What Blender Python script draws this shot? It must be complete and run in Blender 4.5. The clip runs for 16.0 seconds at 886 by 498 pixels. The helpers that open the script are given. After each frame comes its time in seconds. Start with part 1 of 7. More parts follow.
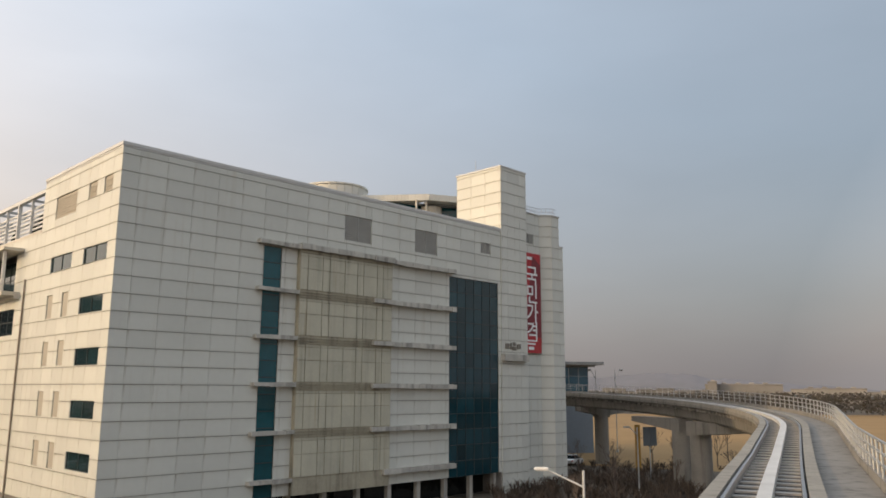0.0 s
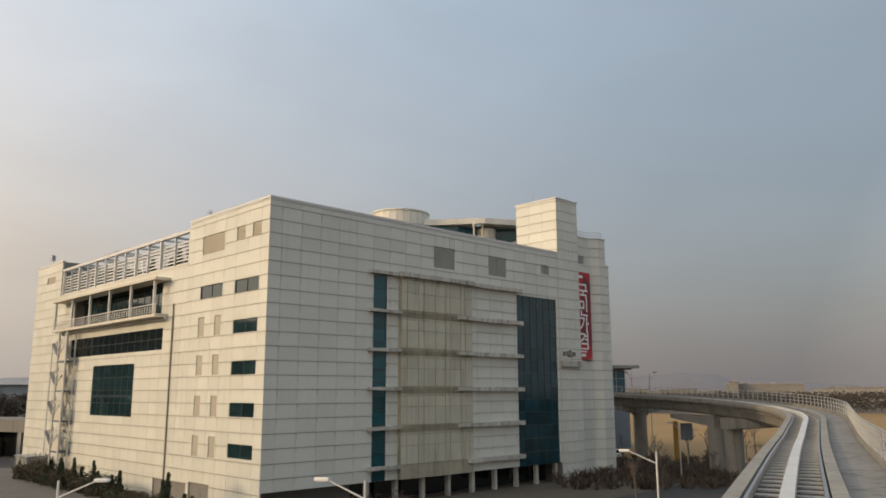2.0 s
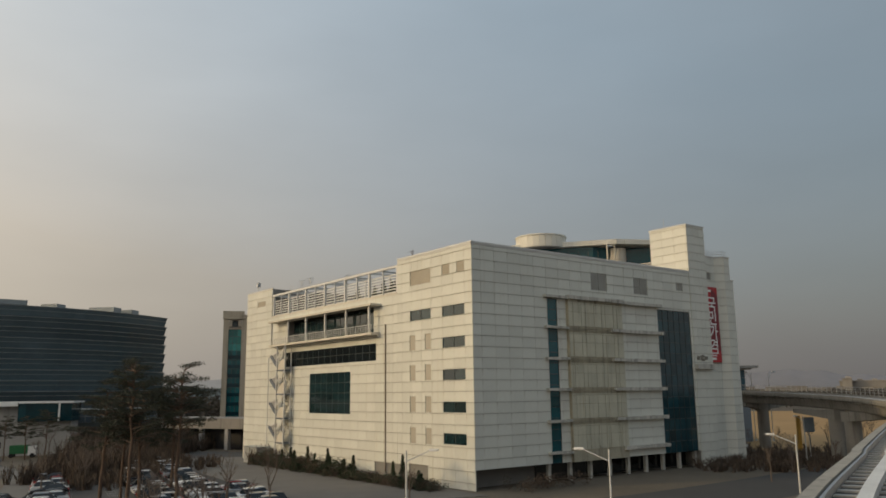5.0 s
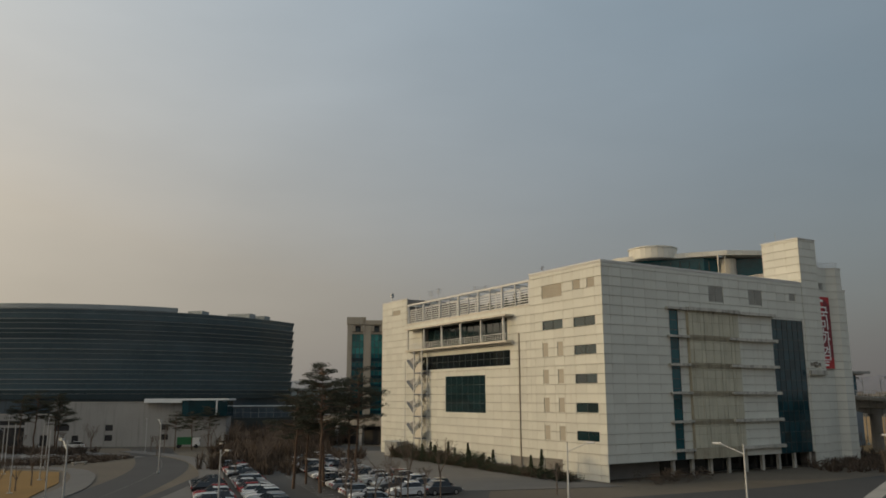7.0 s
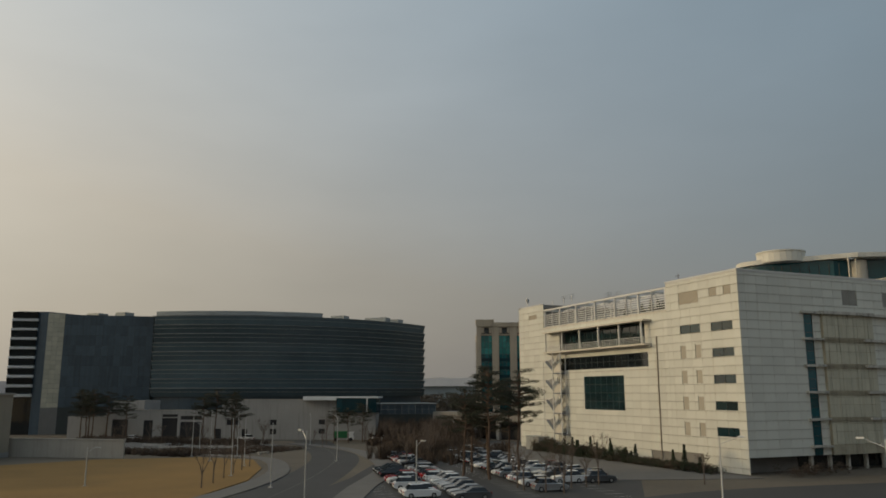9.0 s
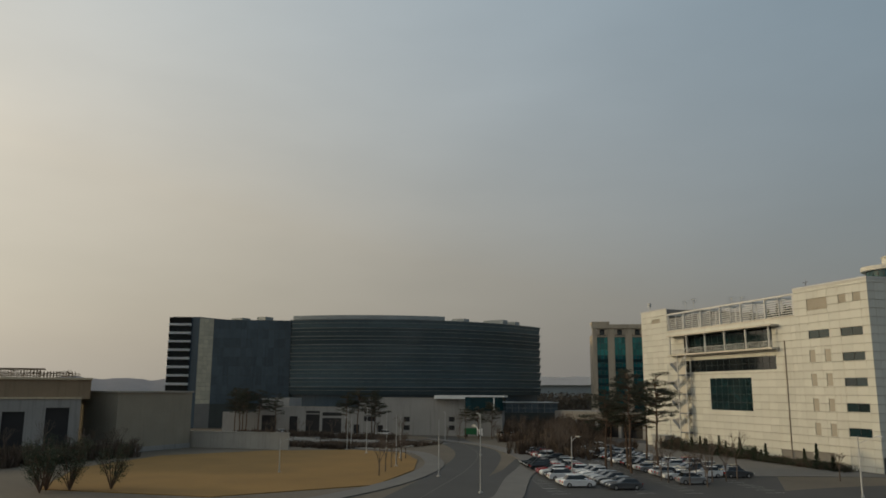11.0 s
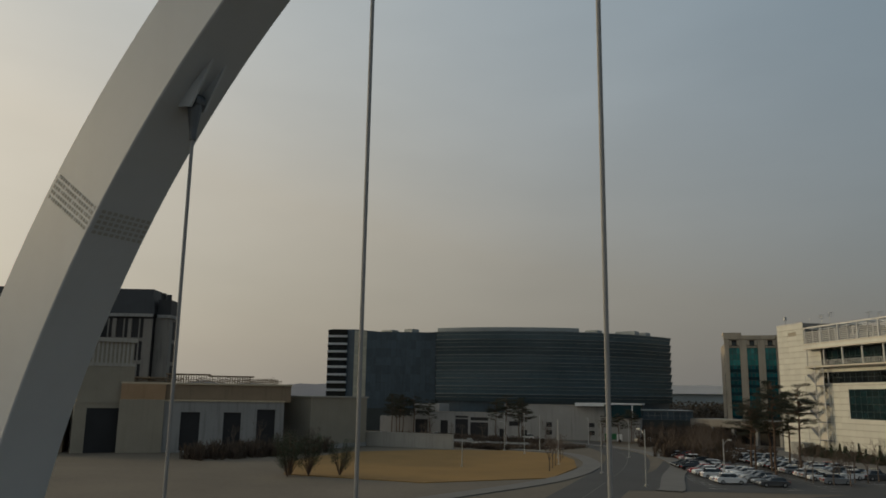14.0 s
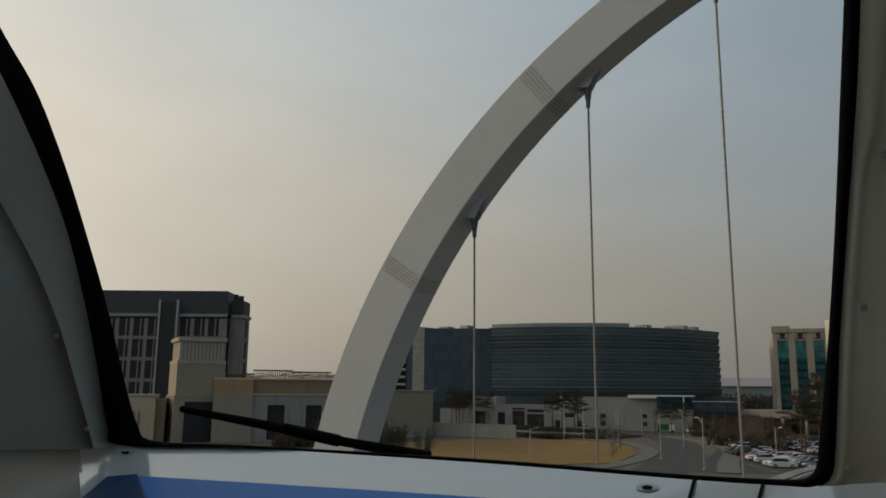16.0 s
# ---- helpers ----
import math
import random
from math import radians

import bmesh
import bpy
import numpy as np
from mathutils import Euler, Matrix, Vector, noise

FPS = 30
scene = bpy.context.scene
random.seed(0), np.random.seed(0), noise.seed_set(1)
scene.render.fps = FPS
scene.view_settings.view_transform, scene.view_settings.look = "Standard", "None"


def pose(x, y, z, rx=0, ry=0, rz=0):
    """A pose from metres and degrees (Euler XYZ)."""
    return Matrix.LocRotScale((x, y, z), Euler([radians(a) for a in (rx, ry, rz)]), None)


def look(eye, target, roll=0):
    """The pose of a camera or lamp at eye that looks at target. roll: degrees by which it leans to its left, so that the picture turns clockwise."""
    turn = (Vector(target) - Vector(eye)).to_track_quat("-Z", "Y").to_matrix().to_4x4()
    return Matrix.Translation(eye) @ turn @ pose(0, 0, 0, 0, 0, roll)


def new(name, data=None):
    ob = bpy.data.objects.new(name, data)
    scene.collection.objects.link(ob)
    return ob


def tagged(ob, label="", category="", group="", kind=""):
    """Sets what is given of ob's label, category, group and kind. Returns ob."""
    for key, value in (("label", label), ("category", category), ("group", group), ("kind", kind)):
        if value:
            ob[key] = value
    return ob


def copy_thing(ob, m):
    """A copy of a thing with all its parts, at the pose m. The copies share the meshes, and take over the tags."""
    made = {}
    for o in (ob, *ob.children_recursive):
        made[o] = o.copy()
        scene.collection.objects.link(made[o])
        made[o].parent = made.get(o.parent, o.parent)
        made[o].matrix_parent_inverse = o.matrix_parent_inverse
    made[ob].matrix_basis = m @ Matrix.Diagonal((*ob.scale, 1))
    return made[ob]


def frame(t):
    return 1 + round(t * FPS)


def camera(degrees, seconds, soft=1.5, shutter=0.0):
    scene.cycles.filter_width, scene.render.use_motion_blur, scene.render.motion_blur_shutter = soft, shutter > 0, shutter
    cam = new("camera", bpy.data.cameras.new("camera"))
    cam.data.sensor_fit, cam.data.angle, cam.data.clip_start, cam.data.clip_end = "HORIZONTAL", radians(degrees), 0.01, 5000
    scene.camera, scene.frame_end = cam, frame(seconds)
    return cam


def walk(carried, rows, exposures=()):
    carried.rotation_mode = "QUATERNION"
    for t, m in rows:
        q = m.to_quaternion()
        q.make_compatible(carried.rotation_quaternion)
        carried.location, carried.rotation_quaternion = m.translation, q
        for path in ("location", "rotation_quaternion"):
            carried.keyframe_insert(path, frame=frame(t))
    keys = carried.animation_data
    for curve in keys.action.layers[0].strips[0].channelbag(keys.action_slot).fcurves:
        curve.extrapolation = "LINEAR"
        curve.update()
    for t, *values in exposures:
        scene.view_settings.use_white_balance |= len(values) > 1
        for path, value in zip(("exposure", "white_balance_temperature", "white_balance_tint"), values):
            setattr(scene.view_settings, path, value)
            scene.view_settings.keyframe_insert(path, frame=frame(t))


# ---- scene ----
cam = camera(59.54, 16.0, soft=1.7)
PATH = [
    (0.0, pose(-0.000, 0.000, 11.900, 100.326, -0.301, -0.000)),
    (0.5, pose(-1.737, -3.899, 11.900, 100.294, 0.090, -0.009)),
    (1.0, pose(-3.458, -7.772, 11.905, 100.430, 0.077, 0.303)),
    (1.5, pose(-5.121, -11.678, 11.919, 100.452, 0.190, 0.521)),
    (2.0, pose(-6.786, -15.626, 11.941, 100.463, 0.138, 1.321)),
    (2.5, pose(-8.427, -19.554, 11.968, 100.476, -0.156, 2.082)),
    (3.0, pose(-10.017, -23.458, 11.993, 100.528, 0.237, 2.833)),
    (3.5, pose(-11.525, -27.359, 12.012, 100.587, -0.001, 3.704)),
    (4.0, pose(-12.925, -31.264, 12.021, 100.618, 0.496, 5.149)),
    (4.5, pose(-14.286, -35.095, 12.021, 100.577, 0.702, 6.652)),
    (5.0, pose(-15.595, -38.872, 12.017, 100.548, 0.719, 8.201)),
    (5.5, pose(-16.836, -42.617, 12.013, 100.568, 0.622, 9.786)),
    (6.0, pose(-17.995, -46.348, 12.012, 100.637, 0.459, 11.395)),
    (6.5, pose(-19.057, -50.086, 12.019, 100.712, 0.270, 13.016)),
    (7.0, pose(-20.007, -53.851, 12.037, 100.700, 0.132, 14.640)),
    (7.5, pose(-20.848, -57.655, 12.070, 100.767, 0.438, 17.057)),
    (8.0, pose(-21.536, -61.515, 12.119, 100.714, 0.265, 18.786)),
    (8.5, pose(-22.151, -65.406, 12.183, 100.562, 0.267, 20.667)),
    (9.0, pose(-22.815, -69.264, 12.260, 100.537, 0.060, 22.340)),
    (9.5, pose(-23.461, -73.082, 12.346, 100.469, 0.077, 24.044)),
    (10.0, pose(-24.039, -76.866, 12.434, 100.413, 0.078, 25.774)),
    (10.5, pose(-24.500, -80.622, 12.518, 100.391, -0.045, 27.523)),
    (11.0, pose(-24.795, -84.354, 12.591, 100.400, -0.269, 29.285)),
    (11.5, pose(-24.874, -88.069, 12.646, 100.415, -0.411, 31.057)),
    (12.0, pose(-24.688, -91.772, 12.676, 100.387, -0.071, 32.830)),
    (12.5, pose(-24.210, -95.487, 12.680, 100.507, -0.901, 34.166)),
    (13.0, pose(-23.513, -99.181, 12.657, 100.532, -0.612, 35.351)),
    (13.5, pose(-22.671, -102.866, 12.610, 100.761, -0.987, 36.578)),
    (14.0, pose(-21.772, -106.580, 12.544, 100.812, -0.821, 37.446)),
    (14.5, pose(-20.852, -110.211, 12.462, 100.719, -1.144, 38.398)),
    (15.0, pose(-19.883, -113.772, 12.403, 100.410, -1.160, 38.986)),
    (15.5, pose(-18.998, -117.143, 12.321, 100.227, -0.434, 39.707)),
    (16.0, pose(-18.052, -120.446, 12.260, 100.351, -0.504, 40.451)),
]
EXPOSURES = [(0.0, 0.24, 6790, 12), (2.0, 0.05, 6830, 10), (4.0, -0.2, 6860, 7), (7.0, -0.62, 6760, 5), (9.0, -0.72, 6690, 3), (12.0, -0.8, 6620, 2), (14.0, -0.98, 6600, 2), (16.0, -0.82, 6600, 2)]
walk(cam, PATH, EXPOSURES)

# ---- world and sun ----
SUN_AZ, SUN_EL = -112.0, 17.0
world = bpy.data.worlds.new("world")
scene.world = world
world.use_nodes = True
wn = world.node_tree
sky = wn.nodes.new("ShaderNodeTexSky")
sky.sky_type, sky.sun_disc = "NISHITA", False
sky.sun_elevation, sky.sun_rotation = radians(SUN_EL), radians(SUN_AZ)
sky.air_density, sky.dust_density, sky.ozone_density, sky.altitude = 1.3, 6.0, 1.5, 0
haze = wn.nodes.new("ShaderNodeMixRGB")
haze.inputs[0].default_value = 0.7
wn.links.new(sky.outputs[0], haze.inputs[1])


def sky_math(op, a, b, c=None):
    q = wn.nodes.new("ShaderNodeMath")
    q.operation = op
    for i, v in enumerate((a, b, c)):
        if isinstance(v, (int, float)):
            q.inputs[i].default_value = v
        elif v is not None:
            wn.links.new(v, q.inputs[i])
    return q.outputs[0]


# haze: a pale veil, brighter towards the sun's side and rosier near the horizon
aim = wn.nodes.new("ShaderNodeTexCoord").outputs["Generated"]
toward = wn.nodes.new("ShaderNodeVectorMath")
toward.operation = "DOT_PRODUCT"
toward.inputs[1].default_value = (math.sin(radians(SUN_AZ)), math.cos(radians(SUN_AZ)), 0.2)
wn.links.new(aim, toward.inputs[0])
apart = wn.nodes.new("ShaderNodeSeparateXYZ")
wn.links.new(aim, apart.inputs[0])
low_sky = sky_math("POWER", sky_math("SUBTRACT", 1.0, sky_math("MAXIMUM", apart.outputs[2], 0.0)), 3.2)
sunward = toward.outputs["Value"]
glow = sky_math("MULTIPLY_ADD", sky_math("MULTIPLY_ADD", sunward, 0.35, 1.2), sunward, 1.38)
counter = sky_math("MAXIMUM", sky_math("SUBTRACT", -0.7, sunward), 0.0)
glow = sky_math("MULTIPLY_ADD", counter, 3.2, glow)
murk = sky_math("MULTIPLY", low_sky, sky_math("MINIMUM", sky_math("MAXIMUM", sky_math("SUBTRACT", 1.15, sunward), 0.0), 0.8))
glow = sky_math("MULTIPLY", glow, sky_math("MULTIPLY_ADD", murk, -0.54, 1.11))
veil = wn.nodes.new("ShaderNodeMixRGB")
veil.inputs[1].default_value = (3.55, 4.33, 5.3, 1)
rosy = wn.nodes.new("ShaderNodeMixRGB")
rosy.inputs[1].default_value, rosy.inputs[2].default_value = (4.45, 4.25, 4.35, 1), (4.85, 4.25, 3.75, 1)
wn.links.new(sky_math("MINIMUM", sky_math("MAXIMUM", sky_math("MULTIPLY_ADD", sunward, 1.2, 0.5), 0.0), 1.0), rosy.inputs[0])
wn.links.new(rosy.outputs[0], veil.inputs[2])
wn.links.new(sky_math("MINIMUM", sky_math("MAXIMUM", sky_math("MULTIPLY_ADD", counter, 4.0, sky_math("MULTIPLY_ADD", sunward, 0.75, sky_math("MULTIPLY_ADD", low_sky, 1.6, -0.04))), 0.0), 1.0), veil.inputs[0])
spread = wn.nodes.new("ShaderNodeMapping")
spread.inputs["Scale"].default_value = (2.2, 2.2, 6.5)
wn.links.new(aim, spread.inputs[0])
wisps = wn.nodes.new("ShaderNodeTexNoise")
wisps.inputs["Scale"].default_value, wisps.inputs["Detail"].default_value = 1.6, 5.0
wn.links.new(spread.outputs[0], wisps.inputs["Vector"])
glow = sky_math("MULTIPLY", glow, sky_math("MULTIPLY_ADD", wisps.outputs[0], 0.22, 0.89))
lit = wn.nodes.new("ShaderNodeVectorMath")
lit.operation = "SCALE"
wn.links.new(veil.outputs[0], lit.inputs[0])
wn.links.new(glow, lit.inputs["Scale"])
wn.links.new(lit.outputs[0], haze.inputs[2])
wn.links.new(haze.outputs[0], wn.nodes["Background"].inputs[0])
wn.nodes["Background"].inputs[1].default_value = 0.12
sun = new("sun", bpy.data.lights.new("sun", "SUN"))
sun.data.energy, sun.data.angle, sun.data.color = 1.45, radians(2.0), (1.0, 0.735, 0.425)
sun.matrix_world = look((math.sin(radians(SUN_AZ)) * 500 * math.cos(radians(SUN_EL)),
                         math.cos(radians(SUN_AZ)) * 500 * math.cos(radians(SUN_EL)), 500 * math.sin(radians(SUN_EL))), (0, 0, 0))


# ---- materials ----
def surf(name, col, rough=0.6, metal=0.0, var=0.12, scale=0.4, fine=6.0, bump=0.05, streak=0.0, rnd=0.0, ior=1.45, stretch=1.0, coat=0.0, rust=0.0, grime=0.0):
    """A surface with stains at two scales, relief, and, where wanted, rain streaks and a shade of its own for each piece."""
    m = bpy.data.materials.new(name)
    m.use_nodes = True
    n, l = m.node_tree.nodes, m.node_tree.links
    b = n["Principled BSDF"]
    b.inputs["Roughness"].default_value, b.inputs["Metallic"].default_value, b.inputs["IOR"].default_value = rough, metal, ior
    b.inputs["Coat Weight"].default_value = coat
    geo = n.new("ShaderNodeNewGeometry")

    def noise_of(sc, detail, zs=1.0):
        mp = n.new("ShaderNodeMapping")
        mp.inputs["Scale"].default_value = (sc, sc, sc * zs)
        t = n.new("ShaderNodeTexNoise")
        t.inputs["Scale"].default_value, t.inputs["Detail"].default_value = 1.0, detail
        l.new(geo.outputs["Position"], mp.inputs[0])
        l.new(mp.outputs[0], t.inputs["Vector"])
        return t.outputs[0]

    def math_of(op, a, c):
        q = n.new("ShaderNodeMath")
        q.operation = op
        for i, v in enumerate((a, c)):
            if isinstance(v, (int, float)):
                q.inputs[i].default_value = v
            else:
                l.new(v, q.inputs[i])
        return q.outputs[0]

    big, small = noise_of(scale, 4, stretch), noise_of(fine, 3)
    f = math_of("ADD", math_of("MULTIPLY", math_of("SUBTRACT", big, 0.5), 3.0 * var), math_of("MULTIPLY", math_of("SUBTRACT", small, 0.5), 1.5 * var))
    f = math_of("ADD", f, 1.0)
    if streak:
        s = noise_of(1.6, 4, 0.06)
        s = math_of("MULTIPLY", math_of("MAXIMUM", math_of("SUBTRACT", s, 0.52), 0.0), -4.0 * streak)
        f = math_of("MULTIPLY", f, math_of("ADD", s, 1.0))
    if rnd:
        oi = n.new("ShaderNodeObjectInfo")
        r = math_of("FRACT", math_of("ADD", oi.outputs["Random"], geo.outputs["Random Per Island"]), 0)
        f = math_of("MULTIPLY", f, math_of("ADD", math_of("MULTIPLY", math_of("SUBTRACT", r, 0.5), 2 * rnd), 1.0))
    vs = n.new("ShaderNodeVectorMath")
    vs.operation = "SCALE"
    vs.inputs[0].default_value = col
    l.new(f, vs.inputs["Scale"])
    colour = vs.outputs[0]
    if rust:
        mx = n.new("ShaderNodeMixRGB")
        mx.blend_type = "MULTIPLY"
        mx.inputs[2].default_value = (0.62, 0.47, 0.30, 1)
        drip = math_of("MULTIPLY", math_of("MAXIMUM", math_of("SUBTRACT", noise_of(2.3, 5, 0.035), 0.55), 0.0), 6.0 * rust)
        patch = math_of("MAXIMUM", math_of("SUBTRACT", noise_of(0.13, 3), 0.42), 0.0)
        l.new(math_of("MINIMUM", math_of("MULTIPLY", drip, math_of("MULTIPLY", patch, 7.0)), 0.9), mx.inputs[0])
        l.new(colour, mx.inputs[1])
        colour = mx.outputs[0]
    if grime:
        # dirt washed out of the cladding's joints: the panels of the white building are 2.4 x 1.417 m
        mp = n.new("ShaderNodeMapping")
        mp.vector_type = "TEXTURE"
        mp.inputs["Location"].default_value, mp.inputs["Rotation"].default_value = (-25.92, 60.11, 0), (0, 0, radians(45.6))
        l.new(geo.outputs["Position"], mp.inputs[0])
        sp = n.new("ShaderNodeSeparateXYZ")
        l.new(mp.outputs[0], sp.inputs[0])
        u = math_of("FRACT", math_of("DIVIDE", math_of("ADD", math_of("ADD", sp.outputs[0], sp.outputs[1]), 48.0 - 1.54), 2.4), 0)
        v = math_of("FRACT", math_of("DIVIDE", math_of("ADD", sp.outputs[2], 1.417 * 30 - 23.55), 1.417), 0)
        off = math_of("MINIMUM", u, math_of("SUBTRACT", 1.0, u))
        near = math_of("MAXIMUM", math_of("SUBTRACT", 1.0, math_of("MULTIPLY", off, 24.0)), 0.0)
        high = math_of("POWER", v, 1.6)
        ragged = math_of("MINIMUM", math_of("MAXIMUM", math_of("MULTIPLY", math_of("SUBTRACT", noise_of(0.55, 5), 0.40), 5.0), 0.0), 1.0)
        drips = math_of("MULTIPLY", math_of("MULTIPLY", near, high), math_of("ADD", math_of("MULTIPLY", ragged, 0.75), 0.25))
        seam = math_of("MULTIPLY", math_of("POWER", v, 9.0), math_of("ADD", math_of("MULTIPLY", noise_of(1.3, 4), 0.9), -0.15))
        foot = math_of("MULTIPLY", math_of("POWER", math_of("SUBTRACT", 1.0, v), 14.0), 0.35)
        mx = n.new("ShaderNodeMixRGB")
        mx.blend_type = "MULTIPLY"
        mx.inputs[2].default_value = (0.52, 0.45, 0.36, 1)
        l.new(math_of("MINIMUM", math_of("MULTIPLY", math_of("ADD", drips, math_of("ADD", seam, foot)), grime), 0.9), mx.inputs[0])
        l.new(colour, mx.inputs[1])
        colour = mx.outputs[0]
    l.new(colour, b.inputs["Base Color"])
    if bump:
        bp = n.new("ShaderNodeBump")
        bp.inputs["Strength"].default_value, bp.inputs["Distance"].default_value = bump, 0.05
        l.new(small, bp.inputs["Height"])
        l.new(bp.outputs[0], b.inputs["Normal"])
    return m


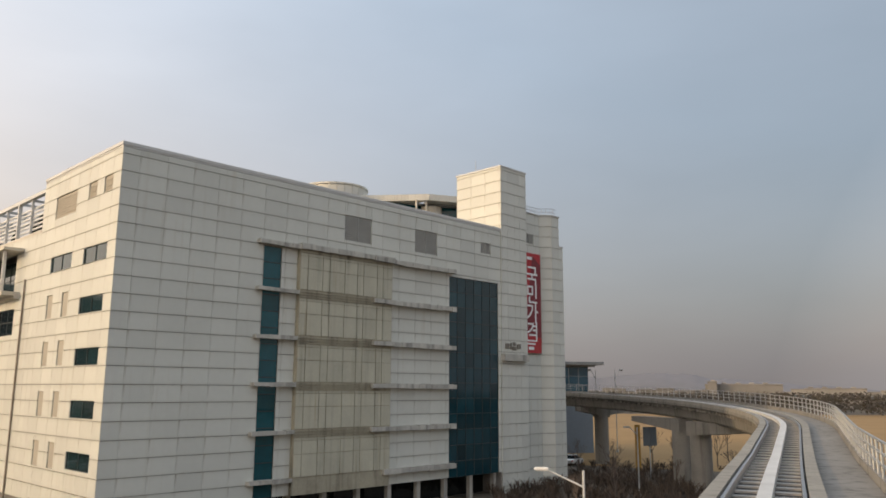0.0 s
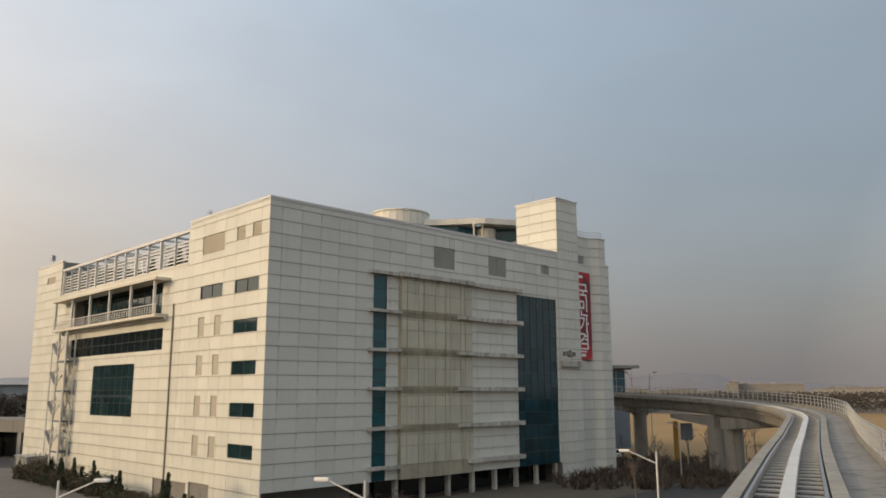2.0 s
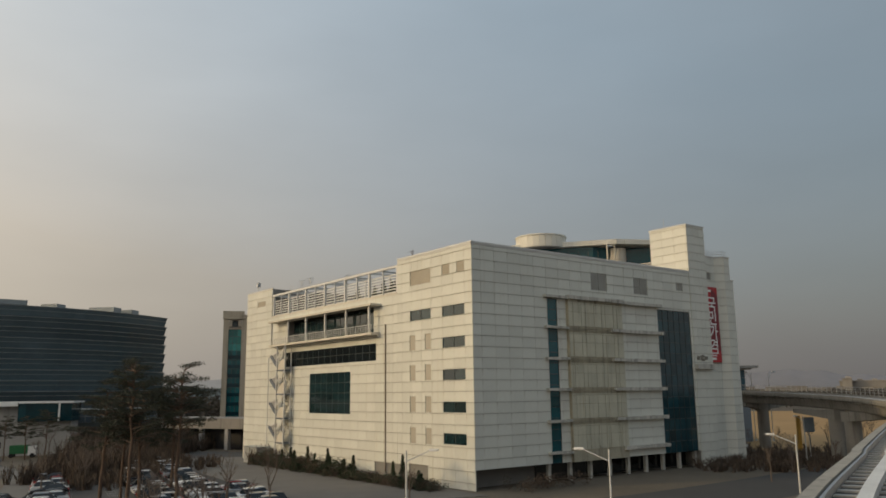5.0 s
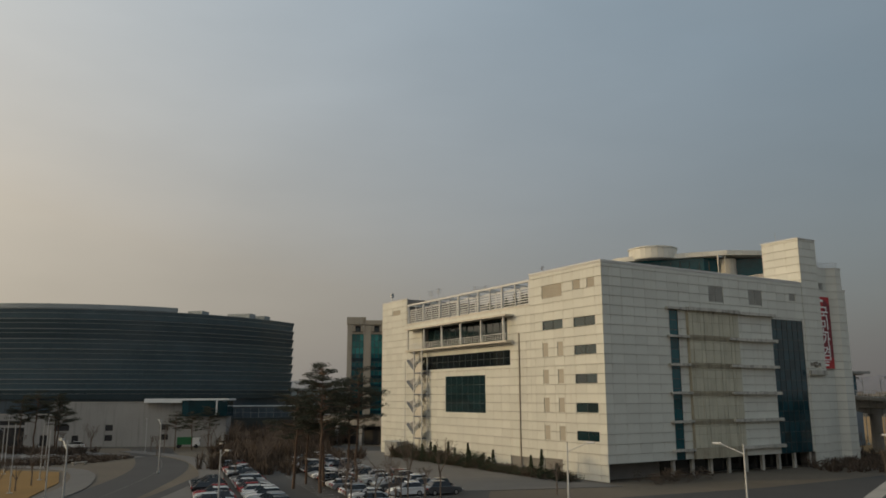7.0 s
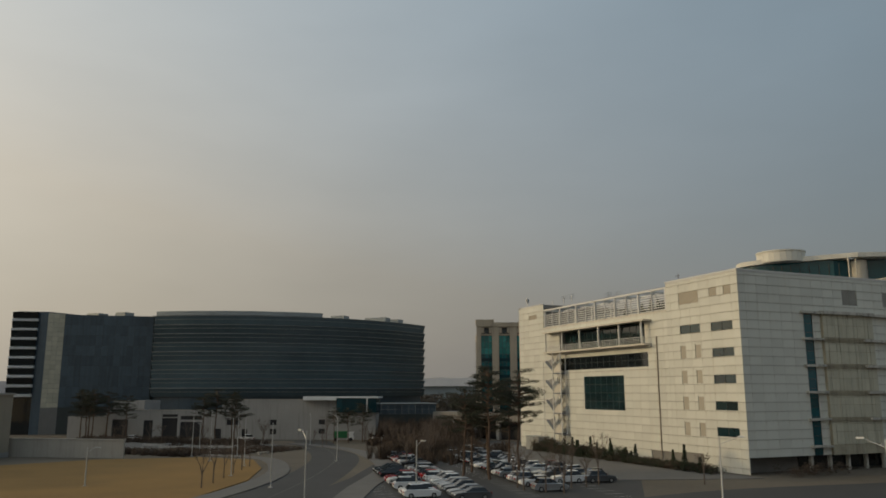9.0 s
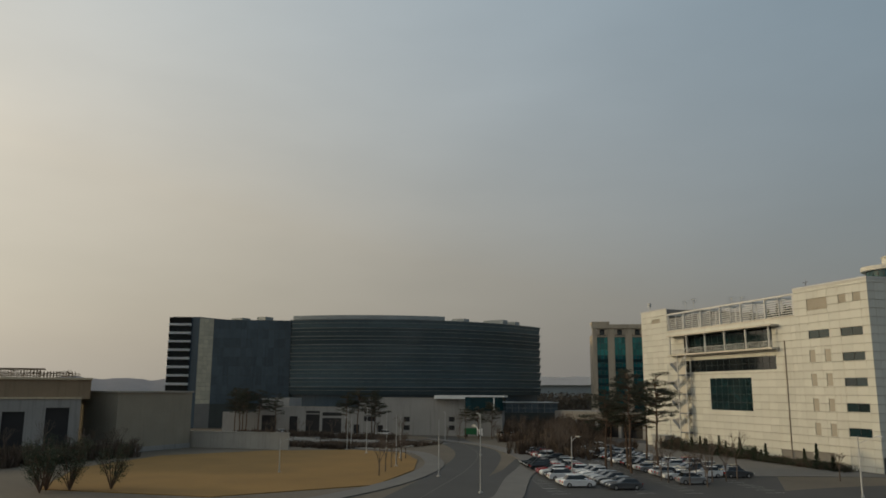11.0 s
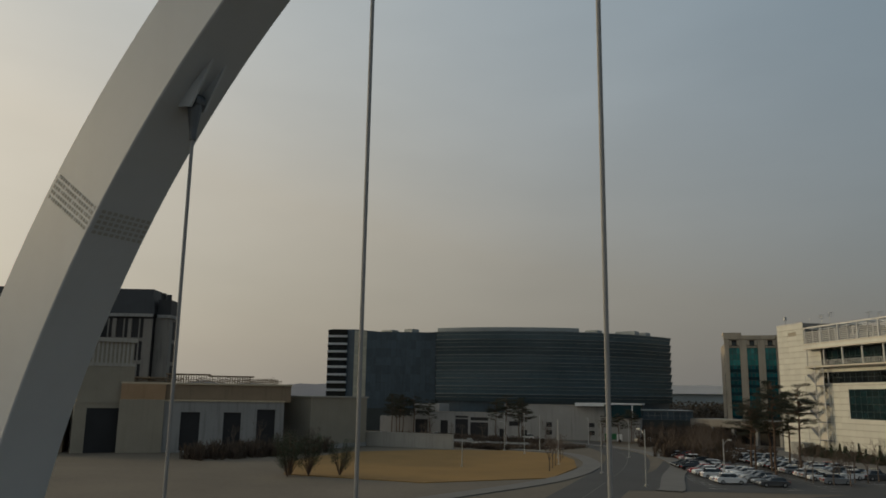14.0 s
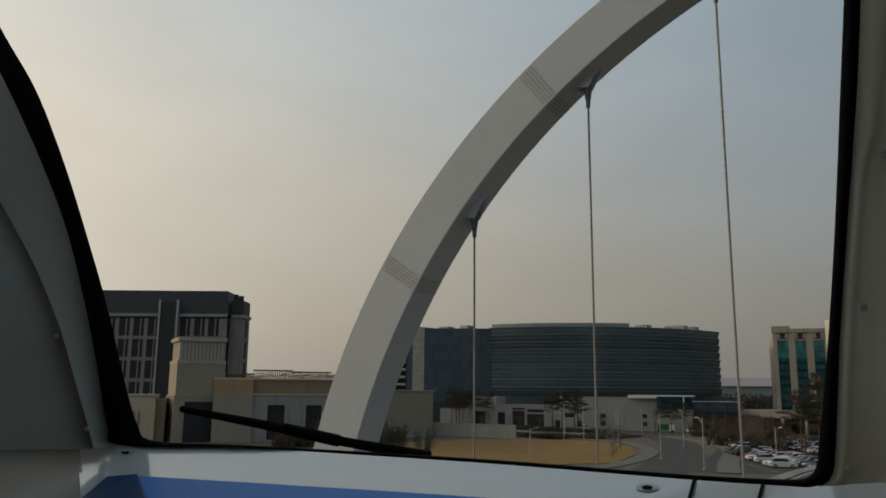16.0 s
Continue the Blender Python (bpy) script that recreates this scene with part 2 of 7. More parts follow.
M = dict(
    panel=surf("panel_metal", (0.61, 0.61, 0.55), 0.5, 0.0, 0.045, 0.12, 2.0, 0.02, 0.0, 0.05, rust=0.12, grime=0.8),
    joint=surf("panel_joint", (0.21, 0.20, 0.185), 0.8),
    ledge=surf("ledge_concrete", (0.46, 0.44, 0.39), 0.8, 0, 0.22, 0.8, 5, 0.2, 0.55, 0.12),
    beige=surf("beige_panel", (0.50, 0.475, 0.37), 0.6, 0, 0.11, 0.45, 4, 0.05, 0.3, 0.07, rust=0.4),
    rib=surf("beige_rib", (0.37, 0.335, 0.25), 0.7, 0, 0.25, 0.6, 5, 0.05, 0.7),
    louvre=surf("louvre_grey", (0.36, 0.355, 0.325), 0.6, 0, 0.12, 0.6, 6, 0.05),
    tan_vent=surf("vent_tan", (0.40, 0.365, 0.30), 0.7, 0, 0.08),
    glass=surf("glass_dark_teal", (0.010, 0.078, 0.094), 0.04, 0, 0.3, 0.2, 1.2, 0.02, 0, 0.25, 1.48),
    glass_black=surf("glass_black", (0.010, 0.014, 0.016), 0.05, 0, 0.3, 0.2, 1.0, 0.02, 0, 0.3, 1.6),
    glass_mid=surf("glass_dark_green", (0.011, 0.028, 0.032), 0.05, 0, 0.3, 0.2, 1.0, 0.02, 0, 0.3, 1.6),
    glass_curtain=surf("glass_curtain_teal", (0.009, 0.042, 0.054), 0.05, 0, 0.35, 0.15, 0.9, 0.02, 0, 0.3, 1.42),
    mullion=surf("mullion_dark", (0.05, 0.06, 0.06), 0.45, 0.3),
    white_metal=surf("white_painted_steel", (0.60, 0.595, 0.57), 0.4, 0.0, 0.06, 0.5, 8, 0.02),
    galv=surf("galvanised_steel", (0.42, 0.43, 0.43), 0.45, 0.6, 0.12, 1.0, 9, 0.05),
    rust=surf("brown_pipe", (0.24, 0.20, 0.16), 0.7, 0.1, 0.25, 0.8, 9),
    roof=surf("roof_grey", (0.28, 0.28, 0.27), 0.85, 0, 0.2, 0.3, 4),
    fascia=surf("fascia_panel", (0.66, 0.635, 0.555), 0.55, 0, 0.08, 0.3, 4, 0.03, 0.15, 0.05),
    cream=surf("cream_panel", (0.56, 0.52, 0.44), 0.6, 0, 0.08, 0.3, 4, 0.03, 0.2),
    banner=surf("banner_red", (0.44, 0.03, 0.035), 0.55, 0, 0.08, 0.3, 3, 0.05),
    banner_dark=surf("banner_maroon", (0.20, 0.022, 0.03), 0.55, 0, 0.1),
    letters=surf("letters_white", (0.78, 0.77, 0.75), 0.5, 0, 0.03),
    letters_dark=surf("letters_bronze", (0.20, 0.18, 0.15), 0.5, 0.3, 0.1),
    concrete=surf("concrete_pale", (0.235, 0.22, 0.195), 0.85, 0, 0.18, 0.35, 5, 0.15, 0.6),
    concrete_warm=surf("concrete_warm", (0.29, 0.27, 0.23), 0.85, 0, 0.18, 0.35, 5, 0.15, 0.4),
    rail=surf("steel_rail", (0.36, 0.36, 0.36), 0.4, 0.7, 0.15, 1.0, 8),
    bed=surf("sleeper_gap_shade", (0.035, 0.033, 0.03), 0.85, 0, 0.2, 0.6, 6, 0.1),
    sleeper=surf("sleeper_steel", (0.33, 0.315, 0.29), 0.6, 0.3, 0.2, 1.0, 8),
    strip=surf("pale_guide_strip", (0.58, 0.57, 0.54), 0.6, 0, 0.15, 0.6, 8),
    fin=surf("aluminium_fin", (0.33, 0.36, 0.375), 0.35, 0.4, 0.12, 0.2, 4),
    fin_white=surf("white_fin", (0.66, 0.68, 0.68), 0.5, 0, 0.08),
    fin_dark=surf("weathered_fin", (0.27, 0.295, 0.30), 0.4, 0.3, 0.15, 0.2, 4),
    teal_sky=surf("glass_teal_sky_reflection", (0.035, 0.20, 0.185), 0.10, 0, 0.35, 0.12, 1.0, 0.02, 0, 0.3, 1.5),
    # lit copy of the brown stone: sunlight put into the colour
    brown_lit=surf("brown_stone_sunlit", (0.36, 0.235, 0.135), 0.8, 0, 0.12, 0.3, 3, 0.06, 0.2),
    dk_glass=surf("glass_blue_black", (0.085, 0.122, 0.140), 0.22, 0, 0.25, 0.06, 0.6, 0.02, 0, 0.3, 1.6, 0.25),
    dk_wall=surf("glass_side_wall", (0.050, 0.075, 0.096), 0.28, 0, 0.3, 0.07, 0.8, 0.03, 0.3, 0.2, 1.5, 0.2),
    stone=surf("stone_pale", (0.38, 0.355, 0.31), 0.8, 0, 0.1, 0.25, 3, 0.06, 0.2),
    stone_grey=surf("stone_grey", (0.29, 0.285, 0.275), 0.8, 0, 0.1, 0.2, 3, 0.06, 0.3),
    teal=surf("glass_teal", (0.012, 0.105, 0.115), 0.08, 0, 0.35, 0.12, 1.0, 0.02, 0, 0.3, 1.5),
    strip_stone=surf("strip_stone", (0.50, 0.465, 0.36), 0.7, 0, 0.1, 0.2, 3, 0.03, 0.1, 0.12),
    tan=surf("tan_render", (0.31, 0.275, 0.215), 0.85, 0, 0.1, 0.2, 3, 0.08, 0.08),
    # brighter copy of the tan, with sunlight worked into its colour
    tan_lit=surf("tan_stone_sunlit", (0.50, 0.42, 0.30), 0.85, 0, 0.1, 0.2, 3, 0.08, 0.2),
    brown=surf("brown_stone", (0.24, 0.18, 0.12), 0.8, 0, 0.12, 0.3, 3, 0.06, 0.2),
    hotel=surf("hotel_stone", (0.225, 0.21, 0.19), 0.8, 0, 0.12, 0.2, 3, 0.06, 0.3),
    slate=surf("slate_mansard", (0.024, 0.026, 0.029), 0.6, 0, 0.2, 0.3, 3),
    dark_void=surf("dark_opening", (0.02, 0.02, 0.022), 0.7, 0, 0.2),
    arch=surf("arch_steel_paint", (0.47, 0.50, 0.525), 0.5, 0, 0.035, 0.4, 3, 0.02, 0.03),
    stencil=surf("stencil_grey", (0.35, 0.35, 0.325), 0.7, 0, 0.1),
    cable=surf("cable_sheath", (0.25, 0.25, 0.25), 0.5, 0.1, 0.06, 1, 12, 0),
    socket=surf("cable_socket", (0.10, 0.11, 0.12), 0.4, 0.6, 0.15),
    ground=surf("ground_dry", (0.115, 0.095, 0.07), 0.95, 0, 0.30, 0.05, 1.2, 0.2),
    asphalt=surf("asphalt", (0.05, 0.048, 0.046), 0.9, 0, 0.18, 0.12, 5, 0.15),
    pave=surf("pavement_slabs", (0.13, 0.122, 0.11), 0.9, 0, 0.15, 0.3, 4, 0.15),
    kerb=surf("kerb_stone", (0.36, 0.35, 0.33), 0.85, 0, 0.12, 0.5, 5, 0.1),
    lawn=surf("winter_lawn", (0.206, 0.117, 0.029), 0.95, 0, 0.14, 0.12, 3, 0.3),
    field=surf("dry_field", (0.30, 0.185, 0.075), 0.95, 0, 0.15, 0.05, 1.2, 0.2),
    paint=surf("road_paint", (0.62, 0.61, 0.58), 0.7, 0, 0.15, 1, 6),
    bark=surf("pine_bark", (0.10, 0.065, 0.045), 0.9, 0, 0.3, 1.5, 10, 0.4),
    bare=surf("bare_twigs", (0.13, 0.10, 0.08), 0.9, 0, 0.25, 1.0, 6),
    needles=surf("pine_needles", (0.036, 0.040, 0.024), 0.75, 0, 0.35, 0.6, 4, 0, 0, 0.4),
    brush=surf("winter_brush", (0.085, 0.062, 0.045), 0.9, 0, 0.35, 0.15, 2, 0, 0, 0.4),
    evergreen=surf("evergreen_leaves", (0.03, 0.045, 0.022), 0.75, 0, 0.35, 0.8, 4, 0, 0, 0.4),
    tyre=surf("tyre_rubber", (0.02, 0.02, 0.02), 0.85),
    rim=surf("alloy_rim", (0.5, 0.5, 0.5), 0.3, 0.8),
    car_glass=surf("car_glass", (0.01, 0.012, 0.014), 0.05, 0, 0.1, 1, 2, 0, 0, 0, 1.6),
    lamp_red=surf("tail_lamp", (0.35, 0.02, 0.02), 0.25),
    lamp_clear=surf("head_lamp", (0.7, 0.7, 0.68), 0.15),
    yellow=surf("yellow_post", (0.34, 0.19, 0.03), 0.6, 0, 0.15),
    board=surf("sign_back", (0.13, 0.15, 0.18), 0.5, 0.3, 0.1),
    green=surf("green_sign", (0.02, 0.14, 0.05), 0.5, 0, 0.1),
    # hill colour is greyed and lightened to carry the distance haze
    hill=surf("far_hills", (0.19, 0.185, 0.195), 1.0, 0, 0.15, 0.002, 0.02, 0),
    far_white=surf("far_white_wall", (0.25, 0.235, 0.215), 0.8, 0, 0.2, 0.02, 0.2, 0, 0, 0.2),
    far_wood=surf("far_woods", (0.06, 0.052, 0.042), 0.95, 0, 0.3, 0.02, 0.3, 0, 0, 0.4),
    station_glass=surf("glass_station", (0.03, 0.09, 0.13), 0.08, 0, 0.3, 0.2, 1, 0, 0, 0.2, 1.5),
    # terminal glass: distance haze put into the colour as extra lightness
    far_glass=surf("far_hazed_glass", (0.25, 0.30, 0.33), 0.5, 0, 0.1, 0.05, 0.5),
    far_roof=surf("far_white_roof", (0.72, 0.70, 0.69), 0.6, 0, 0.08, 0.02, 0.2),
    tower_stone=surf("tower_stone", (0.42, 0.36, 0.275), 0.8, 0, 0.12, 0.2, 3, 0.06, 0.3),
    bluegrey=surf("bluegrey_wall", (0.16, 0.19, 0.22), 0.7, 0, 0.1, 0.2, 2),
)
PAINTS = [surf("car_white", (0.72, 0.72, 0.71), 0.25, 0, 0.02, 1, 2, 0, coat=0.6), surf("car_black", (0.015, 0.015, 0.017), 0.2, 0, 0.05, 1, 2, 0, coat=0.6),
          surf("car_silver", (0.38, 0.39, 0.40), 0.28, 0.6, 0.03, 1, 2, 0, coat=0.5), surf("car_grey", (0.10, 0.105, 0.11), 0.28, 0.4, 0.03, 1, 2, 0, coat=0.5),
          surf("car_red", (0.30, 0.02, 0.02), 0.25, 0, 0.03, 1, 2, 0, coat=0.6)]
PAINT_WORDS = ["white", "black", "silver", "dark grey", "red"]


# ---- small builders ----
def box(bm, x0, x1, y0, y1, z0, z1):
    v = [bm.verts.new((x, y, z)) for z in (z0, z1) for y in (y0, y1) for x in (x0, x1)]
    for f in ((0, 2, 3, 1), (4, 5, 7, 6), (0, 1, 5, 4), (2, 6, 7, 3), (0, 4, 6, 2), (1, 3, 7, 5)):
        bm.faces.new([v[i] for i in f])
    return v


def tube(bm, a, b, r0, r1=None, n=8, cap=True):
    a, b = Vector(a), Vector(b)
    r1 = r0 if r1 is None else r1
    q = (b - a).to_track_quat("Z", "Y").to_matrix()
    rings = [[bm.verts.new(p + q @ Vector((math.cos(2 * math.pi * k / n) * r, math.sin(2 * math.pi * k / n) * r, 0))) for k in range(n)] for p, r in ((a, r0), (b, r1))]
    for k in range(n):
        bm.faces.new((rings[0][k], rings[0][(k + 1) % n], rings[1][(k + 1) % n], rings[1][k]))
    if cap:
        bm.faces.new(rings[0][::-1])
        bm.faces.new(rings[1])


def prism(bm, pts, z0, z1):
    """An upright prism over a polygon given counter-clockwise."""
    lo, hi = [bm.verts.new((x, y, z0)) for x, y in pts], [bm.verts.new((x, y, z1)) for x, y in pts]
    bm.faces.new(lo[::-1])
    bm.faces.new(hi)
    for i in range(len(pts)):
        j = (i + 1) % len(pts)
        bm.faces.new((lo[i], lo[j], hi[j], hi[i]))


def part(name, bm, material, parent, label="", smooth=False):
    me = bpy.data.meshes.new(name)
    bm.to_mesh(me)
    bm.free()
    me.materials.append(material)
    if smooth:
        for p in me.polygons:
            p.use_smooth = True
    ob = new(name, me)
    ob.parent = parent
    if label:
        ob["label"] = label
    return ob


def thing(name, m, label, category, group="", kind=""):
    ob = new(name)
    ob.empty_display_size = 0.5
    ob.matrix_world = m
    return tagged(ob, label, category, group, kind)


def solid(name, material, boxes, parent, label=""):
    bm = bmesh.new()
    for b in boxes:
        box(bm, *b)
    return part(name, bm, material, parent, label)


def sweep(bm, path, profile, closed_profile=True, caps=True):
    """Sweep a profile of (across, up) along a list of (point, left-hand unit normal)."""
    rings = [[bm.verts.new((p[0] - nn[0] * a, p[1] - nn[1] * a, p[2] + u)) for a, u in profile] for p, nn in path]
    k = len(profile)
    for r0, r1 in zip(rings, rings[1:]):
        for i in range(k if closed_profile else k - 1):
            j = (i + 1) % k
            bm.faces.new((r0[i], r1[i], r1[j], r0[j]))
    if caps and closed_profile:
        bm.faces.new(rings[0])
        bm.faces.new(rings[-1][::-1])
    bmesh.ops.recalc_face_normals(bm, faces=bm.faces)


def cut(rect, holes):
    """What is left of a rectangle (u0, u1, z0, z1) outside the holes, as rectangles."""
    out = [rect]
    for h in holes:
        nxt = []
        for r in out:
            a0, a1, b0, b1 = max(r[0], h[0]), min(r[1], h[1]), max(r[2], h[2]), min(r[3], h[3])
            if a0 >= a1 - 0.02 or b0 >= b1 - 0.02:
                nxt.append(r)
                continue
            for q in ((r[0], a0, r[2], r[3]), (a1, r[1], r[2], r[3]), (a0, a1, r[2], b0), (a0, a1, b1, r[3])):
                if q[1] - q[0] > 0.04 and q[3] - q[2] > 0.04:
                    nxt.append(q)
        out = nxt
    return out


class Face:
    """An upright face of a building: u along it, z up, d out of it."""

    def __init__(self, ox, oy, ux, uy, side=1):
        self.o, self.u, self.n = Vector((ox, oy)), Vector((ux, uy)), Vector((uy, -ux)) * side

    def box(self, bm, u0, u1, z0, z1, d0, d1):
        v = [bm.verts.new((*(self.o + self.u * u + self.n * d), z)) for z in (z0, z1) for d in (d1, d0) for u in (u0, u1)]
        for f in ((0, 2, 3, 1), (4, 5, 7, 6), (0, 1, 5, 4), (2, 6, 7, 3), (0, 4, 6, 2), (1, 3, 7, 5)):
            bm.faces.new([v[i] for i in f])

    def at(self, u, z, d=0.0):
        p = self.o + self.u * u + self.n * d
        return Matrix.Translation((p.x, p.y, z)) @ Matrix.Rotation(math.atan2(self.u.y, self.u.x), 4, "Z")


def FlipFace(ox, oy, ux, uy):
    """The same with u running the other way, so that d still points out."""
    return Face(ox, oy, ux, uy, -1)


def window(face, parent, u0, u1, z0, z1, nu, nz, glass, frame_mat, d=-0.16, bar=0.07, name="window", label=""):
    """A glazed opening: a frame with bars, and a pane for each field."""
    bm = bmesh.new()
    for i in range(nu + 1):
        u = u0 + (u1 - u0) * i / nu
        face.box(bm, max(u0, u - bar / 2), min(u1, u + bar / 2), z0, z1, d, d + 0.08)
    for k in range(nz + 1):
        z = z0 + (z1 - z0) * k / nz
        face.box(bm, u0, u1, max(z0, z - bar / 2), min(z1, z + bar / 2), d, d + 0.075)
    fr = part(name, bm, frame_mat, parent, label)
    for i in range(nu):
        for k in range(nz):
            bm = bmesh.new()
            face.box(bm, u0 + (u1 - u0) * i / nu + bar / 2, u0 + (u1 - u0) * (i + 1) / nu - bar / 2,
                     z0 + (z1 - z0) * k / nz + bar / 2, z0 + (z1 - z0) * (k + 1) / nz - bar / 2, d + 0.01, d + 0.03)
            part("pane", bm, glass, fr)
    return fr


def pieces(name, face, rects, d0, d1, material, parent, label=""):
    """A wall built of blocks round its openings, each block a part."""
    for r in rects:
        bm = bmesh.new()
        face.box(bm, r[0], r[1], r[2], r[3], d0, d1)
        part(name, bm, material, parent, label)

# ---- ground ----
bm = bmesh.new()
vs = [bm.verts.new(p) for p in ((-4600, -4600, 0), (4600, -4600, 0), (4600, 4600, 0), (-4600, 4600, 0))]
bm.faces.new(vs)
tagged(part("ground", bm, M["ground"], None), "bare dry winter ground of brown earth", "ground", kind="structure")


def sheet(name, material, pts, z, label, category, thick=0.0):
    bm = bmesh.new()
    if thick:
        prism(bm, pts, z - thick, z)
    else:
        bm.faces.new([bm.verts.new((x, y, z)) for x, y in pts])
    return tagged(part(name, bm, material, None), label, category, kind="structure")


def ribbon(name, material, line, width, z, label, category, thick=0.0):
    """A flat band along a smooth line."""
    pts = smooth_line(line, 10)
    left, right = [], []
    for i, p in enumerate(pts):
        a, b = pts[max(i - 1, 0)], pts[min(i + 1, len(pts) - 1)]
        d = (b - a).normalized()
        nn = Vector((-d.y, d.x))
        left.append(p + nn * width / 2)
        right.append(p - nn * width / 2)
    bm = bmesh.new()
    vl, vr = [bm.verts.new((*p, z)) for p in left], [bm.verts.new((*p, z)) for p in right]
    for i in range(len(pts) - 1):
        bm.faces.new((vr[i], vr[i + 1], vl[i + 1], vl[i]))
    if thick:
        bl, br = [bm.verts.new((*p, z - thick)) for p in left], [bm.verts.new((*p, z - thick)) for p in right]
        for i in range(len(pts) - 1):
            bm.faces.new((vl[i], vl[i + 1], bl[i + 1], bl[i]))
            bm.faces.new((br[i], br[i + 1], vr[i + 1], vr[i]))
    return tagged(part(name, bm, material, None), label, category, kind="structure"), left, right


def smooth_line(line, n):
    """Points on a smooth curve through the given ones."""
    p = [Vector(q) for q in line]
    p = [p[0] * 2 - p[1]] + p + [p[-1] * 2 - p[-2]]
    out = []
    for i in range(1, len(p) - 2):
        for k in range(n):
            t = k / n
            out.append(0.5 * ((2 * p[i]) + (p[i + 1] - p[i - 1]) * t + (2 * p[i - 1] - 5 * p[i] + 4 * p[i + 1] - p[i + 2]) * t * t + (3 * p[i] - p[i - 1] - 3 * p[i + 1] + p[i + 2]) * t ** 3))
    out.append(p[-2])
    return out


sheet("lawn", M["lawn"], [(-96, -14), (-86, 6), (-92, 26), (-101, 42), (-112, 55), (-126, 56), (-140, 44), (-148, 24), (-140, 0), (-120, -20)], 0.10, "yellowed winter lawn with a rounded edge", "lawn", 0.1)
sheet("car_park", M["asphalt"], [(-72, -2), (-36, 22), (-44, 70), (-58, 100), (-84, 128), (-112, 128), (-100, 92), (-88, 58), (-80, 34)], 0.03, "dark asphalt car park with parked cars", "car park")
road_line = [(-62, -40), (-76, 4), (-87, 36), (-101, 66), (-122, 94), (-142, 112), (-180, 84), (-215, 60)]
ribbon("road", M["asphalt"], road_line, 9.0, 0.016, "curved asphalt road past the lawn", "road")
ribbon("pavement", M["pave"], [(-65, 2), (-66, 6), (-72.5, 23), (-81.5, 49), (-95.5, 70.5), (-111, 87), (-132, 99)], 3.6, 0.14, "pale paved footway along the road", "pavement", 0.14)
ribbon("pavement", M["pave"], [(-84, -30), (-84, 2), (-90, 27), (-99, 44), (-112, 58), (-128, 61)], 3.4, 0.14, "pale paved path round the lawn", "pavement", 0.14)
ribbon("road_marking", M["pave"], road_line[:6], 0.10, 0.040, "worn white centre line on the road", "marking")
sheet("pavement", M["pave"], [(-74, 84), (-43, 46), (-24, 56), (-78, 113), (-90, 108)], 0.08, "paved strip at the foot of the white building", "pavement", 0.08)
ribbon("road", M["asphalt"], [(-60, -30), (-30, 28), (0, 56), (32, 92), (60, 130), (90, 190)], 13.0, 0.023, "asphalt street in front of the white building", "road")
sheet("field", M["field"], [(20, 131), (40, 121), (130, 105), (260, 200), (240, 420), (40, 420), (20, 200)], 0.05, "open field of dry yellow grass", "field")

# ---- the white building ----
wb = thing("office_building", pose(-25.92, 60.11, 0, 0, 0, 45.6), "white panel-clad office building with rust streaks and dark glazing", "building")
FR, LF = Face(0, 0, 1, 0), FlipFace(0, 0, 0, 1)
ST = 4.25
STOREYS = [25.35, 21.05, 16.75, 12.5, 8.25]

for c in ((0.2, 47, 0.2, 17.2, 2.5, 31.2), (0.2, 47, 3.0, 17.2, 0, 2.5), (47.0, 52.0, 0.2, 20, 0, 31.1), (52.0, 59.2, 1.42, 20, 0, 34.9), (57.7, 59.2, 0.25, 1.42, 0, 34.9), (59.2, 60.1, 0.3, 20, 0, 30.9), (47.2, 51.9, 0.2, 7.2, 31.1, 39.5),
          (0.2, 14, 17.2, 59.6, 0, 20.9), (3.2, 14, 17.2, 59.6, 20.9, 26.5), (0.2, 3.2, 17.2, 23.6, 20.9, 26.5), (0.2, 3.2, 53.0, 59.6, 20.9, 26.5), (0.2, 26, 59.6, 71.0, 0, 32.0)):
    solid("wall", M["joint"], [c], wb)
solid("rear_wall", M["cream"], [(14, 50, 17.2, 66, 0, 27.6)], wb)
solid("roof", M["roof"], [(0.3, 46.9, 0.3, 17.1, 31.2, 31.22), (14, 49.9, 17.3, 66, 27.6, 27.63), (0.3, 14, 17.2, 59.5, 26.5, 26.53)], wb)

# openings of the front (u0, u1, z0, z1)
F_COL = (13.55, 15.5, 2.5, 24.9)
F_BAY = (17.25, 28.95, 2.5, 25.15)
F_CURT = (38.0, 46.5, 2.5, 24.65)
F_LOUV = [(22.8, 26.35, 26.75, 29.3), (32.55, 36.0, 26.8, 29.3), (43.35, 45.15, 28.1, 29.35)]
WING, W_LOUV = Face(52.0, 1.2, 1, 0), (1.3, 3.2, 30.9, 32.1)
front_holes = [F_COL, F_BAY, F_CURT] + F_LOUV
L_WIN = [(1.62, 6.42, z - 1.36, z) for z in (23.55, 19.35, 15.1, 10.9, 6.85)] + [(9.0, 13.95, 22.2, 23.6)]
L_STRIP, L_BIG = (22.9, 53.2, 17.0, 19.55), (30.4, 43.95, 9.0, 15.53)
L_VENT = [(9.0, 13.95, 27.2, 29.25), (4.68, 6.42, 27.85, 29.25), (1.5, 3.2, 27.85, 29.25), (62.5, 66.2, 29.0, 30.0)]
L_SMALL = [(u, u + 1.38, z - 2.08, z) for z in (20.1, 15.92, 11.6, 7.4) for u in (9.05, 12.7)]
L_BALC = (23.6, 53.0, 21.15, 25.1)
L_GARAGE = [(9.9, 14.4, 0.0, 2.5), (15.0, 23.2, 0.0, 2.3)]
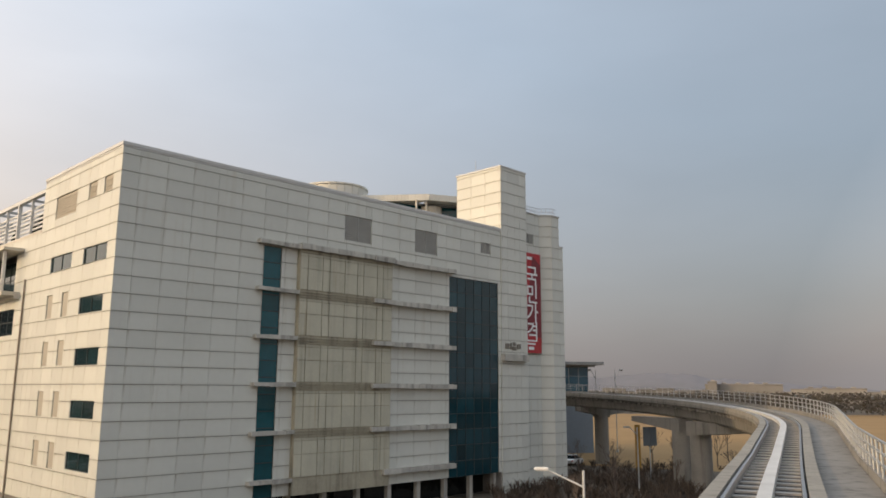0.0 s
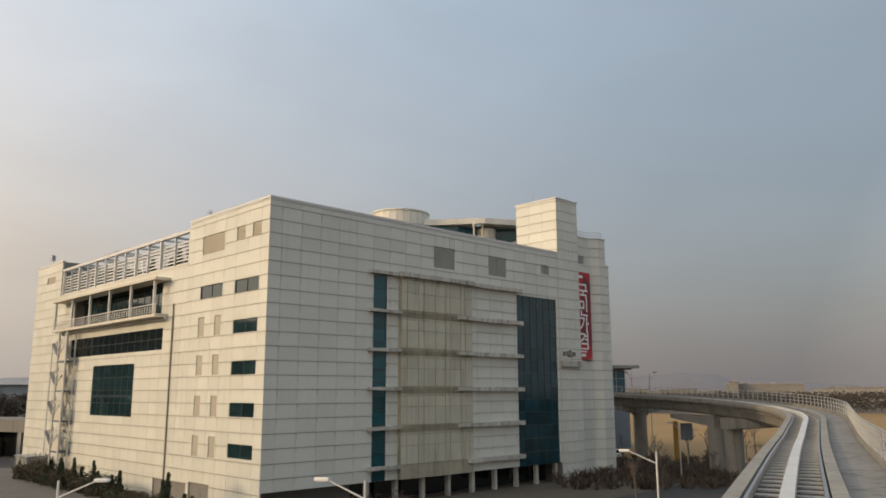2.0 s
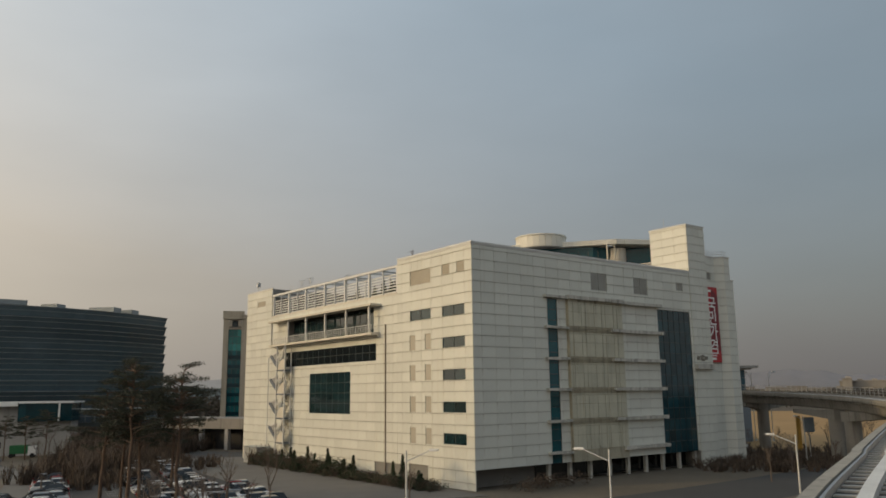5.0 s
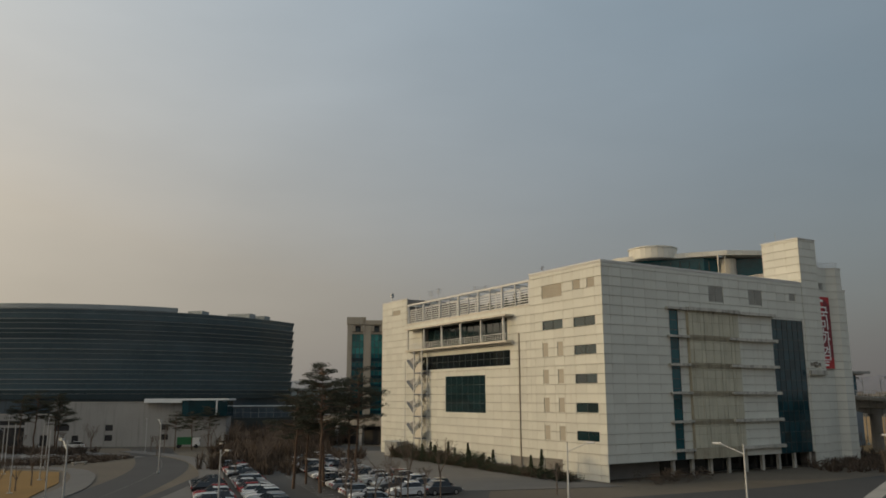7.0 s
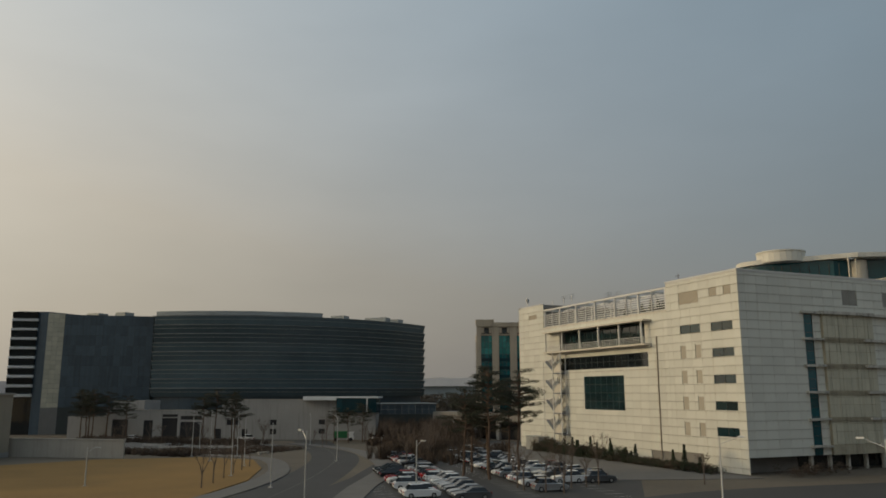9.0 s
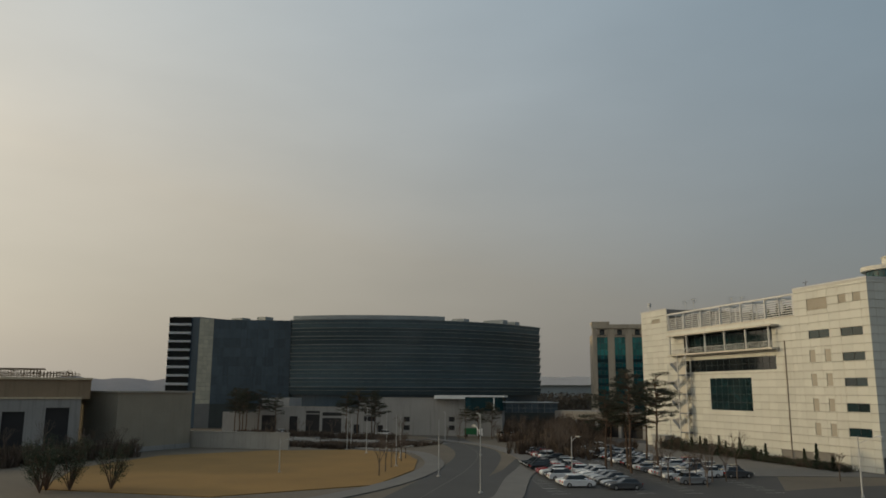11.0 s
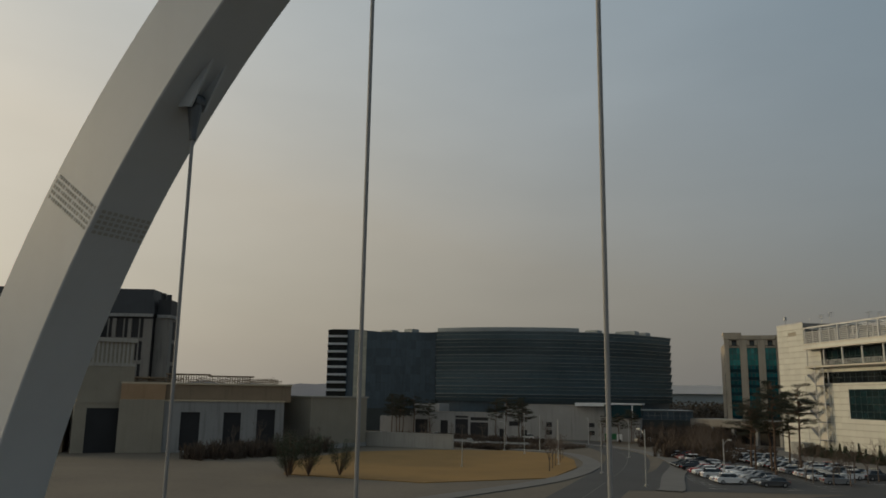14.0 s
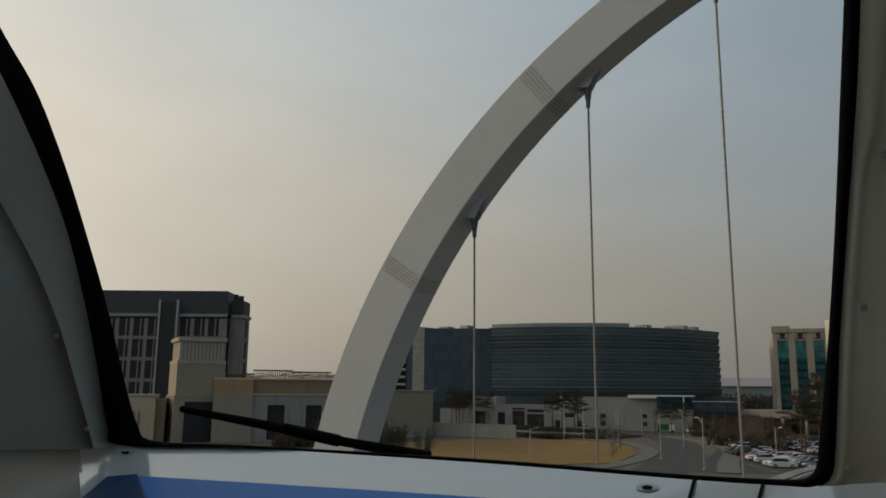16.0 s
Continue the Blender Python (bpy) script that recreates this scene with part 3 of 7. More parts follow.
left_holes = L_WIN + L_VENT + L_SMALL + [L_STRIP, L_BIG, L_BALC] + L_GARAGE

for fc, h in [(FR, q) for q in F_LOUV] + [(WING, W_LOUV)]:
    bm = bmesh.new()
    fc.box(bm, h[0], h[1], h[2], h[3], -0.19, -0.14)
    lv = part("louvre", bm, M["louvre"], wb, "grey ventilation louvre")
    k = int((h[3] - h[2]) / 0.2)
    bm = bmesh.new()
    for i in range(k):
        fc.box(bm, h[0] + 0.05, h[1] - 0.05, h[2] + 0.2 * i + 0.04, h[2] + 0.2 * i + 0.13, -0.14, -0.07)
    um = (h[0] + h[1]) / 2
    fc.box(bm, um - 0.05, um + 0.05, h[2], h[3], -0.14, -0.04)
    part("slat", bm, M["louvre"], lv)
for h in L_VENT:
    bm = bmesh.new()
    LF.box(bm, h[0], h[1], h[2], h[3], -0.19, -0.12)
    lv = part("vent", bm, M["tan_vent"], wb, "tan ventilation grille")
    bm = bmesh.new()
    for i in range(int((h[3] - h[2]) / 0.24)):
        LF.box(bm, h[0], h[1], h[2] + 0.24 * i + 0.04, h[2] + 0.24 * i + 0.16, -0.12, -0.07)
    part("slat", bm, M["tan_vent"], lv)
for h in L_SMALL:
    bm = bmesh.new()
    LF.box(bm, h[0], h[1], h[2], h[3], -0.19, -0.10)
    part("blind_panel", bm, M["tan_vent"], wb, "narrow tan infill panel")
for h in L_WIN:
    window(LF, wb, *h, 2, 1, M["glass_mid"], M["mullion"])
window(LF, wb, *L_STRIP, 15, 2, M["glass_black"], M["mullion"], label="long dark strip window")
window(LF, wb, *L_BIG, 7, 4, M["glass_mid"], M["mullion"], label="large square dark window")
window(FR, wb, *F_COL, 1, 15, M["glass"], M["mullion"], label="narrow full-height column of teal glazing")
window(FR, wb, *F_CURT, 6, 13, M["glass_curtain"], M["mullion"], bar=0.06, name="curtain_wall", label="tall dark glass curtain wall with fine mullions")
solid("ground_floor_glazing", M["glass_black"], [(13, 46.8, 2.85, 2.98, 0.1, 2.4)], wb, "dark recessed ground floor glazing")
for i in range(9):
    solid("column", M["ledge"], [(13.2 + i * 4.1, 13.7 + i * 4.1, 0.5, 1.0, 0, 2.5)], wb)
solid("garage_door", M["brown"], [(0.3, 0.4, 15.0, 23.2, 0, 2.3)], wb, "brown garage door")
solid("garage_door", M["dark_void"], [(0.6, 0.7, 9.9, 14.4, 0, 2.5)], wb, "open dark garage entrance")

# ledges: cast in short lengths, a little out of line
lrng = random.Random(17)


def ledge(u0, u1, z0, z1, d0, d1):
    u = u0
    while u < u1 - 0.05:
        w = min(lrng.uniform(0.8, 1.6), u1 - u)
        bm = bmesh.new()
        FR.box(bm, u, u + w - 0.012, z0 + lrng.uniform(-0.04, 0.04), z1 + lrng.uniform(-0.035, 0.035), d0, d1 + lrng.uniform(-0.05, 0.05))
        part("ledge_block", bm, M["ledge"], wb, "stained grey concrete ledge")
        u += w


for z in STOREYS + [4.05]:
    ledge(12.8, 17.2, z - 0.36, z, 0.0, 0.6)
    ledge(28.0 if z < 25 else 29.0, 38.5, z - 0.46, z + 0.02, 0.0, 0.7)
ledge(17.2, 29.0, 25.0, 25.5, 0.0, 0.85)

# beige bay: backing, ribs and panels
bm = bmesh.new()
FR.box(bm, 17.25, 28.95, 2.5, 25.0, -0.15, 0.42)
bay = part("bay", bm, M["rib"], wb, "stained beige panelled bay")
bay_cols = [17.3, 18.15, 19.9, 20.75, 22.6, 24.2, 25.0, 26.8, 27.6, 28.9]
for z in STOREYS:
    for r, (za, zb) in enumerate(((z - 4.15, z - 2.2), (z - 2.14, z - 1.0), (z - 0.94, z - 0.72))):
        for a, b in zip(bay_cols, bay_cols[1:]):
            bm = bmesh.new()
            FR.box(bm, a + 0.045, b - 0.045, za, zb, 0.42, 0.50 if r != 2 else 0.47)
            part("panel", bm, M["beige"], bay)
    bm = bmesh.new()
    for dz in (0.1, 0.35, 0.6):
        FR.box(bm, 17.2, 28.2, z - dz - 0.06, z - dz + 0.06, 0.42, 0.56)
    part("ridge", bm, M["rib"], bay)
    bm = bmesh.new()
    FR.box(bm, 26.2, 29.0, z - 0.42, z + 0.0, 0.42, 0.92)
    part("sill", bm, M["ledge"], bay, "paler end of the ledge")

# balcony, canopy, terrace pergola
bm = bmesh.new()
LF.box(bm, 21.8, 57.2, 20.75, 21.12, -0.1, 1.6)
LF.box(bm, 21.8, 57.2, 20.45, 20.75, -0.1, 0.5)
bal = part("balcony", bm, M["cream"], wb, "long cream balcony with a steel railing")
bm = bmesh.new()
LF.box(bm, 21.5, 57.0, 25.12, 25.42, -0.1, 1.9)
part("canopy", bm, M["cream"], wb, "cream flat canopy over the balcony")
for i in range(6):
    u = 22.6 + i * 6.75
    bm = bmesh.new()
    LF.box(bm, u, u + 0.28, 21.12, 25.12, 1.25, 1.53)
    part("post", bm, M["white_metal"], bal)
bm = bmesh.new()
for i in range(48):
    u = 21.9 + i * 0.75
    LF.box(bm, u, u + 0.06, 21.12, 22.25, 1.5, 1.55)
for z in (21.35, 21.62, 21.89):
    LF.box(bm, 21.85, 57.15, z, z + 0.05, 1.50, 1.55)
LF.box(bm, 21.85, 57.15, 22.2, 22.29, 1.48, 1.57)
part("railing", bm, M["white_metal"], bal)
B_IN = FlipFace(1.5, 0, 0, 1)
window(B_IN, wb, 23.7, 52.9, 21.15, 25.0, 14, 2, M["glass_mid"], M["mullion"], d=0.02, label="dark glazed wall behind the balcony")
per = thing("pergola", pose(0, 0, 0), "white steel roof pergola with horizontal slats", "pergola")
per.matrix_world = wb.matrix_world.copy()
for i, u in enumerate((17.4, 25.2, 32.6, 39.4, 46.3, 52.8, 59.2)):
    bm = bmesh.new()
    LF.box(bm, u, u + 0.3, 26.5, 30.75, -0.5, -0.15)
    LF.box(bm, u + 0.05, u + 0.25, 26.5, 30.7, -4.3, -4.05)
    LF.box(bm, u + 0.05, u + 0.25, 30.45, 30.7, -4.3, -0.15)
    part("post", bm, M["white_metal"], per)
bm = bmesh.new()
LF.box(bm, 17.3, 59.6, 30.45, 30.8, -0.55, -0.1)
LF.box(bm, 17.3, 59.6, 30.45, 30.65, -4.35, -4.1)
part("beam", bm, M["white_metal"], per)
for u in (21.4, 29.0, 36.1, 42.9, 49.6, 56.1):
    bm = bmesh.new()
    LF.box(bm, u, u + 0.14, 26.5, 30.45, -0.42, -0.2)
    part("mid_post", bm, M["white_metal"], per)
    bm = bmesh.new()
    LF.box(bm, u, u + 0.2, 30.2, 30.45, -4.1, -0.42)
    part("rafter", bm, M["white_metal"], per)
for i in range(7):
    bm = bmesh.new()
    LF.box(bm, 17.4, 59.4, 26.85 + i * 0.43, 27.02 + i * 0.43, -0.56, -0.44)
    part("slat", bm, M["white_metal"], per)
# added dark backing, so the gaps between the slats read as shaded
solid("plant_screen", M["board"], [(5.2, 5.45, 24.0, 50.0, 26.5, 28.6)], wb, "dark grey backing added behind the pergola")
solid("terrace_parapet", M["cream"], [(0.0, 0.35, 17.3, 59.6, 26.45, 26.72)], wb)

# cladding, copings
ROWS = [23.55 + 1.417 * k for k in range(-17, 12)]


def cells(face_rects, u_start, step):
    for (u0, u1, z0, z1) in face_rects:
        zs = [z0] + [z for z in ROWS if z0 + 0.15 < z < z1 - 0.15] + [z1]
        us = [u0] + [u_start + step * k for k in range(-5, 60) if u0 + 0.15 < u_start + step * k < u1 - 0.15] + [u1]
        for za, zb in zip(zs, zs[1:]):
            for ua, ub in zip(us, us[1:]):
                yield (ua, ub, za, zb)


PG = 0.008
bm = bmesh.new()
box(bm, PG, 2.4 - PG, -0.0, 0.16, PG * 3.0, 1.417 - PG * 3.0)
panel_mesh = bpy.data.meshes.new("panel")
bm.to_mesh(panel_mesh)
bm.free()
panel_mesh.materials.append(M["panel"])
rest = bmesh.new()
count = [0, 0]


def clad(face, rects, holes, u_start, which, near, limit):
    for c in cells(rects, u_start, 2.4):
        pieces = cut(c, holes)
        whole = len(pieces) == 1 and abs(c[1] - c[0] - 2.4) < 0.01 and abs(c[3] - c[2] - 1.417) < 0.01 and pieces[0] == c
        if whole and c[0] < near and c[2] > 2.3 and count[which] < limit:
            ob = new("panel", panel_mesh)
            ob.parent = wb
            ob.matrix_parent_inverse = Matrix()
            if face is FR:
                ob.matrix_basis = Matrix.Translation((c[0], 0.0, c[2]))
            else:
                ob.matrix_basis = Matrix.Translation((0.0, c[1], c[2])) @ Matrix.Rotation(-math.pi / 2, 4, "Z")
            count[which] += 1
        else:
            for p in pieces:
                g = min(PG, (p[1] - p[0]) / 4, (p[3] - p[2]) / 4)
                face.box(rest, p[0] + g, p[1] - g, p[2] + g * 3.0, p[3] - g * 3.0, -0.16, 0.0)


clad(FR, [(0, 47, 2.5, 31.2)], front_holes, 1.46, 0, 13.0, 110)
clad(LF, [(0, 17.2, 0, 31.2), (17.2, 59.6, 0, 26.5), (59.6, 71, 0, 32.0)], left_holes, 1.62, 1, 40, 185)
clad(Face(47.0, -0.12, 1, 0), [(0, 5.0, 0, 39.5)], [], 1.25, 0, -1, 0)
clad(WING, [(0, 4.4, 0, 34.9)], [W_LOUV], 1.9, 0, -1, 0)
clad(Face(56.4, 1.2, 0.722, -0.692), [(0, 1.66, 0, 34.9)], [], 4.0, 0, -1, 0)
clad(Face(57.6, 0.05, 1, 0), [(0, 1.65, 0, 34.9)], [], 4.0, 0, -1, 0)
clad(Face(59.25, 0.15, 1, 0), [(0, 0.95, 0, 30.9)], [], 2.4, 0, -1, 0)
clad(FlipFace(47.0, -0.12, 0, 1), [(0, 7.5, 31.2, 39.5)], [], 2.5, 0, -1, 0)
bmesh.ops.recalc_face_normals(rest, faces=rest.faces)
tagged(part("cladding", rest, M["panel"], wb, "white metal panels with dark joints"), kind="stuff")
for c in ((-0.08, 47.0, -0.08, 0.4, 31.36, 31.62), (-0.08, 0.4, 0.4, 17.2, 31.36, 31.62), (-0.02, 47.0, -0.02, 0.36, 31.2, 31.36), (-0.02, 0.36, 0.36, 17.2, 31.2, 31.36), (-0.06, 0.4, 59.6, 71.0, 32.0, 32.2), (46.9, 52.1, -0.2, 7.5, 39.5, 39.68),
          (59.3, 60.25, 0.05, 0.6, 30.9, 31.02)):
    solid("coping", M["white_metal"], [c], wb)
bm = bmesh.new()
prism(bm, [(52.0, 1.1), (56.36, 1.1), (57.56, -0.05), (59.4, -0.05), (59.4, 0.5), (57.8, 0.5), (56.6, 1.7), (52.0, 1.7)], 34.9, 35.06)
part("coping", bm, M["white_metal"], wb)
bm = bmesh.new()
rail_line = [Vector((52.1, 1.5)), Vector((56.5, 1.5)), Vector((57.7, 0.3)), Vector((59.0, 0.3))]
for a, b in zip(rail_line, rail_line[1:]):
    n = max(2, int((b - a).length / 0.5))
    for i in range(n):
        p = a.lerp(b, i / n)
        tube(bm, (p.x, p.y, 35.0), (p.x, p.y, 36.0), 0.03, n=5)
    for z in (35.5, 35.97):
        tube(bm, (a.x, a.y, z), (b.x, b.y, z), 0.035, n=5)
part("roof_railing", bm, M["galv"], wb)

# penthouse: glazed storey under a bowed fascia, drum on top
EDGE = smooth_line([(58.5, 24.3), (54.8, 28.3), (51.0, 32.2), (47.3, 35.6), (44.2, 38.8), (43.2, 42.0), (44.4, 45.6), (48.0, 48.0)], 5)
LIFT = [42.4 - 0.55 * min(1.0, i / 22) for i in range(len(EDGE))]
mid = Vector((60, 38))


def inset(p, d):
    return p + (mid - p).normalized() * d


back = [Vector(p) for p in ((60, 50), (78, 50), (78, 30), (63, 28.2))]
for i in range(len(EDGE) - 1):
    bm = bmesh.new()
    a, b, za, zb = EDGE[i], EDGE[i + 1], LIFT[i], LIFT[i + 1]
    a2, b2 = inset(a, 3.0), inset(b, 3.0)
    g = (b - a).normalized() * 0.012
    v = [bm.verts.new((*p, z)) for p, z in ((a + g, za - 1.0), (b - g, zb - 1.0), (b2, zb - 1.0), (a2, za - 1.0), (a + g, za), (b - g, zb), (b2, zb + 0.1), (a2, za + 0.1))]
    for f in ((0, 1, 2, 3), (4, 7, 6, 5), (0, 4, 5, 1), (1, 5, 6, 2), (2, 6, 7, 3), (3, 7, 4, 0)):
        bm.faces.new([v[k] for k in f])
    bmesh.ops.recalc_face_normals(bm, faces=bm.faces)
    part("fascia_panel", bm, M["fascia"], wb, "cream roof fascia panel")
pc, pr = Vector((58.5, 24.3)), Vector((68, 19.6))
pd = (pr - pc).normalized()
pn = Vector((-pd.y, pd.x))
for i in range(6):
    bm = bmesh.new()
    a, b = pc + pd * (i * 1.7 + 0.02), pc + pd * (i * 1.7 + 1.68)
    prism(bm, [tuple(p) for p in (a, b, b + pn * 3, a + pn * 3)], 41.4, 42.4)
    part("fascia_panel", bm, M["fascia"], wb, "cream roof fascia panel")
bm = bmesh.new()
prism(bm, [tuple(inset(p, 2.6)) for p in ([pc, pr, Vector((78, 22)), Vector((78, 50)), Vector((60, 50))] + EDGE[::-1][:-1])], 41.15, 41.35)
bmesh.ops.recalc_face_normals(bm, faces=bm.faces)
part("penthouse_roof", bm, M["roof"], wb)
bm = bmesh.new()
prism(bm, [tuple(inset(p, 1.1)) for p in ([pc + Vector((3.6, 1.6)), pr + Vector((0, 1)), Vector((78, 22)), Vector((78, 50)), Vector((60, 50))] + EDGE[::-1][:-4])], 27.6, 41.14)
bmesh.ops.recalc_face_normals(bm, faces=bm.faces)
part("penthouse_wall", bm, M["glass"], wb, "dark glass penthouse wall")
for i in range(1, len(EDGE) - 1, 2):
    p = inset(EDGE[i], 1.04)
    solid("mullion", M["mullion"], [(p.x - 0.05, p.x + 0.05, p.y - 0.05, p.y + 0.05, 31, min(LIFT[i], 41.3) - 0.98)], wb)
for x, y in ((56.9, 25.5), (58.6, 25.0)):
    solid("column", M["cream"], [(x - 0.11, x + 0.11, y - 0.11, y + 0.11, 31.0, 41.4)], wb, "cream corner column")
bm = bmesh.new()
tube(bm, (61.2, 26.5, 31.0), (61.2, 26.5, 40.9), 1.7, n=20)
for z in (33.5, 36.0, 38.5):
    tube(bm, (61.2, 26.5, z), (61.2, 26.5, z + 0.15), 1.8, n=20)
part("corner_turret", bm, M["cream"], wb, "round cream stair turret behind the columns")
DC, DR = Vector((49.9, 37.3)), 5.2
for k in range(26):
    a0, a1 = 2 * math.pi * k / 26 + 0.004, 2 * math.pi * (k + 1) / 26 - 0.004
    for za, zb, r in ((41.2, 43.45, DR), (43.49, 43.75, DR + 0.16)):
        bm = bmesh.new()
        prism(bm, [(DC.x + r * math.cos(a0), DC.y + r * math.sin(a0)), (DC.x + r * math.cos(a1), DC.y + r * math.sin(a1)),
                   (DC.x + 4.9 * math.cos(a1), DC.y + 4.9 * math.sin(a1)), (DC.x + 4.9 * math.cos(a0), DC.y + 4.9 * math.sin(a0))], za, zb)
        part("drum_panel", bm, M["fascia"], wb, "curved cream panel of the roof drum")
bm = bmesh.new()
tube(bm, (DC.x, DC.y, 41.0), (DC.x, DC.y, 43.6), 5.0, 5.0, 40)
part("drum_core", bm, M["roof"], wb)
solid("low_wall", M["panel"], [(46.9, 47.2, 7.5, 16.5, 31.2, 33.1)], wb)
bm = bmesh.new()
for i in range(16):
    box(bm, 46.98, 47.04, 7.6 + i * 0.59, 7.66 + i * 0.59, 33.1, 34.1)
for z in (33.55, 34.05):
    box(bm, 46.97, 47.05, 7.5, 16.5, z, z + 0.07)
part("roof_railing", bm, M["galv"], wb)
bm = bmesh.new()
tube(bm, (48.3, 5.2, 39.5), (48.3, 5.2, 41.6), 0.05, 0.03, 6)
part("aerial", bm, M["galv"], wb)

# pipe, stairs, masts, sign, banner
bm = bmesh.new()
tube(bm, (-0.12, 20.2, 1.0), (-0.12, 20.2, 22.2), 0.09, n=8)
part("downpipe", bm, M["rust"], wb, "brown rainwater downpipe")
stair = thing("outside_stair", wb.matrix_world.copy(), "pale steel fire stair with triangular side flights on the building's side", "stair")


def side_plate(name, outline, d0, d1, mat, parent, label=""):
    """An upright plate parallel to the side wall, from its outline in (u, z)."""
    bm = bmesh.new()
    n = len(outline)
    v = [bm.verts.new((-d, u, z)) for d in (d0, d1) for u, z in outline]
    bm.faces.new(v[:n])
    bm.faces.new(v[n:][::-1])
    for i in range(n):
        j = (i + 1) % n
        bm.faces.new((v[i], v[i + n], v[j + n], v[j]))
    bmesh.ops.recalc_face_normals(bm, faces=bm.faces)
    return part(name, bm, mat, parent, label)


for u in (50.2, 53.4):
    for d in (0.3, 1.5):
        bm = bmesh.new()
        LF.box(bm, u, u + 0.18, 0, 20.9, d, d + 0.18)
        part("post", bm, M["white_metal"], stair)
levels = [0.1, 3.95, 8.14, 12.33, 16.52, 20.7]
for z0, z1 in zip(levels, levels[1:]):
    zm = (z0 + z1) / 2
    for ua, ub, za, zb, d in ((53.2, 50.6, z0, zm, 0.9), (50.6, 53.2, zm, z1, 0.32)):
        if zb > 20:
            continue
        flight = None
        for dd in (d, d + 0.52):
            st = side_plate("flight", [(ua, za - 0.12), (ub, zb - 0.12), (ub, zb + 0.2), (ua, za + 0.2)], dd, dd + 0.05, M["cream"], stair)
            flight = flight or st
        for i in range(11):
            u, z = ua + (ub - ua) * (i + 0.5) / 11, za + (zb - za) * (i + 0.5) / 11
            bm = bmesh.new()
            LF.box(bm, u - 0.14, u + 0.14, z, z + 0.05, d + 0.05, d + 0.52)
            part("step", bm, M["galv"], flight)
    if z0 < 1:
        continue
    bm = bmesh.new()
    LF.box(bm, 50.4, 53.4, z0 - 0.26, z0 - 0.02, 0.3, 1.62)
    part("landing", bm, M["board"], stair, "dark grey landing slab")
    side_plate("guard_panel", [(50.4, z0), (53.1, z0), (53.1, z0 + 0.55), (51.8, z0 + 1.75), (50.4, z0 + 1.75)], 1.52, 1.57, M["cream"], stair, "cream stair guard panel")
    side_plate("brace", [(51.3, z0 + 1.95), (53.3, z0 + 0.75), (53.3, z0 + 1.05), (51.3, z0 + 2.25)], 1.54, 1.62, M["galv"], stair, "sloping grey handrail brace")
    side_plate("brace", [(50.4, z0 + 3.8), (53.3, z0 + 1.9), (53.3, z0 + 2.2), (50.4, z0 + 4.0)], 1.64, 1.70, M["white_metal"], stair)
    tri = side_plate("side_flight", [(53.6, z0 + 0.6), (56.2, z0 + 2.5), (53.5, z0 + 3.2)], 1.30, 1.36, M["stone_grey"], stair, "triangular grey side flight")
    side_plate("beam", [(53.6, z0 + 0.2), (56.8, z0 + 2.4), (56.2, z0 + 2.75), (53.6, z0 + 1.0)], 1.37, 1.50, M["board"], tri, "dark sloping beam")
    side_plate("top_rail", [(56.7, z0 + 2.45), (56.6, z0 + 2.62), (53.5, z0 + 3.42), (53.5, z0 + 3.25)], 1.37, 1.47, M["white_metal"], tri)
bm = bmesh.new()
tube(bm, (-0.7, 58.9, 0), (-0.7, 58.9, 18.9), 0.1)
part("pole", bm, M["white_metal"], stair)
mast = thing("antenna_mast", wb.matrix_world @ pose(1.5, 69.3, 32.0), "slim antenna mast with a box on the roof", "antenna")
bm = bmesh.new()
tube(bm, (0, 0, 0), (0, 0, 2.6), 0.06)
part("pole", bm, M["galv"], mast)
solid("box", M["galv"], [(-0.3, 0.3, -0.3, 0.3, 1.5, 2.4)], mast)
for u, z, h in ((70.0, 32.0, 0.5), (65.0, 32.0, 1.0), (61.6, 32.0, 1.1), (47.0, 27.6, 4.2), (43.5, 27.6, 3.9)):
    aerial = thing("roof_aerial", wb.matrix_world @ pose(9, u, z), "thin metal roof aerial", "antenna", "aerials on the roof")
    bm = bmesh.new()
    tube(bm, (0, 0, 0), (0, 0, h + 2), 0.05)
    part("pole", bm, M["galv"], aerial)
    bm = bmesh.new()
    for i in range(3 if h > 0.6 else 0):
        tube(bm, (0, -1.3 + 0.2 * i, h + 1.9 - 0.45 * i), (0, 1.3 - 0.2 * i, h + 1.9 - 0.45 * i), 0.02)
        for j in range(5):
            tube(bm, (-0.5, -1.1 + 0.5 * j, h + 1.9 - 0.45 * i), (0.5, -1.1 + 0.5 * j, h + 1.9 - 0.45 * i), 0.014, n=5)
    if h > 0.6:
        part("crossbar", bm, M["galv"], aerial)
    else:
        bm.free()
for x, y, sx, sy, sz in ((16, 22, 3, 3, 2.6), (18, 30, 4, 3, 2.2), (17, 38, 3, 4, 2.8), (20, 47, 4, 3, 2.0)):
    unit = thing("rooftop_unit", wb.matrix_world @ pose(x, y, 27.63), "grey rooftop air-handling unit", "air conditioner", "roof plant")
    solid("casing", M["galv"], [(0, sx, 0, sy, 0.15, sz)], unit)
    solid("base", M["roof"], [(-0.1, sx + 0.1, -0.1, sy + 0.1, 0, 0.15)], unit)
    bm = bmesh.new()
    tube(bm, (sx / 2, sy / 2, sz), (sx / 2, sy / 2, sz + 0.3), min(sx, sy) * 0.35, n=14)
    part("fan_guard", bm, M["mullion"], unit)

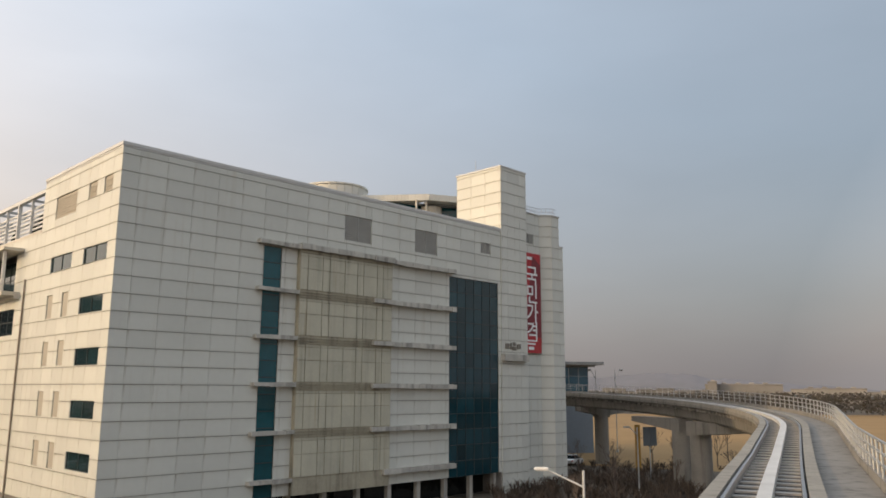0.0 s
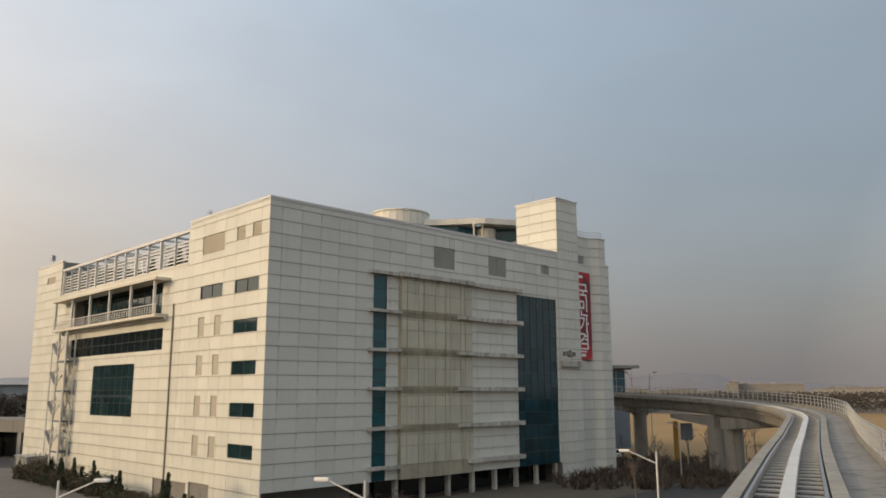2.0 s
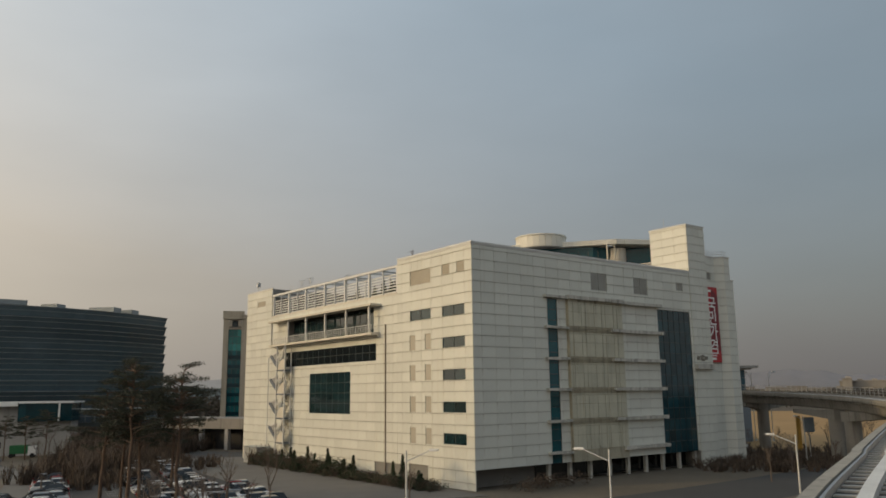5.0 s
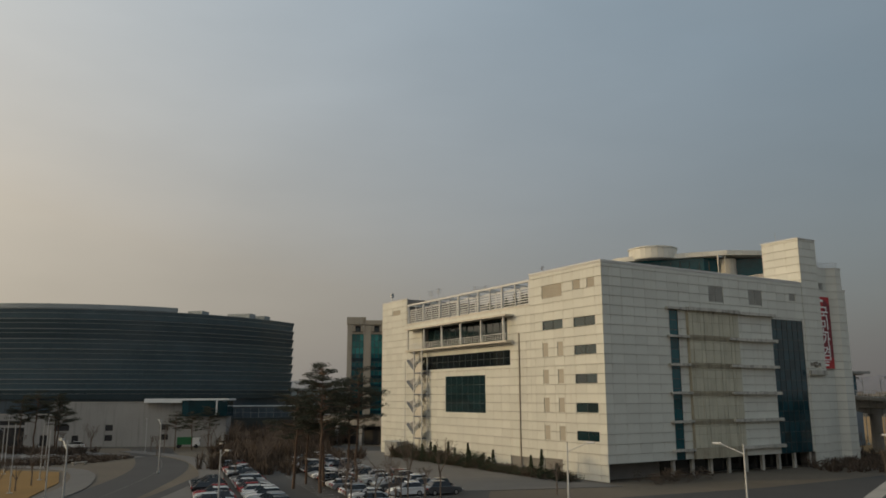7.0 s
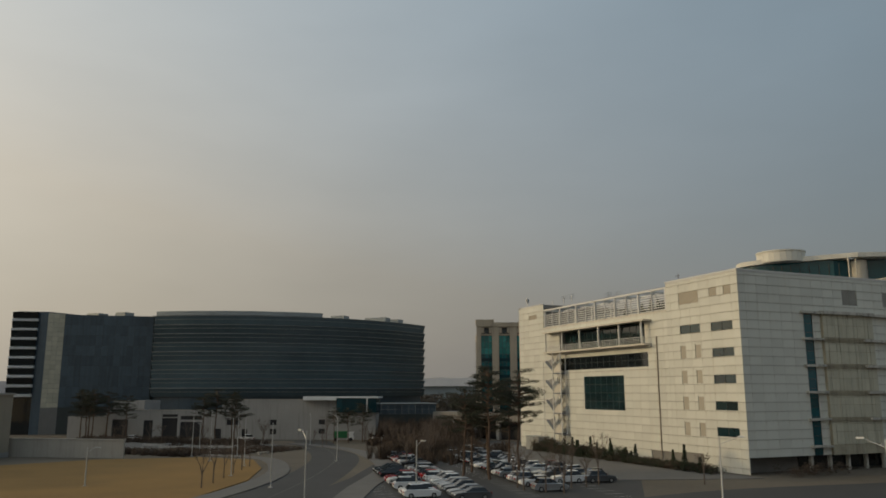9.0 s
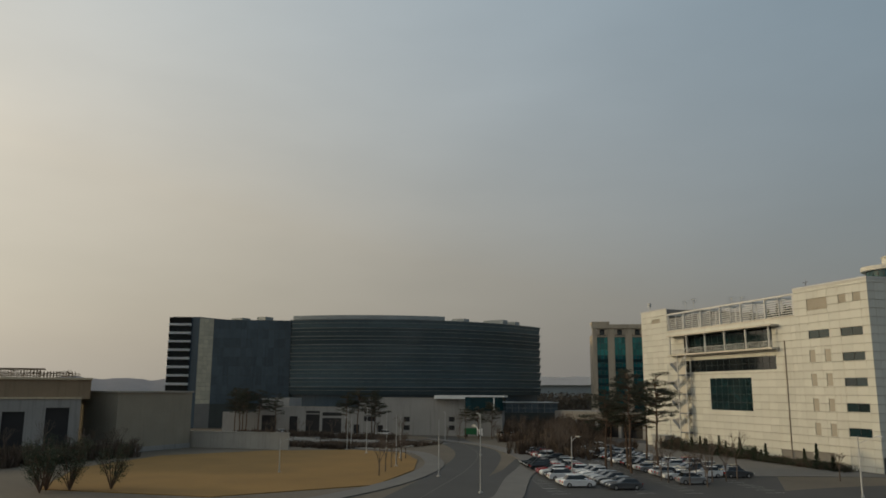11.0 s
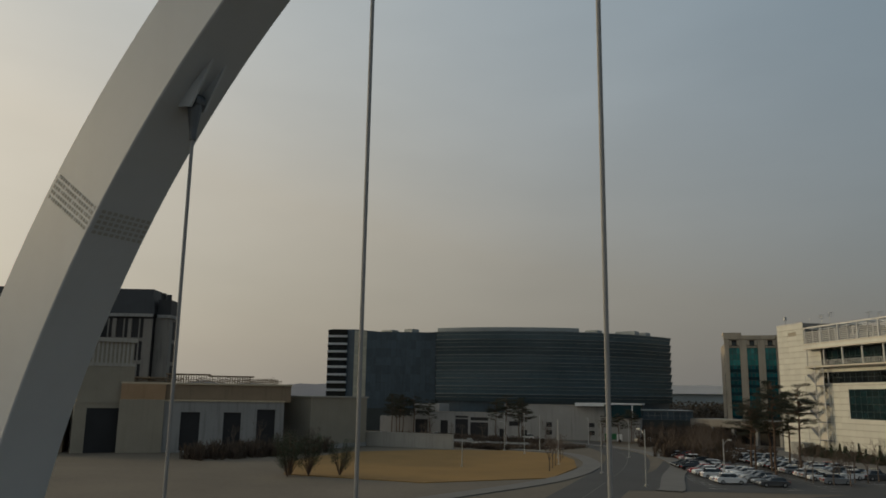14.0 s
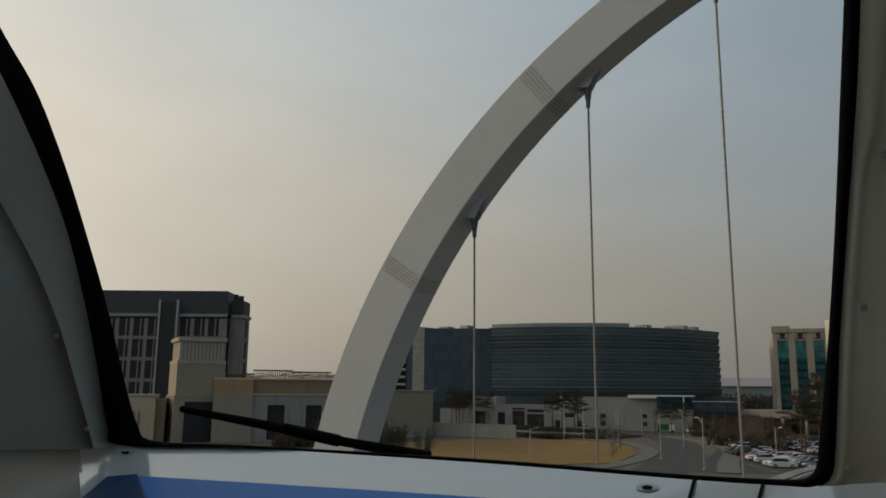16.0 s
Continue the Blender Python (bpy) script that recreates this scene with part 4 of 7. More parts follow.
sign = thing("wall_sign", wb.matrix_world @ pose(0, 0, 0), "small bronze lettering above a concrete shelf on the tower", "sign")
for i, (a, b, c, d) in enumerate(((47.6, 48.3, 16.9, 17.5), (48.55, 48.75, 16.8, 17.6), (48.9, 49.6, 16.7, 17.15), (49.0, 49.5, 17.25, 17.7), (49.8, 50.5, 16.9, 17.5))):
    solid("letter_bar", M["letters_dark"], [(a, b, -0.24, -0.14, c, d)], sign)
solid("shelf", M["ledge"], [(46.85, 51.5, -0.75, -0.12, 15.4, 16.2)], sign)
ban = thing("banner", wb.matrix_world @ pose(52.05, 0.8, 16.6), "long red vertical banner with large white Korean letters", "banner")
solid("cloth", M["banner"], [(0, 4.0, 0.0, 0.03, 0, 12.9)], ban)
bm = bmesh.new()
v = [bm.verts.new(p) for p in ((2.3, -0.008, 12.6), (4.0, -0.008, 11.4), (4.0, -0.008, 1.9), (0.5, -0.008, 2.6))]
bm.faces.new(v[::-1])
part("dark_corner", bm, M["banner_dark"], ban)
for i, ch in enumerate("국민가격"):
    cu = bpy.data.curves.new("letter", "FONT")
    cu.offset, cu.body, cu.size, cu.align_x, cu.extrude = 0.03, ch, 2.75, "CENTER", 0.004
    cu.materials.append(M["letters"])
    ob = new("letter", cu)
    ob.parent = ban
    ob.matrix_basis = pose(2.15, -0.02, 8.95 - i * 2.42, 90, 0, 0)
for i, (a, b, z) in enumerate(((1.2, 2.2, 12.0), (0.9, 2.9, 1.45), (0.9, 2.7, 1.05), (1.3, 2.4, 0.4))):
    solid("small_print", M["letters"], [(a, b, -0.012, 0.0, z, z + (0.4 if i in (0, 3) else 0.2))], ban)

# ---- elevated guideway ----
TRACK = [(-2.9, -182.0), (-10.3, -152.0), (-18.05, -120.4), (-21.8, -106.6), (-24.7, -91.8), (-22.8, -69.3), (-19.1, -50.1), (-12.9, -31.3), (-6.8, -15.6), (0.0, 0.0)]


def track_line():
    """Centre line of the track: along the ride, then straight on and round a left-hand bend."""
    pts = [Vector(p) for p in smooth_line(TRACK, 6)]
    pts = [p + Vector((-0.56, 0.24)) for p in pts]
    h = radians(23.9)
    d = Vector((math.sin(h), math.cos(h)))
    for k in range(1, 31):
        pts.append(Vector((-0.56, 0.24)) + d * (2.0 * k) - Vector((d.y, -d.x)) * 0.3 * math.exp(-((2.0 * k - 28) / 30) ** 2))
    c, r = pts[-1] + Vector((-d.y, d.x)) * 95, 95
    for k in range(1, 60):
        a = -h + radians(1.2) * k
        pts.append(c + Vector((math.cos(a), math.sin(a))) * r)
    out, s = [], 0.0
    for i, p in enumerate(pts):
        a, b = pts[max(i - 1, 0)], pts[min(i + 1, len(pts) - 1)]
        t = (b - a).normalized()
        s += (p - pts[i - 1]).length if i else 0
        out.append((p, Vector((-t.y, t.x)), s))
    return out


line = track_line()
s0 = min(line, key=lambda q: q[0].length)[2]


def level(s):
    return 8.95 + max(0.0, s - s0 - 40) * 0.025 + 0.55 * math.exp(-((s - s0 + 92) / 35) ** 2)


path3 = [((p.x, p.y, level(s)), nn) for p, nn, s in line]
gw = thing("guideway", pose(0, 0, 0), "pale concrete elevated train guideway with steel sleepers", "railway", kind="structure")
bm = bmesh.new()
sweep(bm, path3, [(-1.66, -0.5), (-1.66, -0.2), (1.5, -0.2), (1.5, -0.5), (1.0, -0.9), (0.85, -1.9), (0.6, -2.2), (-0.6, -2.2), (-0.85, -1.9), (-1.0, -0.9)])
part("girder", bm, M["concrete"], gw)
for sgn in (-1, 1):
    bm = bmesh.new()
    sweep(bm, path3, [(sgn * 1.38 - 0.22, -0.198), (sgn * 1.38 - 0.22, 0.14), (sgn * 1.38 + 0.22, 0.14), (sgn * 1.38 + 0.22, -0.198)])
    part("edge_beam", bm, M["concrete_warm"], gw)
    bm = bmesh.new()
    sweep(bm, path3, [(sgn * 1.04 - 0.05, -0.194), (sgn * 1.04 - 0.05, 0.10), (sgn * 1.04 + 0.05, 0.10), (sgn * 1.04 + 0.05, -0.194)])
    part("rail", bm, M["rail"], gw)
bm = bmesh.new()
sweep(bm, path3, [(-0.2, -0.194), (-0.2, 0.09), (0.2, 0.09), (0.2, -0.194)])
part("guide_strip", bm, M["strip"], gw, "pale smooth strip along the middle of the track")
# near-black sheet in place of the shaded depth between the sleepers
bm = bmesh.new()
sweep(bm, path3, [(-1.12, -0.23), (-1.12, -0.195), (1.12, -0.195), (1.12, -0.23)])
part("track_bed", bm, M["bed"], gw, "dark sheet for the shaded gaps between the sleepers")


def along(step, s_from, s_to):
    """Places at even steps along the track: point, left normal, height and heading."""
    s, i = s_from, 0
    while s < s_to:
        while i < len(line) - 2 and line[i + 1][2] < s:
            i += 1
        (p, n0, sa), (q, n1, sb) = line[i], line[i + 1]
        f = (s - sa) / max(sb - sa, 1e-6)
        yield p.lerp(q, f), n0.lerp(n1, f).normalized(), level(s), s
        s += step


bm = bmesh.new()
box(bm, -0.98, 0.98, -0.2, 0.2, -0.19, -0.13)
sleeper_mesh = bpy.data.meshes.new("sleeper")
bm.to_mesh(sleeper_mesh)
bm.free()
sleeper_mesh.materials.append(M["sleeper"])
for p, nn, z, s in along(1.35, s0 - 20, s0 + 150):
    ob = new("sleeper", sleeper_mesh)
    ob.parent = gw
    ob.matrix_basis = Matrix.Translation((p.x, p.y, z)) @ Matrix.Rotation(math.atan2(-nn.y, -nn.x), 4, "Z")
bm = bmesh.new()
for p, nn, z, s in along(1.5, s0 - 60, s0 + 170):
    for a in (1.0,):
        c = p + nn * a
        t = Vector((nn.y, -nn.x))
        q = [c + nn * 0.5 + t * 0.2, c + nn * 0.5 - t * 0.2, c - t * 0.2, c + t * 0.2]
        prism(bm, [(v.x, v.y) for v in q], z - 0.95, z - 0.46)
bmesh.ops.recalc_face_normals(bm, faces=bm.faces)
part("bracket", bm, M["concrete"], gw, "row of small brackets under the deck edge")

# walkway with railing on the outer side
bm = bmesh.new()
sweep(bm, path3, [(1.62, -0.3), (1.62, -0.1), (3.3, -0.1), (3.3, -0.3)])
part("walkway", bm, M["concrete"], gw)
bm = bmesh.new()
sweep(bm, path3, [(3.32, -1.3), (3.32, 0.25), (3.5, 0.25), (3.5, -1.3)])
part("parapet", bm, M["concrete"], gw)
bm = bmesh.new()
for zz in (0.62, 1.0, 1.38):
    sweep(bm, path3, [(3.37, zz), (3.37, zz + 0.06), (3.45, zz + 0.06), (3.45, zz)])
part("handrail", bm, M["galv"], gw)
bm = bmesh.new()
tube(bm, (0, 0, 0.25), (0, 0, 1.45), 0.06, 0.05, 6)
post_mesh = bpy.data.meshes.new("post")
bm.to_mesh(post_mesh)
bm.free()
post_mesh.materials.append(M["galv"])
for p, nn, z, s in along(1.6, s0 - 30, s0 + 175):
    ob = new("post", post_mesh)
    ob.parent = gw
    c = p - nn * 3.41
    ob.matrix_basis = Matrix.Translation((c.x, c.y, z))
# piers: round columns with a cantilevered cap
for (x, y), tips, w in (((30.9, 95.4), [(33.6, 83.5)], 2.5), ((30.8, 102.6), [(27.4, 111.5)], 2.4), ((26.6, 133.0), [(31.5, 134.5), (22.5, 131.5)], 2.3), ((9.5, 159.0), [(6, 156), (12.5, 162)], 2.3),
                        ((10.5, 24.0), (), 2.2), ((21.5, 50.5), (), 2.2), ((-10.0, -26.0), (), 2.2), ((-20.5, -55.0), (), 2.2), ((-24.3, -84.0), (), 2.2), ((-17.2, -124.0), (), 2.2), ((-9.6, -155.0), (), 2.2)):
    near = min(line, key=lambda q: (q[0] - Vector((x, y))).length)
    z = level(near[2]) - 2.17
    c, nn = Vector((x, y)), near[1]
    tips = [Vector(p) for p in tips] or [c + nn * 2.6, c - nn * 2.6]
    bm = bmesh.new()
    tube(bm, (x, y, 0), (x, y, z - 1.3), w / 2, w / 2, 24)
    part("pier", bm, M["concrete"], gw, "round concrete pier")
    for tip in tips:
        d = (tip - c).normalized()
        t = Vector((-d.y, d.x)) * (w / 2 - 0.05)
        a, b = c - d * (w / 2 - 0.1), tip
        bm = bmesh.new()
        prism(bm, [tuple(v) for v in (a - t, b - t * 0.9, b + t * 0.9, a + t)], z - 1.7, z)
        for v in bm.verts:
            if v.co.z < z - 1 and (v.co.xy - b).length < w:
                v.co.z = z - 0.65
        bmesh.ops.recalc_face_normals(bm, faces=bm.faces)
        part("pier_cap", bm, M["concrete"], gw)

# ---- station at the far end ----
stn = thing("station", pose(30.2, 155.5, 0, 0, 0, 12), "elevated station with blue glazing under a flared grey roof", "station")
solid("base", M["bluegrey"], [(-34, -0.8, 0, 12, 0, 11.0)], stn, "blue-grey lower wall")
SF = Face(-34, 0.0, 1, 0)
solid("hall", M["mullion"], [(-34, -1.6, 0.2, 12, 11.0, 16.6)], stn)
window(SF, stn, 0, 32.4, 11.2, 16.5, 16, 3, M["station_glass"], M["galv"], d=0.02)
window(Face(-1.6, 0.2, 0, 1), stn, 0, 11.5, 11.2, 16.5, 6, 3, M["station_glass"], M["galv"], d=0.02)
bm = bmesh.new()
prism(bm, [(-36, -1.0), (-0.4, -1.0), (-0.4, 13), (-36, 13)], 16.6, 16.9)
prism(bm, [(-36, -2.2), (0.9, -2.2), (0.9, 14.2), (-36, 14.2)], 16.9, 17.5)
part("roof", bm, M["roof"], stn)

# ---- dark curved building ----
dk = thing("curved_office", pose(0, 0, 0), "long curved office block of blue-black glass with thin metal fins", "building")
CC, CR = Vector((-215.1, 202.1)), 76.5
a0, a1 = math.atan2(126 - 202.1, -203.5 + 215.1), math.atan2(194.5 - 202.1, -139 + 215.1)
NF, FH, FZ = 9, 2.86, 11.2
arc = [a0 + (a1 - a0) * k / 48 for k in range(49)]


def ringpt(a, off):
    return (CC.x + (CR + off) * math.cos(a), CC.y + (CR + off) * math.sin(a))


bm = bmesh.new()
inner = [ringpt(a, -1.2) for a in arc]
prism(bm, inner + [(-165, 232), (-236, 172), (-205, 127)], 0, 37.0)
bmesh.ops.recalc_face_normals(bm, faces=bm.faces)
part("wall", bm, M["dk_wall"], dk)
for k in range(NF):
    z = FZ + FH * k
    bm = bmesh.new()
    rows = []
    for a in arc:
        rows.append([bm.verts.new((*ringpt(a, o), zz)) for o, zz in ((-1.2, z), (-0.15, z), (0.55, z + FH - 0.34), (-1.2, z + FH - 0.34))])
    for r0, r1 in zip(rows, rows[1:]):
        for i in range(3):
            bm.faces.new((r0[i], r1[i], r1[i + 1], r0[i + 1]))
    for r in (rows[0], rows[-1]):
        bm.faces.new(r)
    bmesh.ops.recalc_face_normals(bm, faces=bm.faces)
    band = part("glass_band", bm, M["dk_glass"], dk)
    bm = bmesh.new()
    rows = []
    for a in arc:
        rows.append([bm.verts.new((*ringpt(a, o), zz)) for o, zz in ((-1.2, z + FH - 0.34), (0.8, z + FH - 0.34), (0.8, z + FH - 0.20), (-1.2, z + FH))])
    for r0, r1 in zip(rows, rows[1:]):
        for i in range(3):
            bm.faces.new((r0[i], r1[i], r1[i + 1], r0[i + 1]))
    for r in (rows[0], rows[-1]):
        bm.faces.new(r)
    bmesh.ops.recalc_face_normals(bm, faces=bm.faces)
    part("fin", bm, M["fin_dark"], band)
    bm = bmesh.new()
    rows = []
    for a in arc:
        rows.append([bm.verts.new((*ringpt(a, o), zz)) for o, zz in ((0.0, z + 1.42), (0.42, z + 1.42), (0.42, z + 1.52), (0.0, z + 1.54))])
    for r0, r1 in zip(rows, rows[1:]):
        for i in range(4):
            bm.faces.new((r0[i], r1[i], r1[(i + 1) % 4], r0[(i + 1) % 4]))
    bmesh.ops.recalc_face_normals(bm, faces=bm.faces)
    part("transom", bm, M["fin_dark"], band, "slim metal rail across the glass")
    bm = bmesh.new()
    for j in range(0, 97):
        a = a0 + (a1 - a0) * j / 96
        tube(bm, (*ringpt(a, -0.1), z), (*ringpt(a, 0.6), z + FH - 0.34), 0.03, n=4, cap=False)
    part("mullion", bm, M["mullion"], band)
# raised parapet and roof plant
bm = bmesh.new()
prism(bm, [ringpt(a, -0.5) for a in arc[:27]] + [ringpt(a, -1.6) for a in arc[:27]][::-1], 37.0, 38.3)
bmesh.ops.recalc_face_normals(bm, faces=bm.faces)
part("parapet", bm, M["fin_dark"], dk)
for a, w, h in ((arc[38], 4, 0.9), (arc[42], 3, 0.8), (arc[30], 2.5, 0.6)):
    x, y = ringpt(a, -5)
    solid("roof_plant", M["fin_dark"], [(x - w, x + w, y - 2, y + 2, 37.0, 37.0 + h + 0.5)], dk)
# flat glazed flank and finned end
pA, pB, pC, pD = Vector((-203.6, 126.2)), Vector((-224.8, 110.4)), Vector((-227.2, 106.2)), Vector((-229.6, 104.9))
flank = (pA - pB).normalized()
ff = Face(pB.x, pB.y, flank.x, flank.y)
bm = bmesh.new()
prism(bm, [tuple(pB), tuple(pA), (-205, 140), (-240, 150), (-244, 118)], 0, 36.6)
bmesh.ops.recalc_face_normals(bm, faces=bm.faces)
part("flank_wall", bm, M["mullion"], dk)
L = (pA - pB).length
window(ff, dk, 0.0, L - 0.2, 8.0, 36.6, 14, 9, M["dk_wall"], M["mullion"], d=0.03, bar=0.05, name="flank_glazing", label="flat dark glazed flank")
sf = (pB - pC).normalized()
f2 = Face(pC.x, pC.y, sf.x, sf.y)
bm = bmesh.new()
f2.box(bm, 0, (pB - pC).length, 0, 36.8, -12, 0)
part("stone_strip", bm, M["joint"], dk, "pale narrow wall strip")
SW = (pB - pC).length
pieces("stone_panel", f2, [(SW * i / 3 + 0.03, SW * (i + 1) / 3 - 0.03, 8.0 + k * 1.44 + 0.03, 8.0 + (k + 1) * 1.44 - 0.03) for i in range(3) for k in range(20)], 0.0, 0.06, M["strip_stone"], dk)
bm = bmesh.new()
prism(bm, [(-244, 118), tuple(pD), tuple(pC), (-226, 118)], 0, 37.2)
bmesh.ops.recalc_face_normals(bm, faces=bm.faces)
part("end_wall", bm, M["dk_wall"], dk)
ed = (pC - pD).normalized()
pE = pD - Vector((5.2, 3.4))
ee = (pD - pE).normalized()
f3 = Face(pE.x, pE.y, ee.x, ee.y)
bm = bmesh.new()
f3.box(bm, 0, (pD - pE).length, 0, 37.2, -10, 0)
part("end_wall", bm, M["glass_black"], dk)
for k in range(NF):
    z = FZ + FH * k
    for nm, mat, prof, lab in (("end_fin", M["fin_white"], ((0.05, z), (1.25, z + 0.12), (1.35, z + 0.75), (0.05, z + 0.95)), "slanted white balcony fin"),
                               ("end_glass", M["glass_black"], ((0.05, z + 0.95), (0.75, z + 0.95), (1.25, z + FH - 0.02), (0.05, z + FH - 0.02)), "dark slanted end glazing")):
        bm = bmesh.new()
        v = []
        for u in (-1.0, (pD - pE).length):
            for d, zz in prof:
                p = f3.o + f3.u * u + f3.n * d
                v.append(bm.verts.new((p.x, p.y, zz)))
        bm.faces.new(v[:4])
        bm.faces.new(v[4:][::-1])
        for i in range(4):
            j = (i + 1) % 4
            bm.faces.new((v[i], v[i + 4], v[j + 4], v[j]))
        bmesh.ops.recalc_face_normals(bm, faces=bm.faces)
        part(nm, bm, mat, dk, lab)
solid("roof_plant", M["fin_dark"], [(-216, -212, 122, 126, 36.6, 38.0), (-224, -219, 118, 122, 36.6, 37.6)], dk)

# ---- low podium in front of it ----
pod = thing("service_block", pose(0, 0, 0), "low grey service block with dark loading openings", "building")
q0, q1 = Vector((-192.0, 97.5)), Vector((-134.0, 115.5))
qd = (q1 - q0).normalized()
PF = Face(q0.x, q0.y, qd.x, qd.y)
PL = 66.5
bm = bmesh.new()
PF.box(bm, 0, 33, 0, 7.6, -14, -0.25)
PF.box(bm, 33, PL, 0, 10.4, -14, -0.25)
PF.box(bm, 0, 9, 7.6, 10.3, -14, -4.0)
part("wall", bm, M["stone_grey"], pod)
holes = [(2, 6.5, 0.2, 5.2), (11, 13.6, 0.2, 5.0), (16.2, 20.6, 0.2, 5.6), (21.4, 27.4, 0.2, 4.6), (21.4, 27.4, 5.2, 6.2), (16.2, 20.6, 5.9, 6.6), (31.2, 33.0, 0.2, 2.8),
         (34.4, 38.0, 3.8, 5.2), (38.7, 40.3, 0.2, 2.7), (46.5, 48.3, 1.4, 2.8), (46.5, 48.3, 3.8, 5.2), (59.9, 61.6, 1.6, 2.9), (59.9, 61.6, 4.0, 5.3)]
for r in ((0, 33, 0, 7.7), (33, PL, 0, 10.5)):
    pieces("facade_block", PF, cut(r, holes), -0.3, 0, M["stone_grey"], pod)
for h in holes:
    bm = bmesh.new()
    PF.box(bm, h[0], h[1], h[2], h[3], -0.24, -0.2)
    part("opening", bm, M["dark_void"], pod, "dark opening")
for u0, u1 in ((0, 33), (33, PL)):
    bm = bmesh.new()
    zt = 7.7 if u1 < 40 else 10.5
    PF.box(bm, u0, u1, zt, zt + 0.18, -0.5, 0.12)
    part("coping", bm, M["stone"], pod)
bm = bmesh.new()
PF.box(bm, 56.0, 76.2, 10.98, 11.4, -6, 1.9)
PF.box(bm, 56.0, 64.9, 10.4, 10.98, 0.15, 1.9)
part("canopy", bm, M["fin_white"], pod, "flat white canopy slab")
bm = bmesh.new()
PF.box(bm, 66.52, 75.8, 7.2, 10.95, -5, 1.6)
PF.box(bm, 65.0, 66.52, 7.2, 10.95, 0.2, 1.6)
part("glass_box", bm, M["glass_curtain"], pod, "dark glazed box under the canopy")
bm = bmesh.new()
PF.box(bm, 73.1, 73.45, 7.2, 10.95, 1.61, 1.75)
part("post", bm, M["fin_white"], pod)
bm = bmesh.new()
PF.box(bm, PL + 0.02, 75.4, 0, 7.18, -5, 0.1)
part("base_wall", bm, M["stone_grey"], pod)
bm = bmesh.new()
PF.box(bm, -11.0, -0.02, 0, 6.0, -8.0, -0.3)
part("end_wall", bm, M["stone_grey"], pod, "plain pale grey end wall")
low = thing("glass_wing", pose(-127.0, 130.0, 0, 0, 0, 36), "low teal-glazed wing joined to the curved block", "building")
solid("wall", M["mullion"], [(1.0, 19.2, 0, 14, 0, 9.2)], low)
window(Face(0, 0, 1, 0), low, 1.2, 19.0, 6.4, 9.0, 9, 2, M["dk_wall"], M["fin_dark"], d=0.03)
solid("roof", M["fin"], [(0.8, 19.4, -0.4, 14.2, 9.2, 9.4)], low)
wallb = thing("car_deck", pose(-113.0, 141.0, 0, 0, 0, -22), "long grey parking deck with dark gaps", "building")
solid("parapet", M["hotel"], [(0, 34, 0, 12, 4.7, 7.0)], wallb)
for i in range(5):
    solid("pillar", M["stone_grey"], [(i * 8.2, i * 8.2 + 1.0, 0.1, 1.0, 0, 4.7)], wallb)
solid("back_wall", M["dark_void"], [(0, 34, 3, 3.3, 0, 4.7)], wallb)

# ---- teal-glazed tower block ----
tl = thing("teal_tower", pose(-112.6, 181.0, 0, 0, 0, 22), "stone office tower with tall bays of teal glass", "building")
solid("wall", M["tower_stone"], [(0.0, 34, 0.7, 26, 0, 33.2)], tl)
TF = Face(0, 0, 1, 0)
x = -0.6
for i in range(5):
    w = 2.3 if i else 1.5
    solid("pilaster", M["tower_stone"], [(x, x + w, -0.2, 0.8, 0, 34.6)], tl)
    solid("cornice", M["tower_stone"], [(x - 0.2, x + w + (4.0 if i < 4 else 0.2), -0.5, 1.0, 34.6, 36.0)], tl)
    x += w
    if i < 4:
        window(TF, tl, x, x + 3.8, 4.0, 25.2, 3, 8, M["teal"], M["mullion"], d=-0.6, bar=0.12, name="glass_bay", label="tall bay of teal glass")
        # top panes get a paler colour in place of the sky's reflection
        window(TF, tl, x, x + 3.8, 25.2, 31.6, 3, 3, M["teal_sky"], M["mullion"], d=-0.6, bar=0.10, name="glass_bay", label="top of a teal glass bay, sky reflection in its colour")
        for k in range(7):
            solid("spandrel", M["glass_curtain"], [(x + 0.02, x + 3.78, 0.40, 0.52, 6.4 + k * 2.75, 7.4 + k * 2.75)], tl)
        solid("lintel", M["tower_stone"], [(x, x + 3.8, 0.2, 0.9, 31.6, 32.2)], tl)
        solid("lintel", M["tower_stone"], [(x, x + 3.8, 0.2, 0.9, 34.3, 34.58)], tl)
        solid("recess", M["dark_void"], [(x + 0.2, x + 3.6, 0.5, 0.68, 32.2, 34.3)], tl)
        for dx in (0.15, 2.75):
            solid("bracket_box", M["tower_stone"], [(x + dx, x + dx + 0.9, -0.15, 0.6, 32.4, 34.2)], tl)
        solid("bracket_box", M["mullion"], [(x + 1.3, x + 2.5, -0.1, 0.6, 32.3, 33.6)], tl)
        x += 3.8
solid("raised_parapet", M["tower_stone"], [(-0.8, 5.4, -0.5, 6.0, 36.0, 37.0)], tl)
window(FlipFace(0, 0.7, 0, 1), tl, 3, 8, 4.0, 29.6, 2, 9, M["teal"], M["mullion"], d=0.03, bar=0.12, name="glass_bay")
solid("roof", M["roof"], [(0.5, 33, 1, 25, 33.2, 34.0)], tl)

